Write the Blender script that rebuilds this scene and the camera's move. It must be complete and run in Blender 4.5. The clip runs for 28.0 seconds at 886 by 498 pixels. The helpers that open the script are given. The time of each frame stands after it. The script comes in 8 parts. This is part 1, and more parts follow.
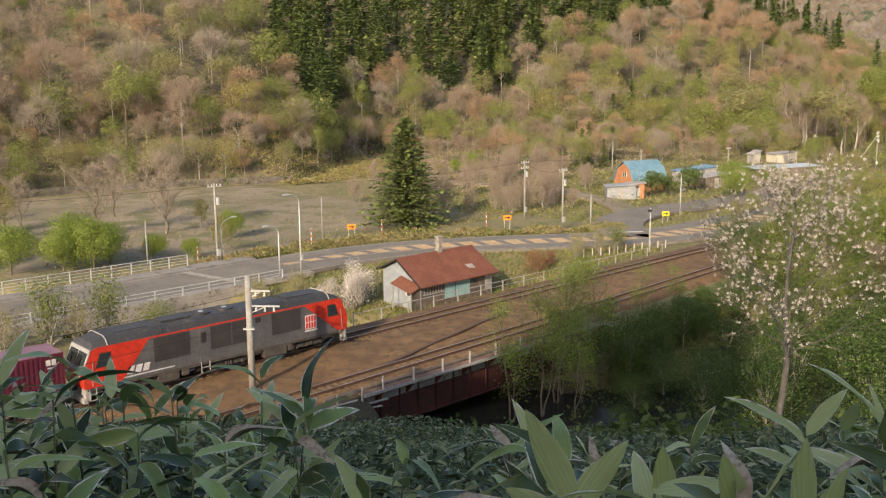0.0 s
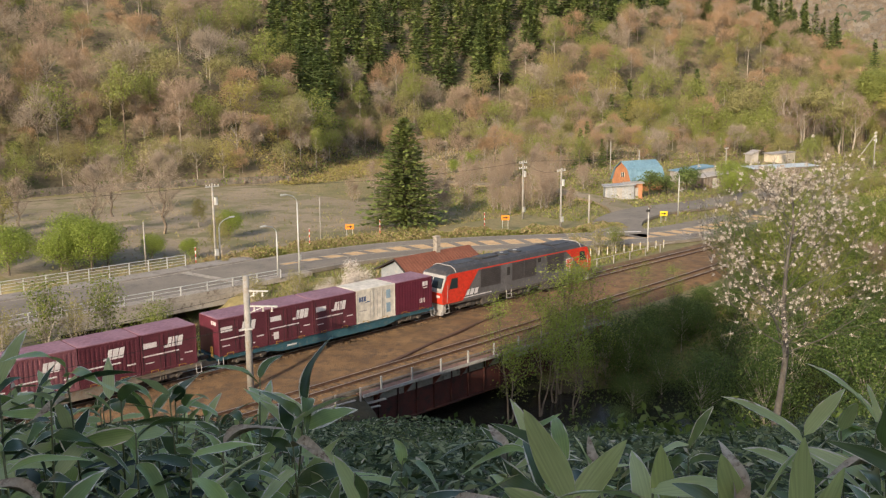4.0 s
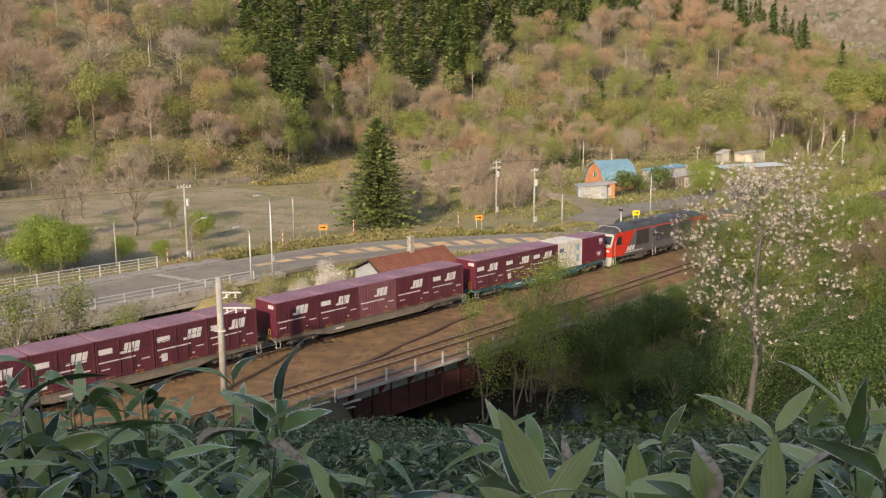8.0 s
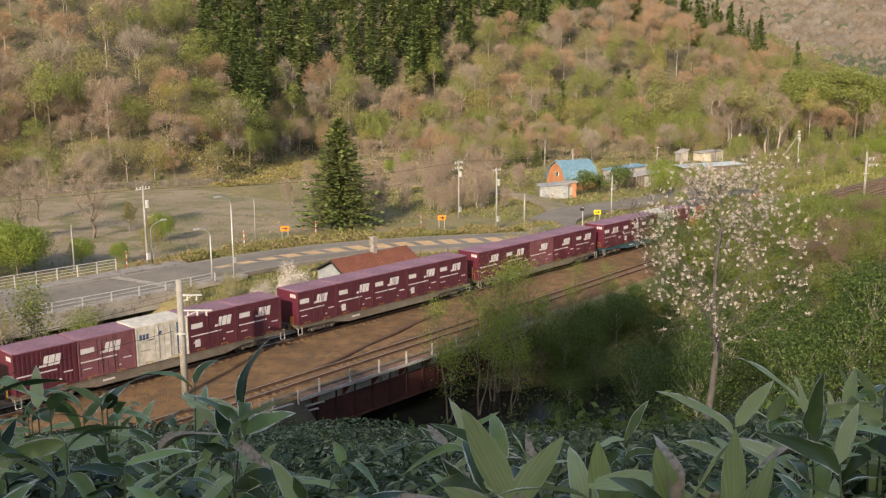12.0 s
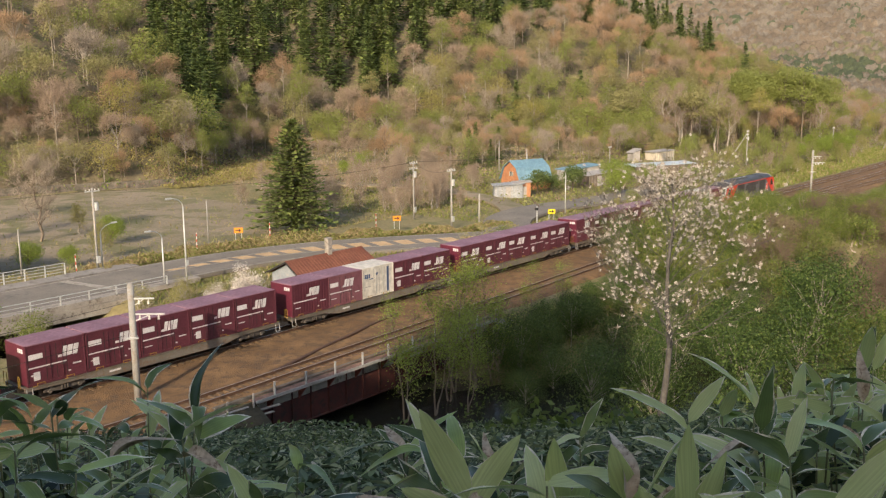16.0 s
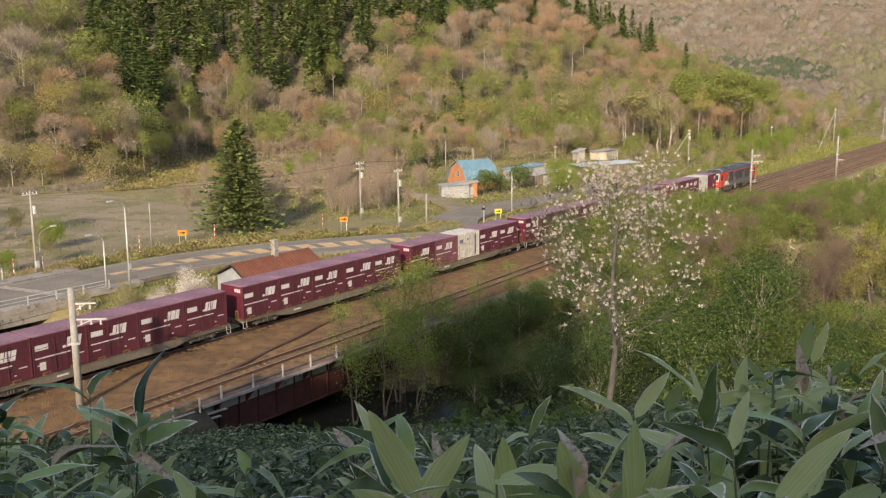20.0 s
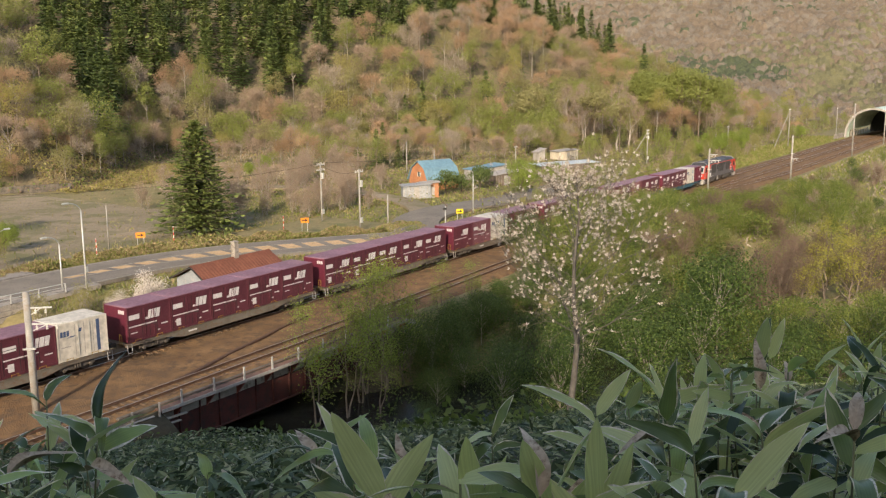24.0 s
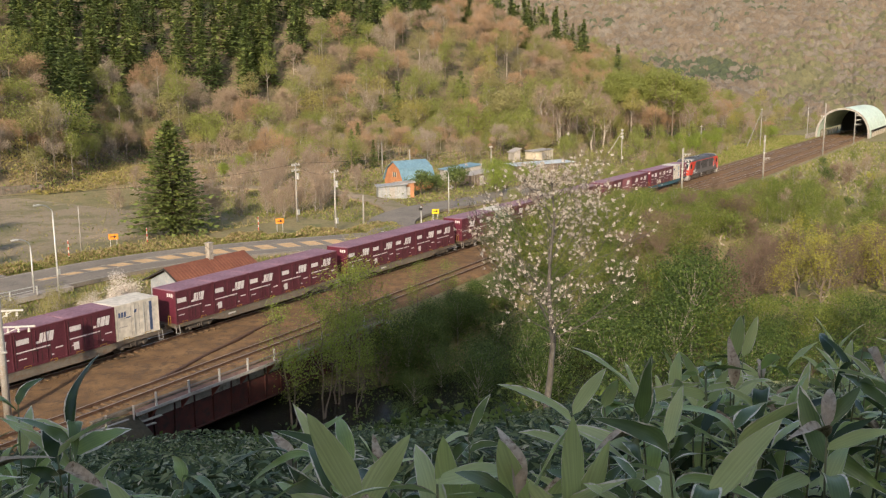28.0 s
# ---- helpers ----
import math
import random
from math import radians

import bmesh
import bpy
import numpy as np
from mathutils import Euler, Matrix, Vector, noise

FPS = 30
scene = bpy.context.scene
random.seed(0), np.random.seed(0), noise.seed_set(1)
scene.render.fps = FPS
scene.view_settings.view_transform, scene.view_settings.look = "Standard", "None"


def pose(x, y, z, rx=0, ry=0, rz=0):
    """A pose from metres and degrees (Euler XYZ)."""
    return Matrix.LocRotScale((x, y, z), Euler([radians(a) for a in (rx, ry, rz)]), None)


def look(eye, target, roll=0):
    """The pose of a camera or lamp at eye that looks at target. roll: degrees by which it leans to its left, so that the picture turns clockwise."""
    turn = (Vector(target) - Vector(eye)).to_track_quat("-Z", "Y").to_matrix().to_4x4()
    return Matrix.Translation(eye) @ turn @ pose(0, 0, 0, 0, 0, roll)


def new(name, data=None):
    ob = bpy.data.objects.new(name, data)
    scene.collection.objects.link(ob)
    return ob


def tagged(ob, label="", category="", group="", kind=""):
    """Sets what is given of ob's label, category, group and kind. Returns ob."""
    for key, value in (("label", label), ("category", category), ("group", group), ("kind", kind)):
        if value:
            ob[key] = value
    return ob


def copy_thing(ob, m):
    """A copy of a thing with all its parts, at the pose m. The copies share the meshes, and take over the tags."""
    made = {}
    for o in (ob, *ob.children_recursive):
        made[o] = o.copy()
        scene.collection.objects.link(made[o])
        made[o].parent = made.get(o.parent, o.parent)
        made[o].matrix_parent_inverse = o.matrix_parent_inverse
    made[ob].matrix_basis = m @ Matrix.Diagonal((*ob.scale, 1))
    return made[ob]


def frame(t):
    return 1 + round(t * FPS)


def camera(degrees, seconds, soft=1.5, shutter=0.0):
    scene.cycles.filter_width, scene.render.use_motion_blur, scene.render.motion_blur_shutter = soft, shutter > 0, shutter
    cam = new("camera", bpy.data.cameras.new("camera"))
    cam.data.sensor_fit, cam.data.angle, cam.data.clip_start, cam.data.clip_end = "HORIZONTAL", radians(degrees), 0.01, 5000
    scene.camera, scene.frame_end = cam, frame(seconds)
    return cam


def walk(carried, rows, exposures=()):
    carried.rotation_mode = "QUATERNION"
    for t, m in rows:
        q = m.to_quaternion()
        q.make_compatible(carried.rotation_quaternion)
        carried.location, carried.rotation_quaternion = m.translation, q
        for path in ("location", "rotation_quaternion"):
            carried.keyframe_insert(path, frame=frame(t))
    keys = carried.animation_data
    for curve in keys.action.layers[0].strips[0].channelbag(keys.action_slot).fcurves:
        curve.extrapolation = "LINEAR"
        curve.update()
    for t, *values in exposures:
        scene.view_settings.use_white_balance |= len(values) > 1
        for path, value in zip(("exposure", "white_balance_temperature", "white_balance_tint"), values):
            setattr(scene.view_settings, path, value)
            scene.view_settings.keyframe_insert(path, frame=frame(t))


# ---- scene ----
cam = camera(51.82, 28.0, soft=1.25)

# ------------------------------------------------------------ camera path
EYE = Vector((0.0, -52.54, 18.59))
PITCH, ROLL = radians(-10.46), -0.387
YAW = [(0, 46.56), (1, 46.56), (2, 46.55), (3, 46.53), (3.5, 46.51), (4.5, 46.33), (5.5, 46.04), (6, 45.89), (6.5, 45.68), (7, 45.41), (7.5, 45.11), (8, 44.78),
       (8.5, 44.48), (9, 44.22), (9.5, 43.96), (10, 43.65), (10.5, 43.29), (11, 43.00), (11.5, 42.71), (12, 42.41), (12.5, 42.09), (13.5, 41.41), (14.5, 40.70),
       (15, 40.36), (15.5, 39.98), (16, 39.56), (16.5, 39.05), (17, 38.65), (17.5, 38.24), (18, 37.82), (18.5, 37.42), (19, 37.00), (19.5, 36.58), (20, 36.21),
       (20.5, 35.86), (21, 35.53), (21.5, 35.23), (22.5, 34.66), (23.5, 34.08), (24, 33.77), (24.5, 33.45), (25, 33.18), (25.5, 32.96), (26, 32.77), (26.5, 32.60),
       (27, 32.38), (27.5, 32.26), (28, 32.23)]


def heading(deg):
    a = radians(deg)
    return Vector((math.cos(a) * math.cos(PITCH), math.sin(a) * math.cos(PITCH), math.sin(PITCH)))


walk(cam, [(t, look(EYE, EYE + heading(d), ROLL)) for t, d in YAW], [(0, 0.52, 6700, 10), (28, 0.52, 6700, 10)])

# ------------------------------------------------------------ world and sun
SUN_AZ, SUN_EL = radians(204), radians(25)
world = bpy.data.worlds.new("world")
scene.world = world
world.use_nodes = True
wn = world.node_tree.nodes
sky = wn.new("ShaderNodeTexSky")
sky.sky_type, sky.sun_disc, sky.sun_elevation = "NISHITA", False, SUN_EL
sky.sun_rotation = math.pi / 2 - SUN_AZ
sky.dust_density, sky.air_density = 2.5, 1.0
world.node_tree.links.new(sky.outputs[0], wn["Background"].inputs[0])
wn["Background"].inputs[1].default_value = 0.15
sun = new("sun", bpy.data.lights.new("sun", "SUN"))
sun.data.energy, sun.data.angle, sun.data.color = 3.5, radians(0.6), (1.0, 0.86, 0.66)
sun_dir = Vector((math.cos(SUN_AZ) * math.cos(SUN_EL), math.sin(SUN_AZ) * math.cos(SUN_EL), math.sin(SUN_EL)))
sun.matrix_world = look(sun_dir * 100, (0, 0, 0))

# ------------------------------------------------------------ materials


def links_of(mat):
    mat.use_nodes = True
    return mat.node_tree.nodes, mat.node_tree.links


def ramp(nodes, stops):
    r = nodes.new("ShaderNodeValToRGB")
    while len(r.color_ramp.elements) < len(stops):
        r.color_ramp.elements.new(0.5)
    for e, (p, c) in zip(r.color_ramp.elements, stops):
        e.position, e.color = p, (*c, 1)
    return r


def surface(name, c0, c1, scale=3.0, rough=0.7, metal=0.0, fine=25.0, bump=0.15, c2=None, stain=0.35, dist=0.03, world_space=True):
    """Two-scale surface: broad patches between c0 and c1, fine grain, relief, and optional stains of colour c2."""
    mat = bpy.data.materials.new(name)
    n, l = links_of(mat)
    b = n["Principled BSDF"]
    co = n.new("ShaderNodeNewGeometry").outputs["Position"] if world_space else n.new("ShaderNodeTexCoord").outputs["Object"]
    big, small = n.new("ShaderNodeTexNoise"), n.new("ShaderNodeTexNoise")
    big.inputs["Scale"].default_value, small.inputs["Scale"].default_value = scale, fine
    big.inputs["Detail"].default_value, small.inputs["Detail"].default_value = 6, 4
    l.new(co, big.inputs["Vector"])
    l.new(co, small.inputs["Vector"])
    r = ramp(n, [(0.3, c0), (0.7, c1)])
    l.new(big.outputs["Fac"], r.inputs[0])
    grain = n.new("ShaderNodeMix")
    grain.data_type, grain.blend_type = "RGBA", "MULTIPLY"
    g = ramp(n, [(0.25, (0.62, 0.62, 0.62)), (0.7, (1.25, 1.25, 1.25))])
    l.new(small.outputs["Fac"], g.inputs[0])
    grain.inputs[0].default_value = 0.7
    l.new(r.outputs[0], grain.inputs[6])
    l.new(g.outputs[0], grain.inputs[7])
    out = grain.outputs[2]
    if c2:
        st = n.new("ShaderNodeTexNoise")
        st.inputs["Scale"].default_value, st.inputs["Detail"].default_value, st.inputs["Roughness"].default_value = scale * 2.7, 8, 0.7
        l.new(co, st.inputs["Vector"])
        m = n.new("ShaderNodeMath")
        m.operation = "SUBTRACT"
        l.new(st.outputs["Fac"], m.inputs[0])
        m.inputs[1].default_value = 0.62 - stain * 0.3
        k = n.new("ShaderNodeMath")
        k.operation, k.use_clamp = "MULTIPLY", True
        k.inputs[1].default_value = 9
        l.new(m.outputs[0], k.inputs[0])
        mix = n.new("ShaderNodeMix")
        mix.data_type = "RGBA"
        l.new(k.outputs[0], mix.inputs[0])
        l.new(out, mix.inputs[6])
        mix.inputs[7].default_value = (*c2, 1)
        out = mix.outputs[2]
    l.new(out, b.inputs["Base Color"])
    b.inputs["Roughness"].default_value, b.inputs["Metallic"].default_value = rough, metal
    if bump:
        bp = n.new("ShaderNodeBump")
        bp.inputs["Strength"].default_value, bp.inputs["Distance"].default_value = bump, dist
        l.new(small.outputs["Fac"], bp.inputs["Height"])
        l.new(bp.outputs[0], b.inputs["Normal"])
    return mat


def foliage(name, stops, through_light=0.35, rough=0.6, patch=0.0, spread=0.6):
    """Leaves: each leaf takes its own colour; part of the light passes through."""
    mat = bpy.data.materials.new(name)
    n, l = links_of(mat)
    n.remove(n["Principled BSDF"])
    out = n["Material Output"]
    geo = n.new("ShaderNodeNewGeometry")
    mean = [sum(c[i] for _, c in stops) / len(stops) for i in range(3)]
    r = ramp(n, [(p, tuple(m + (v - m) * spread for v, m in zip(c, mean))) for p, c in stops])
    l.new(geo.outputs["Random Per Island"], r.inputs[0])
    col = r.outputs[0]
    if patch:
        nz = n.new("ShaderNodeTexNoise")
        nz.inputs["Scale"].default_value = patch
        l.new(geo.outputs["Position"], nz.inputs["Vector"])
        g = ramp(n, [(0.3, (0.6, 0.65, 0.6)), (0.7, (1.35, 1.3, 1.2))])
        l.new(nz.outputs["Fac"], g.inputs[0])
        mx = n.new("ShaderNodeMix")
        mx.data_type, mx.blend_type = "RGBA", "MULTIPLY"
        mx.inputs[0].default_value = 0.8
        l.new(col, mx.inputs[6])
        l.new(g.outputs[0], mx.inputs[7])
        col = mx.outputs[2]
    d, t, mix = n.new("ShaderNodeBsdfPrincipled"), n.new("ShaderNodeBsdfTranslucent"), n.new("ShaderNodeMixShader")
    d.inputs["Roughness"].default_value = rough
    d.inputs["Specular IOR Level"].default_value = 0.3
    l.new(col, d.inputs["Base Color"])
    l.new(col, t.inputs["Color"])
    mix.inputs[0].default_value = through_light
    l.new(d.outputs[0], mix.inputs[1])
    l.new(t.outputs[0], mix.inputs[2])
    l.new(mix.outputs[0], out.inputs["Surface"])
    return mat


M = {}
M["ground"] = surface("ground", (0.17, 0.15, 0.06), (0.26, 0.205, 0.10), 0.12, 0.95, fine=2.2, bump=0.5, c2=(0.135, 0.14, 0.045), dist=0.2)
M["forest_floor"] = surface("forest_floor", (0.13, 0.105, 0.06), (0.21, 0.165, 0.095), 0.08, 0.95, fine=1.3, bump=0.8, c2=(0.08, 0.085, 0.03), dist=0.4)
M["gravel_lot"] = surface("gravel_lot", (0.21, 0.17, 0.105), (0.32, 0.25, 0.175), 0.06, 0.95, fine=3.0, bump=0.3, c2=(0.165, 0.15, 0.07), stain=0.5, dist=0.1)
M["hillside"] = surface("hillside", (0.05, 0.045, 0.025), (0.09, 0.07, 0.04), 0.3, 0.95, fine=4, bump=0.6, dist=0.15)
M["ballast"] = surface("ballast", (0.15, 0.08, 0.034), (0.275, 0.158, 0.07), 0.5, 0.95, fine=11, bump=0.9, c2=(0.12, 0.072, 0.038), stain=0.45, dist=0.12)
M["sleeper"] = surface("sleeper", (0.085, 0.052, 0.03), (0.145, 0.092, 0.055), 2, 0.9, c2=(0.2, 0.125, 0.065), stain=0.45)
M["rail"] = surface("rail", (0.07, 0.036, 0.022), (0.13, 0.07, 0.042), 3, 0.65, 0.1)
M["rail_head"] = surface("rail_head", (0.42, 0.37, 0.33), (0.55, 0.5, 0.46), 3, 0.35, 0.7, bump=0)
M["asphalt"] = surface("asphalt", (0.17, 0.145, 0.118), (0.235, 0.202, 0.165), 0.25, 0.9, fine=6, c2=(0.13, 0.115, 0.10), stain=0.25)
M["sidewalk"] = surface("sidewalk", (0.24, 0.21, 0.19), (0.31, 0.28, 0.25), 0.4, 0.9, fine=8, c2=(0.16, 0.14, 0.12))
M["paint_orange"] = surface("paint_orange", (0.52, 0.33, 0.16), (0.62, 0.42, 0.23), 0.8, 0.8, fine=8, c2=(0.35, 0.26, 0.17), stain=0.3)
M["faint_line"] = surface("faint_line", (0.34, 0.30, 0.25), (0.46, 0.41, 0.35), 0.8, 0.85, c2=(0.22, 0.19, 0.155), stain=0.5)
M["paint_white"] = surface("paint_white", (0.62, 0.58, 0.52), (0.75, 0.72, 0.66), 1.2, 0.8, c2=(0.4, 0.36, 0.32), stain=0.2)
M["concrete"] = surface("concrete", (0.30, 0.26, 0.22), (0.44, 0.39, 0.33), 0.6, 0.9, c2=(0.18, 0.15, 0.12))
M["pole_concrete"] = surface("pole_concrete", (0.25, 0.235, 0.215), (0.38, 0.355, 0.325), 0.9, 0.85, c2=(0.3, 0.25, 0.2))
M["galvanised"] = surface("galvanised", (0.48, 0.47, 0.45), (0.62, 0.61, 0.58), 1.5, 0.5, 0.3)
# dark red girder paint, darkened further to hold the hillside's shadow
M["girder_shaded_red"] = surface("girder_shaded_red", (0.05, 0.013, 0.011), (0.09, 0.024, 0.018), 0.8, 0.8, c2=(0.035, 0.018, 0.015))
M["rust_red"] = surface("rust_red", (0.22, 0.05, 0.035), (0.3, 0.08, 0.05), 1.2, 0.8)
M["rusty_walk"] = surface("rusty_walk", (0.20, 0.10, 0.07), (0.30, 0.18, 0.13), 1.2, 0.85, c2=(0.14, 0.08, 0.06))
M["stone"] = surface("stone", (0.10, 0.085, 0.07), (0.19, 0.16, 0.13), 1.1, 0.9, fine=7, bump=0.6, c2=(0.06, 0.06, 0.035))
M["roof_rust"] = surface("roof_rust", (0.15, 0.052, 0.03), (0.215, 0.08, 0.045), 0.7, 0.75, fine=5, c2=(0.16, 0.05, 0.03))
M["whitewash"] = surface("whitewash", (0.22, 0.24, 0.26), (0.34, 0.36, 0.385), 0.9, 0.85, c2=(0.36, 0.35, 0.34), stain=0.3)
M["grey_board"] = surface("grey_board", (0.25, 0.26, 0.27), (0.37, 0.38, 0.39), 1.2, 0.8, fine=9, c2=(0.2, 0.17, 0.14), stain=0.3)
M["old_wood"] = surface("old_wood", (0.10, 0.075, 0.055), (0.20, 0.155, 0.12), 1.6, 0.85, fine=14, c2=(0.07, 0.05, 0.04))
M["grey_wood"] = surface("grey_wood", (0.30, 0.27, 0.24), (0.42, 0.39, 0.36), 1.2, 0.85, fine=10)
M["aqua_panel"] = surface("aqua_panel", (0.22, 0.36, 0.35), (0.32, 0.46, 0.45), 1.5, 0.6)
M["dark"] = surface("dark", (0.02, 0.018, 0.017), (0.04, 0.035, 0.03), 2, 0.7)
M["black_steel"] = surface("black_steel", (0.035, 0.032, 0.03), (0.075, 0.065, 0.058), 2, 0.7, c2=(0.12, 0.085, 0.06), stain=0.2, world_space=False)
M["water"] = surface("water", (0.02, 0.022, 0.018), (0.04, 0.038, 0.03), 0.5, 0.08, fine=2.5, bump=0.4, dist=0.05)
M["maroon"] = surface("maroon", (0.085, 0.020, 0.031), (0.12, 0.029, 0.042), 0.9, 0.5, fine=9, bump=0.05, c2=(0.085, 0.02, 0.025), stain=0.15, world_space=False)
M["maroon_faded"] = surface("maroon_faded", (0.17, 0.06, 0.075), (0.215, 0.085, 0.10), 0.9, 0.55, fine=9, bump=0.05, c2=(0.13, 0.04, 0.05), stain=0.2, world_space=False)
M["crimson"] = surface("crimson", (0.10, 0.016, 0.032), (0.135, 0.023, 0.042), 0.9, 0.45, fine=9, bump=0.05, world_space=False)
# maroon lightened towards pink: the sky's reflection is put into the roof colour
M["container_roof_sheen"] = surface("container_roof_sheen", (0.225, 0.115, 0.15), (0.30, 0.165, 0.20), 0.5, 0.6, fine=5, bump=0.08, c2=(0.2, 0.09, 0.11), stain=0.25, world_space=False)
M["container_white"] = surface("container_white", (0.55, 0.50, 0.42), (0.66, 0.61, 0.53), 0.8, 0.6, fine=3, bump=0.03, world_space=False)
M["white_mark"] = surface("white_mark", (0.58, 0.54, 0.53), (0.72, 0.69, 0.68), 2, 0.6, c2=(0.4, 0.3, 0.3), stain=0.1, bump=0, world_space=False)
M["blue_mark"] = surface("blue_mark", (0.045, 0.075, 0.16), (0.07, 0.105, 0.2), 2, 0.6, bump=0, world_space=False)
M["steel_blue_mark"] = surface("steel_blue_mark", (0.22, 0.32, 0.4), (0.28, 0.38, 0.46), 2, 0.6, bump=0, world_space=False)
M["wagon_grey"] = surface("wagon_grey", (0.13, 0.108, 0.085), (0.21, 0.18, 0.145), 0.9, 0.75, c2=(0.17, 0.11, 0.07), stain=0.35, world_space=False)
M["wagon_blue"] = surface("wagon_blue", (0.02, 0.075, 0.105), (0.04, 0.115, 0.145), 0.9, 0.65, c2=(0.10, 0.13, 0.13), stain=0.3, world_space=False)
M["yellow_handle"] = surface("yellow_handle", (0.30, 0.18, 0.03), (0.40, 0.25, 0.05), 2, 0.6, bump=0, world_space=False)
M["loco_grey"] = surface("loco_grey", (0.10, 0.095, 0.097), (0.135, 0.127, 0.13), 0.8, 0.5, fine=6, bump=0.03, c2=(0.11, 0.10, 0.10), stain=0.2, world_space=False)
M["loco_red"] = surface("loco_red", (0.56, 0.035, 0.018), (0.66, 0.052, 0.025), 0.8, 0.42, fine=6, bump=0.03, world_space=False)
M["loco_black"] = surface("loco_black", (0.042, 0.036, 0.036), (0.075, 0.066, 0.064), 0.8, 0.55, fine=20, bump=0.25, world_space=False)
M["loco_roof"] = surface("loco_roof", (0.036, 0.034, 0.034), (0.062, 0.058, 0.057), 0.6, 0.5, fine=5, c2=(0.13, 0.11, 0.1), stain=0.2, world_space=False)
M["loco_pale"] = surface("loco_pale", (0.36, 0.34, 0.32), (0.47, 0.44, 0.42), 1, 0.5, world_space=False)
M["underframe"] = surface("underframe", (0.065, 0.055, 0.046), (0.13, 0.11, 0.092), 1.5, 0.8, c2=(0.07, 0.055, 0.045), world_space=False)
M["sign_orange"] = surface("sign_orange", (0.80, 0.24, 0.02), (0.88, 0.3, 0.03), 2, 0.5, bump=0)
M["sign_yellow"] = surface("sign_yellow", (0.80, 0.56, 0.02), (0.88, 0.64, 0.03), 2, 0.5, bump=0)
M["roof_blue"] = surface("roof_blue", (0.13, 0.24, 0.31), (0.19, 0.31, 0.38), 0.6, 0.5, fine=3)
M["roof_pale"] = surface("roof_pale", (0.42, 0.48, 0.52), (0.58, 0.63, 0.66), 0.5, 0.5, fine=3)
M["wall_orange"] = surface("wall_orange", (0.36, 0.15, 0.07), (0.44, 0.20, 0.095), 0.9, 0.8, fine=4)
M["wall_cream"] = surface("wall_cream", (0.58, 0.5, 0.38), (0.7, 0.62, 0.5), 0.7, 0.8)
M["shelter"] = surface("shelter", (0.50, 0.62, 0.52), (0.64, 0.74, 0.64), 0.25, 0.55, fine=2, c2=(0.5, 0.48, 0.42), stain=0.25)
M["red_paint"] = surface("red_paint", (0.5, 0.05, 0.03), (0.58, 0.07, 0.04), 2, 0.5, bump=0)
M["bark"] = surface("bark", (0.13, 0.095, 0.07), (0.24, 0.19, 0.145), 1.5, 0.9, fine=12, bump=0.5)
M["bark_pale"] = surface("bark_pale", (0.32, 0.27, 0.22), (0.46, 0.40, 0.34), 1.2, 0.9, fine=9, bump=0.4, c2=(0.14, 0.11, 0.09))
M["bark_grey"] = surface("bark_grey", (0.075, 0.068, 0.06), (0.145, 0.13, 0.115), 2.5, 0.9, fine=14, bump=0.5, c2=(0.11, 0.09, 0.07))
M["bark_dark"] = surface("bark_dark", (0.06, 0.045, 0.035), (0.11, 0.08, 0.06), 1.5, 0.9, fine=12, bump=0.5)

glass = bpy.data.materials.new("glass")
gn, gl = links_of(glass)
gn["Principled BSDF"].inputs["Base Color"].default_value = (0.03, 0.04, 0.045, 1)
gn["Principled BSDF"].inputs["Roughness"].default_value = 0.06
M["glass"] = glass

# ------------------------------------------------------------ building helpers


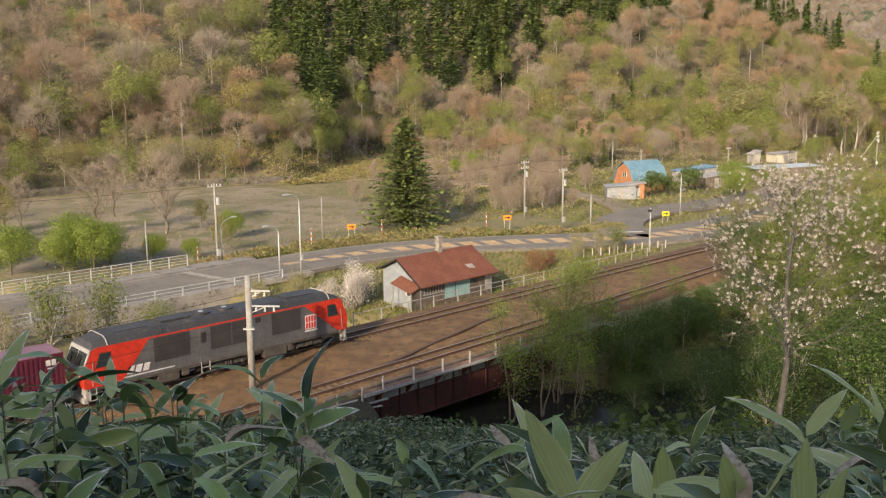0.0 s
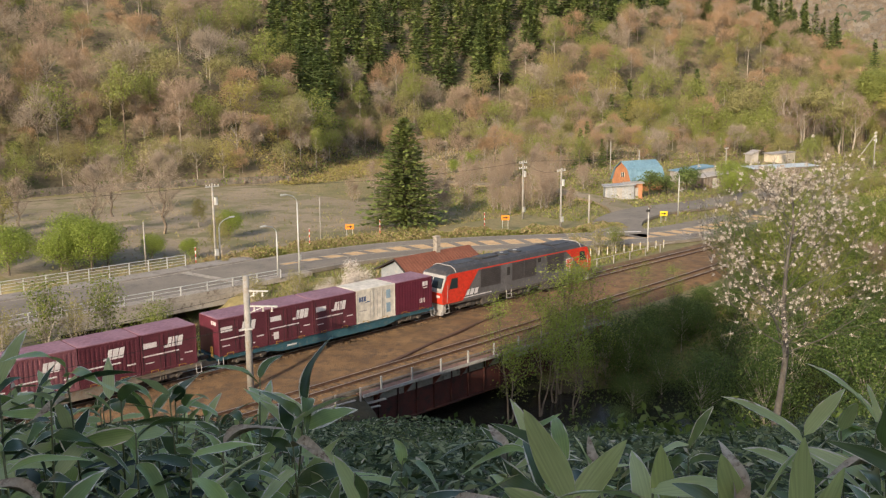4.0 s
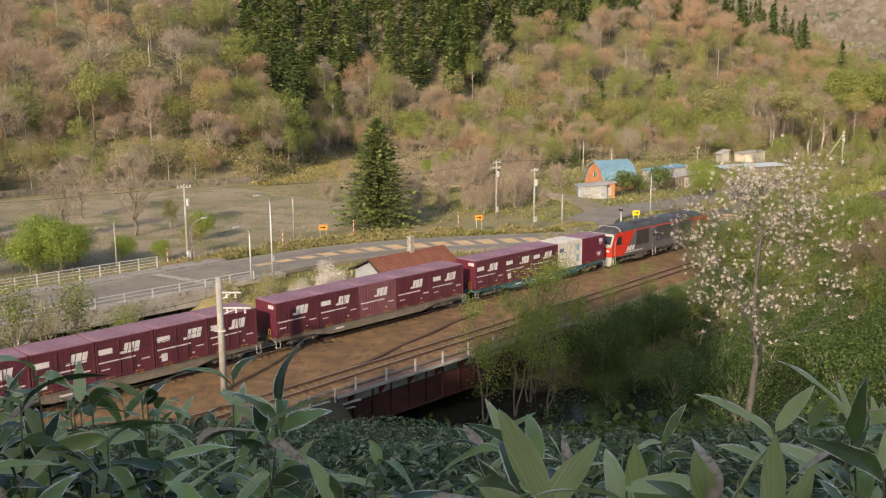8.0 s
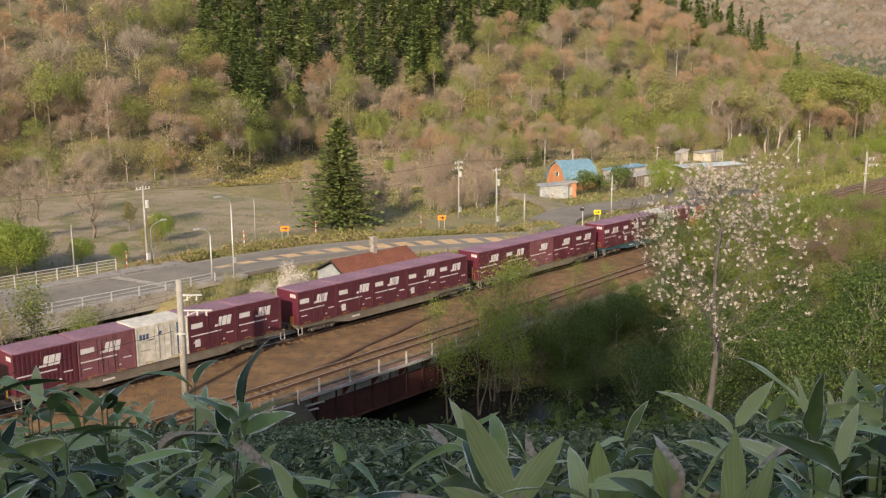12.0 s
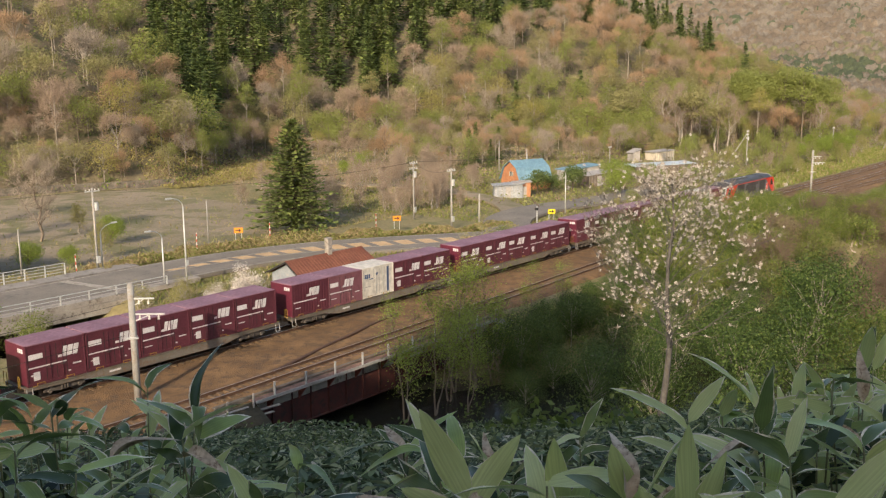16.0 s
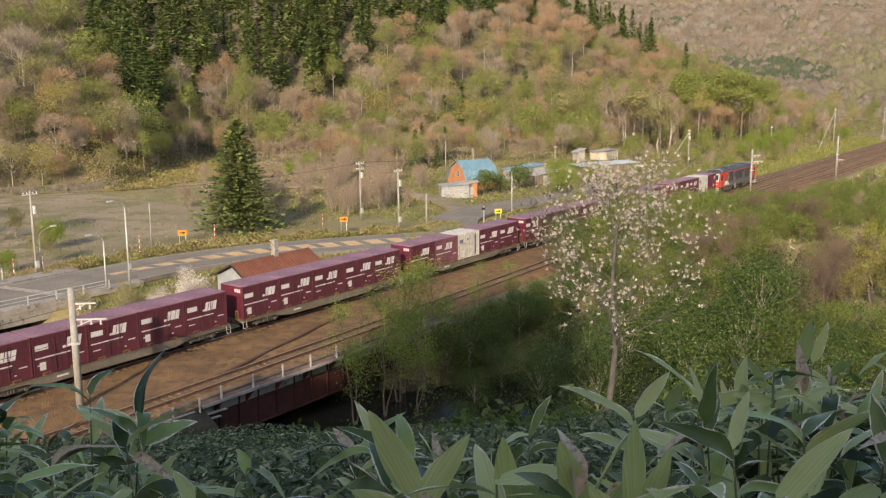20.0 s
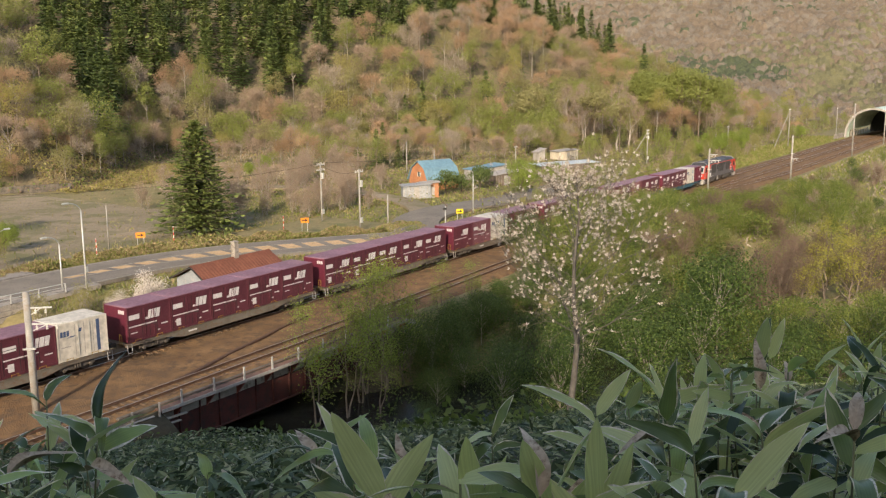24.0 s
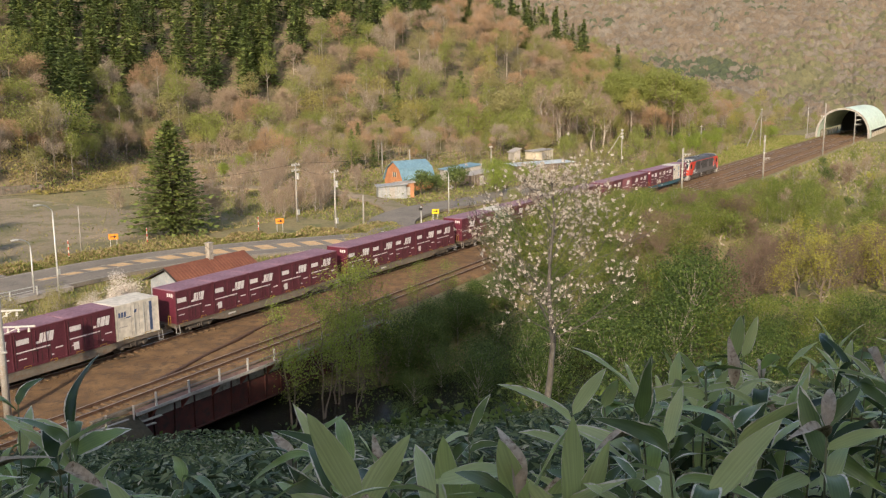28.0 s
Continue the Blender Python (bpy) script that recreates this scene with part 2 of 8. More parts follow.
class Geo:
    """Collects vertices and faces of one mesh."""

    def __init__(self):
        self.v, self.f, self.m, self.slot = [], [], [], 0

    def add(self, vs, fs):
        k = len(self.v)
        self.v += [tuple(p) for p in vs]
        self.f += [tuple(i + k for i in q) for q in fs]
        self.m += [self.slot] * len(fs)
        return self

    def box(self, x0, x1, y0, y1, z0, z1, c=0.0):
        """A box; c chamfers its edges."""
        if not c:
            vs = [(x, y, z) for x in (x0, x1) for y in (y0, y1) for z in (z0, z1)]
            return self.add(vs, [(0, 1, 3, 2), (4, 6, 7, 5), (0, 4, 5, 1), (2, 3, 7, 6), (0, 2, 6, 4), (1, 5, 7, 3)])
        vs, ids = [], {}
        for i, x in enumerate((x0, x1)):
            for j, y in enumerate((y0, y1)):
                for k, z in enumerate((z0, z1)):
                    sx, sy, sz = c * (1 - 2 * i), c * (1 - 2 * j), c * (1 - 2 * k)
                    for a, p in enumerate(((x, y + sy, z + sz), (x + sx, y, z + sz), (x + sx, y + sy, z))):
                        ids[i, j, k, a] = len(vs)
                        vs.append(p)
        fs = []
        for s in (0, 1):
            fs.append([ids[s, j, k, 0] for j, k in ((0, 0), (0, 1), (1, 1), (1, 0))][::1 if s == 0 else -1])
            fs.append([ids[j, s, k, 1] for j, k in ((0, 0), (1, 0), (1, 1), (0, 1))][::1 if s == 0 else -1])
            fs.append([ids[j, k, s, 2] for j, k in ((0, 0), (0, 1), (1, 1), (1, 0))][::1 if s == 0 else -1])
        for p in (0, 1):
            for r in (0, 1):
                fs.append([ids[p, r, 0, 0], ids[p, r, 1, 0], ids[p, r, 1, 1], ids[p, r, 0, 1]])
                fs.append([ids[p, 0, r, 0], ids[p, 1, r, 0], ids[p, 1, r, 2], ids[p, 0, r, 2]])
                fs.append([ids[0, p, r, 1], ids[1, p, r, 1], ids[1, p, r, 2], ids[0, p, r, 2]])
                for k in (0, 1):
                    fs.append([ids[p, r, k, 0], ids[p, r, k, 1], ids[p, r, k, 2]])
        return self.add(vs, fs)

    def rod(self, a, b, r0, r1=None, n=8, cap=True):
        a, b = Vector(a), Vector(b)
        r1 = r0 if r1 is None else r1
        d = (b - a).normalized()
        u = d.orthogonal().normalized()
        w = d.cross(u)
        vs = []
        for p, r in ((a, r0), (b, r1)):
            for i in range(n):
                t = 2 * math.pi * i / n
                vs.append(p + (u * math.cos(t) + w * math.sin(t)) * r)
        fs = [(i, (i + 1) % n, n + (i + 1) % n, n + i) for i in range(n)]
        if cap:
            fs += [tuple(range(n))[::-1], tuple(range(n, 2 * n))]
        return self.add(vs, fs)

    def path(self, pts, r, n=6):
        for a, b in zip(pts, pts[1:]):
            self.rod(a, b, r, r, n)
        return self

    def prism(self, poly, axis, lo, hi):
        """A polygon in the plane across the axis, drawn out from lo to hi. axis 'x': (y, z); 'y': (x, z); 'z': (x, y)."""
        k = len(poly)
        put = {"x": lambda p, s: (s, p[0], p[1]), "y": lambda p, s: (p[0], s, p[1]), "z": lambda p, s: (p[0], p[1], s)}[axis]
        vs = [put(p, lo) for p in poly] + [put(p, hi) for p in poly]
        return self.add(vs, [tuple(range(k))[::-1], tuple(range(k, 2 * k))] + [(i, (i + 1) % k, k + (i + 1) % k, k + i) for i in range(k)])

    def strip(self, left, right, thick):
        """A slab between two edge lines, with thickness downwards."""
        k = len(left)
        vs = list(left) + list(right) + [(x, y, z - thick) for x, y, z in left] + [(x, y, z - thick) for x, y, z in right]
        fs = []
        for i in range(k - 1):
            fs += [(i, k + i, k + i + 1, i + 1), (2 * k + i, 2 * k + i + 1, 3 * k + i + 1, 3 * k + i),
                   (i, i + 1, 2 * k + i + 1, 2 * k + i), (k + i, 3 * k + i, 3 * k + i + 1, k + i + 1)]
        fs += [(0, 2 * k, 3 * k, k), (k - 1, 2 * k - 1, 4 * k - 1, 3 * k - 1)]
        return self.add(vs, fs)

    def mesh(self, name, mats, smooth=False):
        me = bpy.data.meshes.new(name)
        me.from_pydata(self.v, [], self.f)
        for m in mats if isinstance(mats, (list, tuple)) else [mats]:
            me.materials.append(m)
        if any(self.m):
            me.polygons.foreach_set("material_index", self.m)
        bm = bmesh.new()
        bm.from_mesh(me)
        bmesh.ops.recalc_face_normals(bm, faces=bm.faces)
        bm.to_mesh(me)
        bm.free()
        if smooth:
            me.polygons.foreach_set("use_smooth", [True] * len(me.polygons))
        return me


def part(name, geo, mat, parent, label="", smooth=False, at=None):
    ob = new(name, geo.mesh(name, mat, smooth))
    ob.parent = parent
    if at is not None:
        ob.matrix_basis = at
    if label:
        tagged(ob, label)
    return ob


def thing(name, m, label, category, group="", kind=""):
    ob = new(name)
    ob.matrix_basis = m
    ob.empty_display_size = 0.3
    return tagged(ob, label, category, group, kind)


def solid(name, geo, mat, label, category, group="", kind="", smooth=False, m=None):
    ob = new(name, geo.mesh(name, mat, smooth))
    if m is not None:
        ob.matrix_basis = m
    return tagged(ob, label, category, group, kind)


def np_mesh(name, v, f, mats, mi=None, smooth=False):
    """A mesh from arrays; f holds rows of equal length."""
    me = bpy.data.meshes.new(name)
    v, f = np.asarray(v, np.float32), np.asarray(f, np.int32)
    k = f.shape[1]
    me.vertices.add(len(v))
    me.vertices.foreach_set("co", v.ravel())
    me.loops.add(f.size)
    me.loops.foreach_set("vertex_index", f.ravel())
    me.polygons.add(len(f))
    me.polygons.foreach_set("loop_start", np.arange(0, f.size, k, dtype=np.int32))
    me.polygons.foreach_set("loop_total", np.full(len(f), k, np.int32))
    for m in mats:
        me.materials.append(m)
    if mi is not None:
        me.polygons.foreach_set("material_index", np.asarray(mi, np.int32))
    if smooth:
        me.polygons.foreach_set("use_smooth", np.ones(len(f), bool))
    me.update(calc_edges=True)
    return me


# ------------------------------------------------------------ terrain
STREAM = [(-30, 62), (5, 50), (22, 36), (33, 20), (41, 4), (44, -9), (49, -17), (62, -23), (85, -27), (120, -34), (170, -50), (400, -90)]
FOOT_X = [-400, 70, 103, 125, 165, 210, 250, 300, 350, 400, 700, 3000]
FOOT_Y = [112, 111, 97, 114, 142, 124, 98, 80, 78, 80, 70, 60]
CAP_X = [-400, 190, 235, 300, 350, 390, 430, 480, 600, 3000]
CAP_H = [190, 170, 135, 118, 108, 92, 56, 24, 9, 6]
HILL_N = (0.70, 0.714)


def ridge_noise(x, y, s, seed=0.0):
    return (np.sin(x / s + seed) + np.sin(y / s * 1.3 + 2 * seed + 1) + np.sin((x + y) / s * 0.71 + 3 * seed) + np.sin((x - 1.7 * y) / s * 0.53 + seed)) * 0.25


def smooth01(a):
    a = np.clip(a, 0, 1)
    return a * a * (3 - 2 * a)


def dist_to_line(x, y, pts):
    best = np.full(np.shape(x), 1e9)
    for (ax, ay), (bx, by) in zip(pts, pts[1:]):
        dx, dy = bx - ax, by - ay
        t = np.clip(((x - ax) * dx + (y - ay) * dy) / (dx * dx + dy * dy), 0, 1)
        best = np.minimum(best, np.hypot(x - ax - t * dx, y - ay - t * dy))
    return best


def height(x, y):
    """Ground height in metres above the rail tops."""
    x, y = np.asarray(x, float), np.asarray(y, float)
    z = -0.42 + 0.12 * ridge_noise(x, y, 9.0) * smooth01((np.abs(y + 4) - 9) / 6)
    # hollow round the old house, beside the embankment
    z = z - 1.0 * smooth01((y - 3.2) / 1.6) * smooth01((17 - y) / 5) * smooth01((x - 44) / 4) * smooth01((76 - x) / 10)
    # shallow fall to the gravel lot
    z = z - 0.5 * smooth01((y - 34) / 8) * smooth01((125 - x) / 20)
    # wooded hill beyond the lot
    s = y - np.interp(x, FOOT_X, FOOT_Y)
    cap = np.interp(x, CAP_X, CAP_H)
    rise = (0.58 + 0.12 * smooth01((x - 250) / 90)) * np.maximum(s, 0) + 3.5 * ridge_noise(x, y, 42.0, 1.0) * smooth01(s / 60)
    z = z + cap * (1 - np.exp(-np.maximum(rise, 0) / np.maximum(cap, 1))) * smooth01(s / 4 + 0.2) * (s > 0)
    # far mountains
    r = np.hypot(x, y + 52)
    z = z + smooth01((r - 560) / 620) * (118 + 32 * ridge_noise(x, y, 170.0, 2.0) + 8 * ridge_noise(x, y, 41.0))
    # stream bed
    d = dist_to_line(x, y, STREAM)
    z = z - 4.6 * smooth01((8.5 - d) / 5.0)
    # wide hollow between the stream and the slope
    z = z - 3.3 * smooth01((-10.9 - y) / 2.0) * smooth01((x - 13) / 5) * smooth01((76 - x) / 18) * smooth01((y + 48) / 10)
    # cut under the bridge span
    cut = 3.6 * smooth01((x - 33.6) / 1.3) * smooth01((59.5 - x) / 1.5) * smooth01((-7.2 - y) / 1.2)
    z = np.where(cut > 0, np.minimum(z, -0.42 - cut), z)
    z = np.maximum(z, -5.2)
    # hillside under the camera
    p = (x - EYE.x) * HILL_N[0] + (y - EYE.y) * HILL_N[1]
    h = np.where(p < 27, 17.15 - 0.372 * p, 7.11 - 0.85 * (p - 27))
    # unseen slope behind, eased towards the east to let in sky light
    h = np.where(p < -2.5, 17.15 + 0.955 + (-p - 2.5) * (0.85 - 0.55 * smooth01((x + 8) / 14)), h)
    # unseen rise and local crest behind the viewpoint, added to block the sun
    h = h + np.clip((-5 - x) * 0.42, 0, 11) * smooth01((-36 - y) / 8) * smooth01((y + 60) / 9)
    h = np.minimum(h, 29.0 + 1.5 * ridge_noise(x, y, 20.0) + 2.6 * np.exp(-((x + 23) / 15) ** 2 - ((y + 49) / 4.5) ** 2)) + 0.35 * ridge_noise(x, y, 3.1, 4.0) * smooth01((p - 4) / 6)
    h = np.minimum(h, -4.9 + 1.15 * (-13.2 - y))
    return np.maximum(z, h)


def spaced(*spans):
    out = []
    for a, b, s in spans:
        out += list(np.arange(a, b, s))
    return np.array(out + [spans[-1][1]])


xs = spaced((-900, -100, 40), (-100, -20, 4), (-20, 110, 1.4), (110, 340, 4), (340, 700, 12), (700, 3200, 60))
ys = spaced((-1600, -160, 60), (-160, -70, 4), (-70, 40, 1.3), (40, 160, 3), (160, 420, 8), (420, 3000, 60))
gx, gy = np.meshgrid(xs, ys, indexing="ij")
gz = height(gx, gy)
idx = np.arange(gx.size).reshape(gx.shape)
quads = np.stack([idx[:-1, :-1], idx[1:, :-1], idx[1:, 1:], idx[:-1, 1:]], -1).reshape(-1, 4)
cx, cy = gx.ravel()[quads].mean(1), gy.ravel()[quads].mean(1)
foot = cy - np.interp(cx, FOOT_X, FOOT_Y)
slot = np.zeros(len(quads), int)
wob = 2.5 * ridge_noise(cx, cy, 7.0)
slot[(foot > 0) | (np.hypot(cx, cy + 52) > 600)] = 1
slot[(cy > 41 + wob + 5 * ridge_noise(cx, cy, 15.0)) & (foot < -3 + wob) & (cx < 93 + wob) & (cx > 30)] = 2
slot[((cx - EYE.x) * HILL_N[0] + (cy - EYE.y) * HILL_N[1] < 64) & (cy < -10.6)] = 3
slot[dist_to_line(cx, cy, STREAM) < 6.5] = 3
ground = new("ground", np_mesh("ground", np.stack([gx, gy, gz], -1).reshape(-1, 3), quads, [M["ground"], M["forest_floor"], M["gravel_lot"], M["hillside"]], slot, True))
tagged(ground, "valley floor of rough grass, gravel lot and wooded slopes", "ground", kind="structure")


def on_ground(x, y):
    return float(height(x, y))


# stream water
gm = Geo()
wl, wr = [], []
for i, (a, b) in enumerate(zip(STREAM, STREAM[1:] + STREAM[-1:])):
    if i == len(STREAM) - 1:
        a, b = STREAM[-2], STREAM[-1]
    d = Vector((b[0] - a[0], b[1] - a[1])).normalized() * 5.6
    p = STREAM[i]
    wl.append((p[0] - d.y, p[1] + d.x, -4.35))
    wr.append((p[0] + d.y, p[1] - d.x, -4.35))
solid("water", gm.strip(wl, wr, 0.3), M["water"], "dark shallow stream in a deep gully", "water", kind="structure")

# ------------------------------------------------------------ railway
def near_y(x):
    """Centre line of the nearer track."""
    return float(np.interp(x, [-80, 30, 50, 70, 110, 150, 500], [-8.5, -8.25, -7.7, -6.85, -4.9, -4.2, -4.2]))


def ballast_edges(x):
    lo = near_y(x) - (1.55 if 18 < x < 62 else 1.9)
    if x > 120:
        lo = min(lo, -4.2 - 1.9 - 4.2 * min(1, (x - 120) / 60))
    return lo, 2.35


def bed(x0, x1, step):
    g = Geo()
    x = np.arange(x0, x1 + 0.01, step)
    prof = []
    for a in x:
        lo, hi = ballast_edges(a)
        prof.append([(a, lo - 0.7, -0.62), (a, lo, -0.2 + 0.03 * math.sin(a * 1.7)), (a, (lo + hi) / 2, -0.24 + 0.05 * math.sin(a * 0.9)), (a, hi, -0.2 + 0.03 * math.sin(a * 2.1)), (a, hi + 0.7, -0.62)])
    vs = [p for row in prof for p in row]
    fs = [(5 * i + k, 5 * i + 5 + k, 5 * i + 6 + k, 5 * i + 1 + k) for i in range(len(x) - 1) for k in range(4)]
    return g.add(vs, fs)


solid("ballast_bed", bed(-90, 330, 1.5), M["ballast"], "rust-brown crushed stone ballast under the tracks", "ballast", kind="structure", smooth=True)
bridge = thing("railway_bridge", pose(0, 0, 0), "dark red plate girder railway bridge with rusty walkway", "bridge", kind="structure")
part("deck", Geo().box(33.0, 58, -9.9, 3.1, -1.25, -0.66), M["concrete"], bridge)
part("kerb_timber", Geo().box(30.5, 58, -9.98, -9.72, -0.66, -0.12, 0.02), M["stone"], bridge, "dark weathered edge timber")
part("girder", Geo().box(33.95, 58, -9.86, -9.76, -2.95, -0.66).box(33.95, 58, -10.04, -9.64, -3.03, -2.95).box(33.95, 58, -10.0, -9.64, -0.7, -0.66), M["girder_shaded_red"], bridge, "dark red plate girder")
for i in range(15):
    part("stiffener", Geo().box(34.8 + i * 1.6, 34.86 + i * 1.6, -10.0, -9.86, -2.95, -0.7), M["girder_shaded_red"], bridge)
part("far_girder", Geo().box(35.6, 58, -7.2, -7.1, -2.6, -1.25), M["girder_shaded_red"], bridge)
for y in (-4.6, -1.2, 1.2):
    part("far_girder", Geo().box(35.6, 58, y - 0.05, y + 0.05, -2.6, -1.25), M["girder_shaded_red"], bridge)
part("abutment", Geo().prism([(-9.96, -5.5), (3.6, -5.5), (3.6, -1.25), (-9.96, -0.95)], "x", 31.6, 33.9), M["concrete"], bridge, "pale concrete abutment")
part("abutment", Geo().prism([(-10.7, -5.5), (3.6, -5.5), (3.6, -1.25), (-10.7, -0.85)], "x", 58.2, 60.6), M["concrete"], bridge)
part("retaining_wall", Geo().prism([(-11.2, -4.4), (-10.0, -4.4), (-10.0, -0.25), (-10.2, -0.25)], "x", 16, 31.6), M["stone"], bridge, "dark mossy stone retaining wall")
for r in range(6):
    for k in range(14):
        x = 16.6 + k * 1.02 + (0.5 if r % 2 else 0)
        z = -0.85 - r * 0.52
        y = -10.2 + (z + 0.25) * 0.24
        part("wall_stone", Geo().box(x, x + 0.94, y - 0.1, y + 0.02, z, z + 0.46, 0.04), M["stone"], bridge)
part("walkway", Geo().box(33, 58, -10.62, -9.98, -0.36, -0.29), M["rusty_walk"], bridge, "rusty walkway plates")
part("walkway_edge", Geo().box(33, 58, -10.68, -10.62, -0.44, -0.24), M["grey_wood"], bridge, "weathered grey edge plank")
for k, (x0, x1, ya, yb, z0, z1) in enumerate(((27.6, 34.9, -10.75, -10.5, -0.62, -0.95), (28.6, 34.2, -11.0, -10.8, -0.8, -1.15), (26.4, 32.6, -10.6, -10.45, -0.3, -0.5))):
    part("loose_plank", Geo().strip([(x0, ya, z0), (x1, ya + 0.1, z1)], [(x0, yb, z0), (x1, yb + 0.1, z1)], 0.06), M["grey_wood"], bridge, "weathered loose plank")
for x in (27.2, 29.0, 31.0, 32.9):
    part("edge_stake", Geo().box(x - 0.05, x + 0.05, -10.6, -10.5, -0.7, 0.25, 0.01), M["grey_wood"], bridge, "pale weathered stake")
# dark raised strip that stands in for a shadow line across the ballast
shadow_geo = Geo()
shadow_line = [(37.4, -7.2), (40.0, -6.6), (43.4, -5.6), (46.6, -4.95), (50.4, -3.95), (53.6, -3.3)]
shadow_geo.strip([(x - 0.03, y + 0.13, -0.1 + 0.02 * math.sin(x)) for x, y in shadow_line], [(x + 0.03, y - 0.13, -0.1 + 0.02 * math.sin(x)) for x, y in shadow_line], 0.18)
solid("cable_duct", shadow_geo, M["rail"], "dark raised strip standing in for a shadow line across the ballast", "cable duct")
for i in range(10):
    x = 34.5 + i * 2.55
    part("bracket", Geo().prism([(-9.87, -1.35), (-9.87, -0.4), (-10.6, -0.4), (-10.6, -0.5)], "x", x - 0.06, x + 0.06), M["rust_red"], bridge, "red bracket")
    part("railing_post", Geo().box(x - 0.055, x + 0.055, -10.67, -10.56, -0.3, 0.6, 0.01), M["galvanised"], bridge, "pale steel railing post")
for z in (0.12, 0.54):
    part("railing_bar", Geo().rod((33, -10.62, z), (58, -10.62, z), 0.02), M["rusty_walk"], bridge)


def track(name, y_of, x0, x1, label, near0=10, near1=75):
    t = thing(name, pose(0, 0, 0), label, "railway track", kind="structure")
    rest = Geo()
    sleeper = Geo().box(-0.11, 0.11, -1.05, 1.05, -0.07, 0.06, 0.015).mesh("sleeper", M["sleeper"])
    n = 0
    x = x0
    while x < x1:
        y = y_of(x)
        if near0 < x < near1 and n < 110:
            s = new("sleeper", sleeper)
            s.parent, s.matrix_basis, n = t, pose(x, y, -0.225), n + 1
        else:
            rest.box(x - 0.11, x + 0.11, y - 1.05, y + 1.05, -0.26, -0.13)
        x += 0.6
    tagged(part("far_sleepers", rest, M["sleeper"], t), kind="stuff")
    for side in (-0.57, 0.57):
        xs_ = [x0] + list(np.arange(x0 + 5, x1, 5.0)) + [x1]
        for nm, w, za, zb, mm in (("rail", 0.036, -0.13, -0.012, "rail"), ("rail_head", 0.033, -0.012, 0.0, "rail_head")):
            g = Geo()
            g.strip([(a, y_of(a) + side - w, zb) for a in xs_], [(a, y_of(a) + side + w, zb) for a in xs_], zb - za)
            if nm == "rail":
                g.strip([(a, y_of(a) + side - 0.07, -0.13) for a in xs_], [(a, y_of(a) + side + 0.07, -0.13) for a in xs_], 0.03)
            part(nm, g, M[mm], t)
    return t


track("track_1", lambda x: 0.0, -80, 420, "railway track with rusty rails and weathered sleepers", 26, 92)
track("track_2", near_y, -60, 420, "railway track beside the stream with rusty rails", 26, 92)
track("track_3", lambda x: float(np.interp(x, [130, 190, 500], [-4.6, -8.4, -8.4])), 132, 420, "rusty railway siding near the snow shelter", 0, 0)

# ------------------------------------------------------------ train
S_ROWS = [(0, 18.7), (1, 26.0), (2, 33.3), (3, 40.5), (4, 47.55), (5, 54.45), (6, 61.15), (7, 67.85), (8, 74.5), (9, 81.05), (10, 87.45), (11, 93.75), (12, 100.15), (13, 106.4),
          (14, 112.45), (15, 118.4), (16, 124.3), (17, 130.05), (18, 135.6), (19, 140.6), (20, 145.15), (21, 149.3), (22, 152.95), (23, 156.15), (24, 158.85), (25, 161.25),
          (26, 163.1), (27, 164.5), (28, 165.4)]
RIDERS, WHEELS = [], []


def wheelset(parent, x, z=0.43, r=0.43):
    g = Geo()
    g.rod((0, -0.75, 0), (0, 0.75, 0), 0.08)
    for s in (-1, 1):
        g.rod((0, s * 0.51, 0), (0, s * 0.60, 0), r, r, 18)
        g.rod((0, s * 0.49, 0), (0, s * 0.51, 0), r + 0.03, r + 0.03, 18)
    w = part("wheelset", g, M["black_steel"], parent, at=pose(x, 0, z))
    WHEELS.append((w, x, z))
    return w


def bogie(parent, x, base=1.9, wide=0.98):
    g = Geo()
    for s in (-1, 1):
        g.prism([(-base / 2 - 0.35, 0.42), (-base / 2 + 0.3, 0.40), (-0.35, 0.34), (0.35, 0.34), (base / 2 - 0.3, 0.40), (base / 2 + 0.35, 0.42), (base / 2 + 0.3, 0.62), (0.4, 0.74), (-0.4, 0.74), (-base / 2 - 0.3, 0.62)],
                "y", s * wide - 0.07, s * wide + 0.07)
        for a in (-base / 2, base / 2):
            g.rod((a, s * (wide + 0.06), 0.43), (a, s * (wide + 0.17), 0.43), 0.13, 0.11, 10)
        for a in (-0.18, 0, 0.18):
            g.rod((a, s * (wide + 0.12), 0.42), (a, s * (wide + 0.12), 0.68), 0.06)
    g.box(-0.25, 0.25, -wide, wide, 0.45, 0.72)
    b = part("bogie", g, M["underframe"], parent, at=pose(x, 0, 0))
    for a in (-base / 2, base / 2):
        wheelset(b, a)
    return b


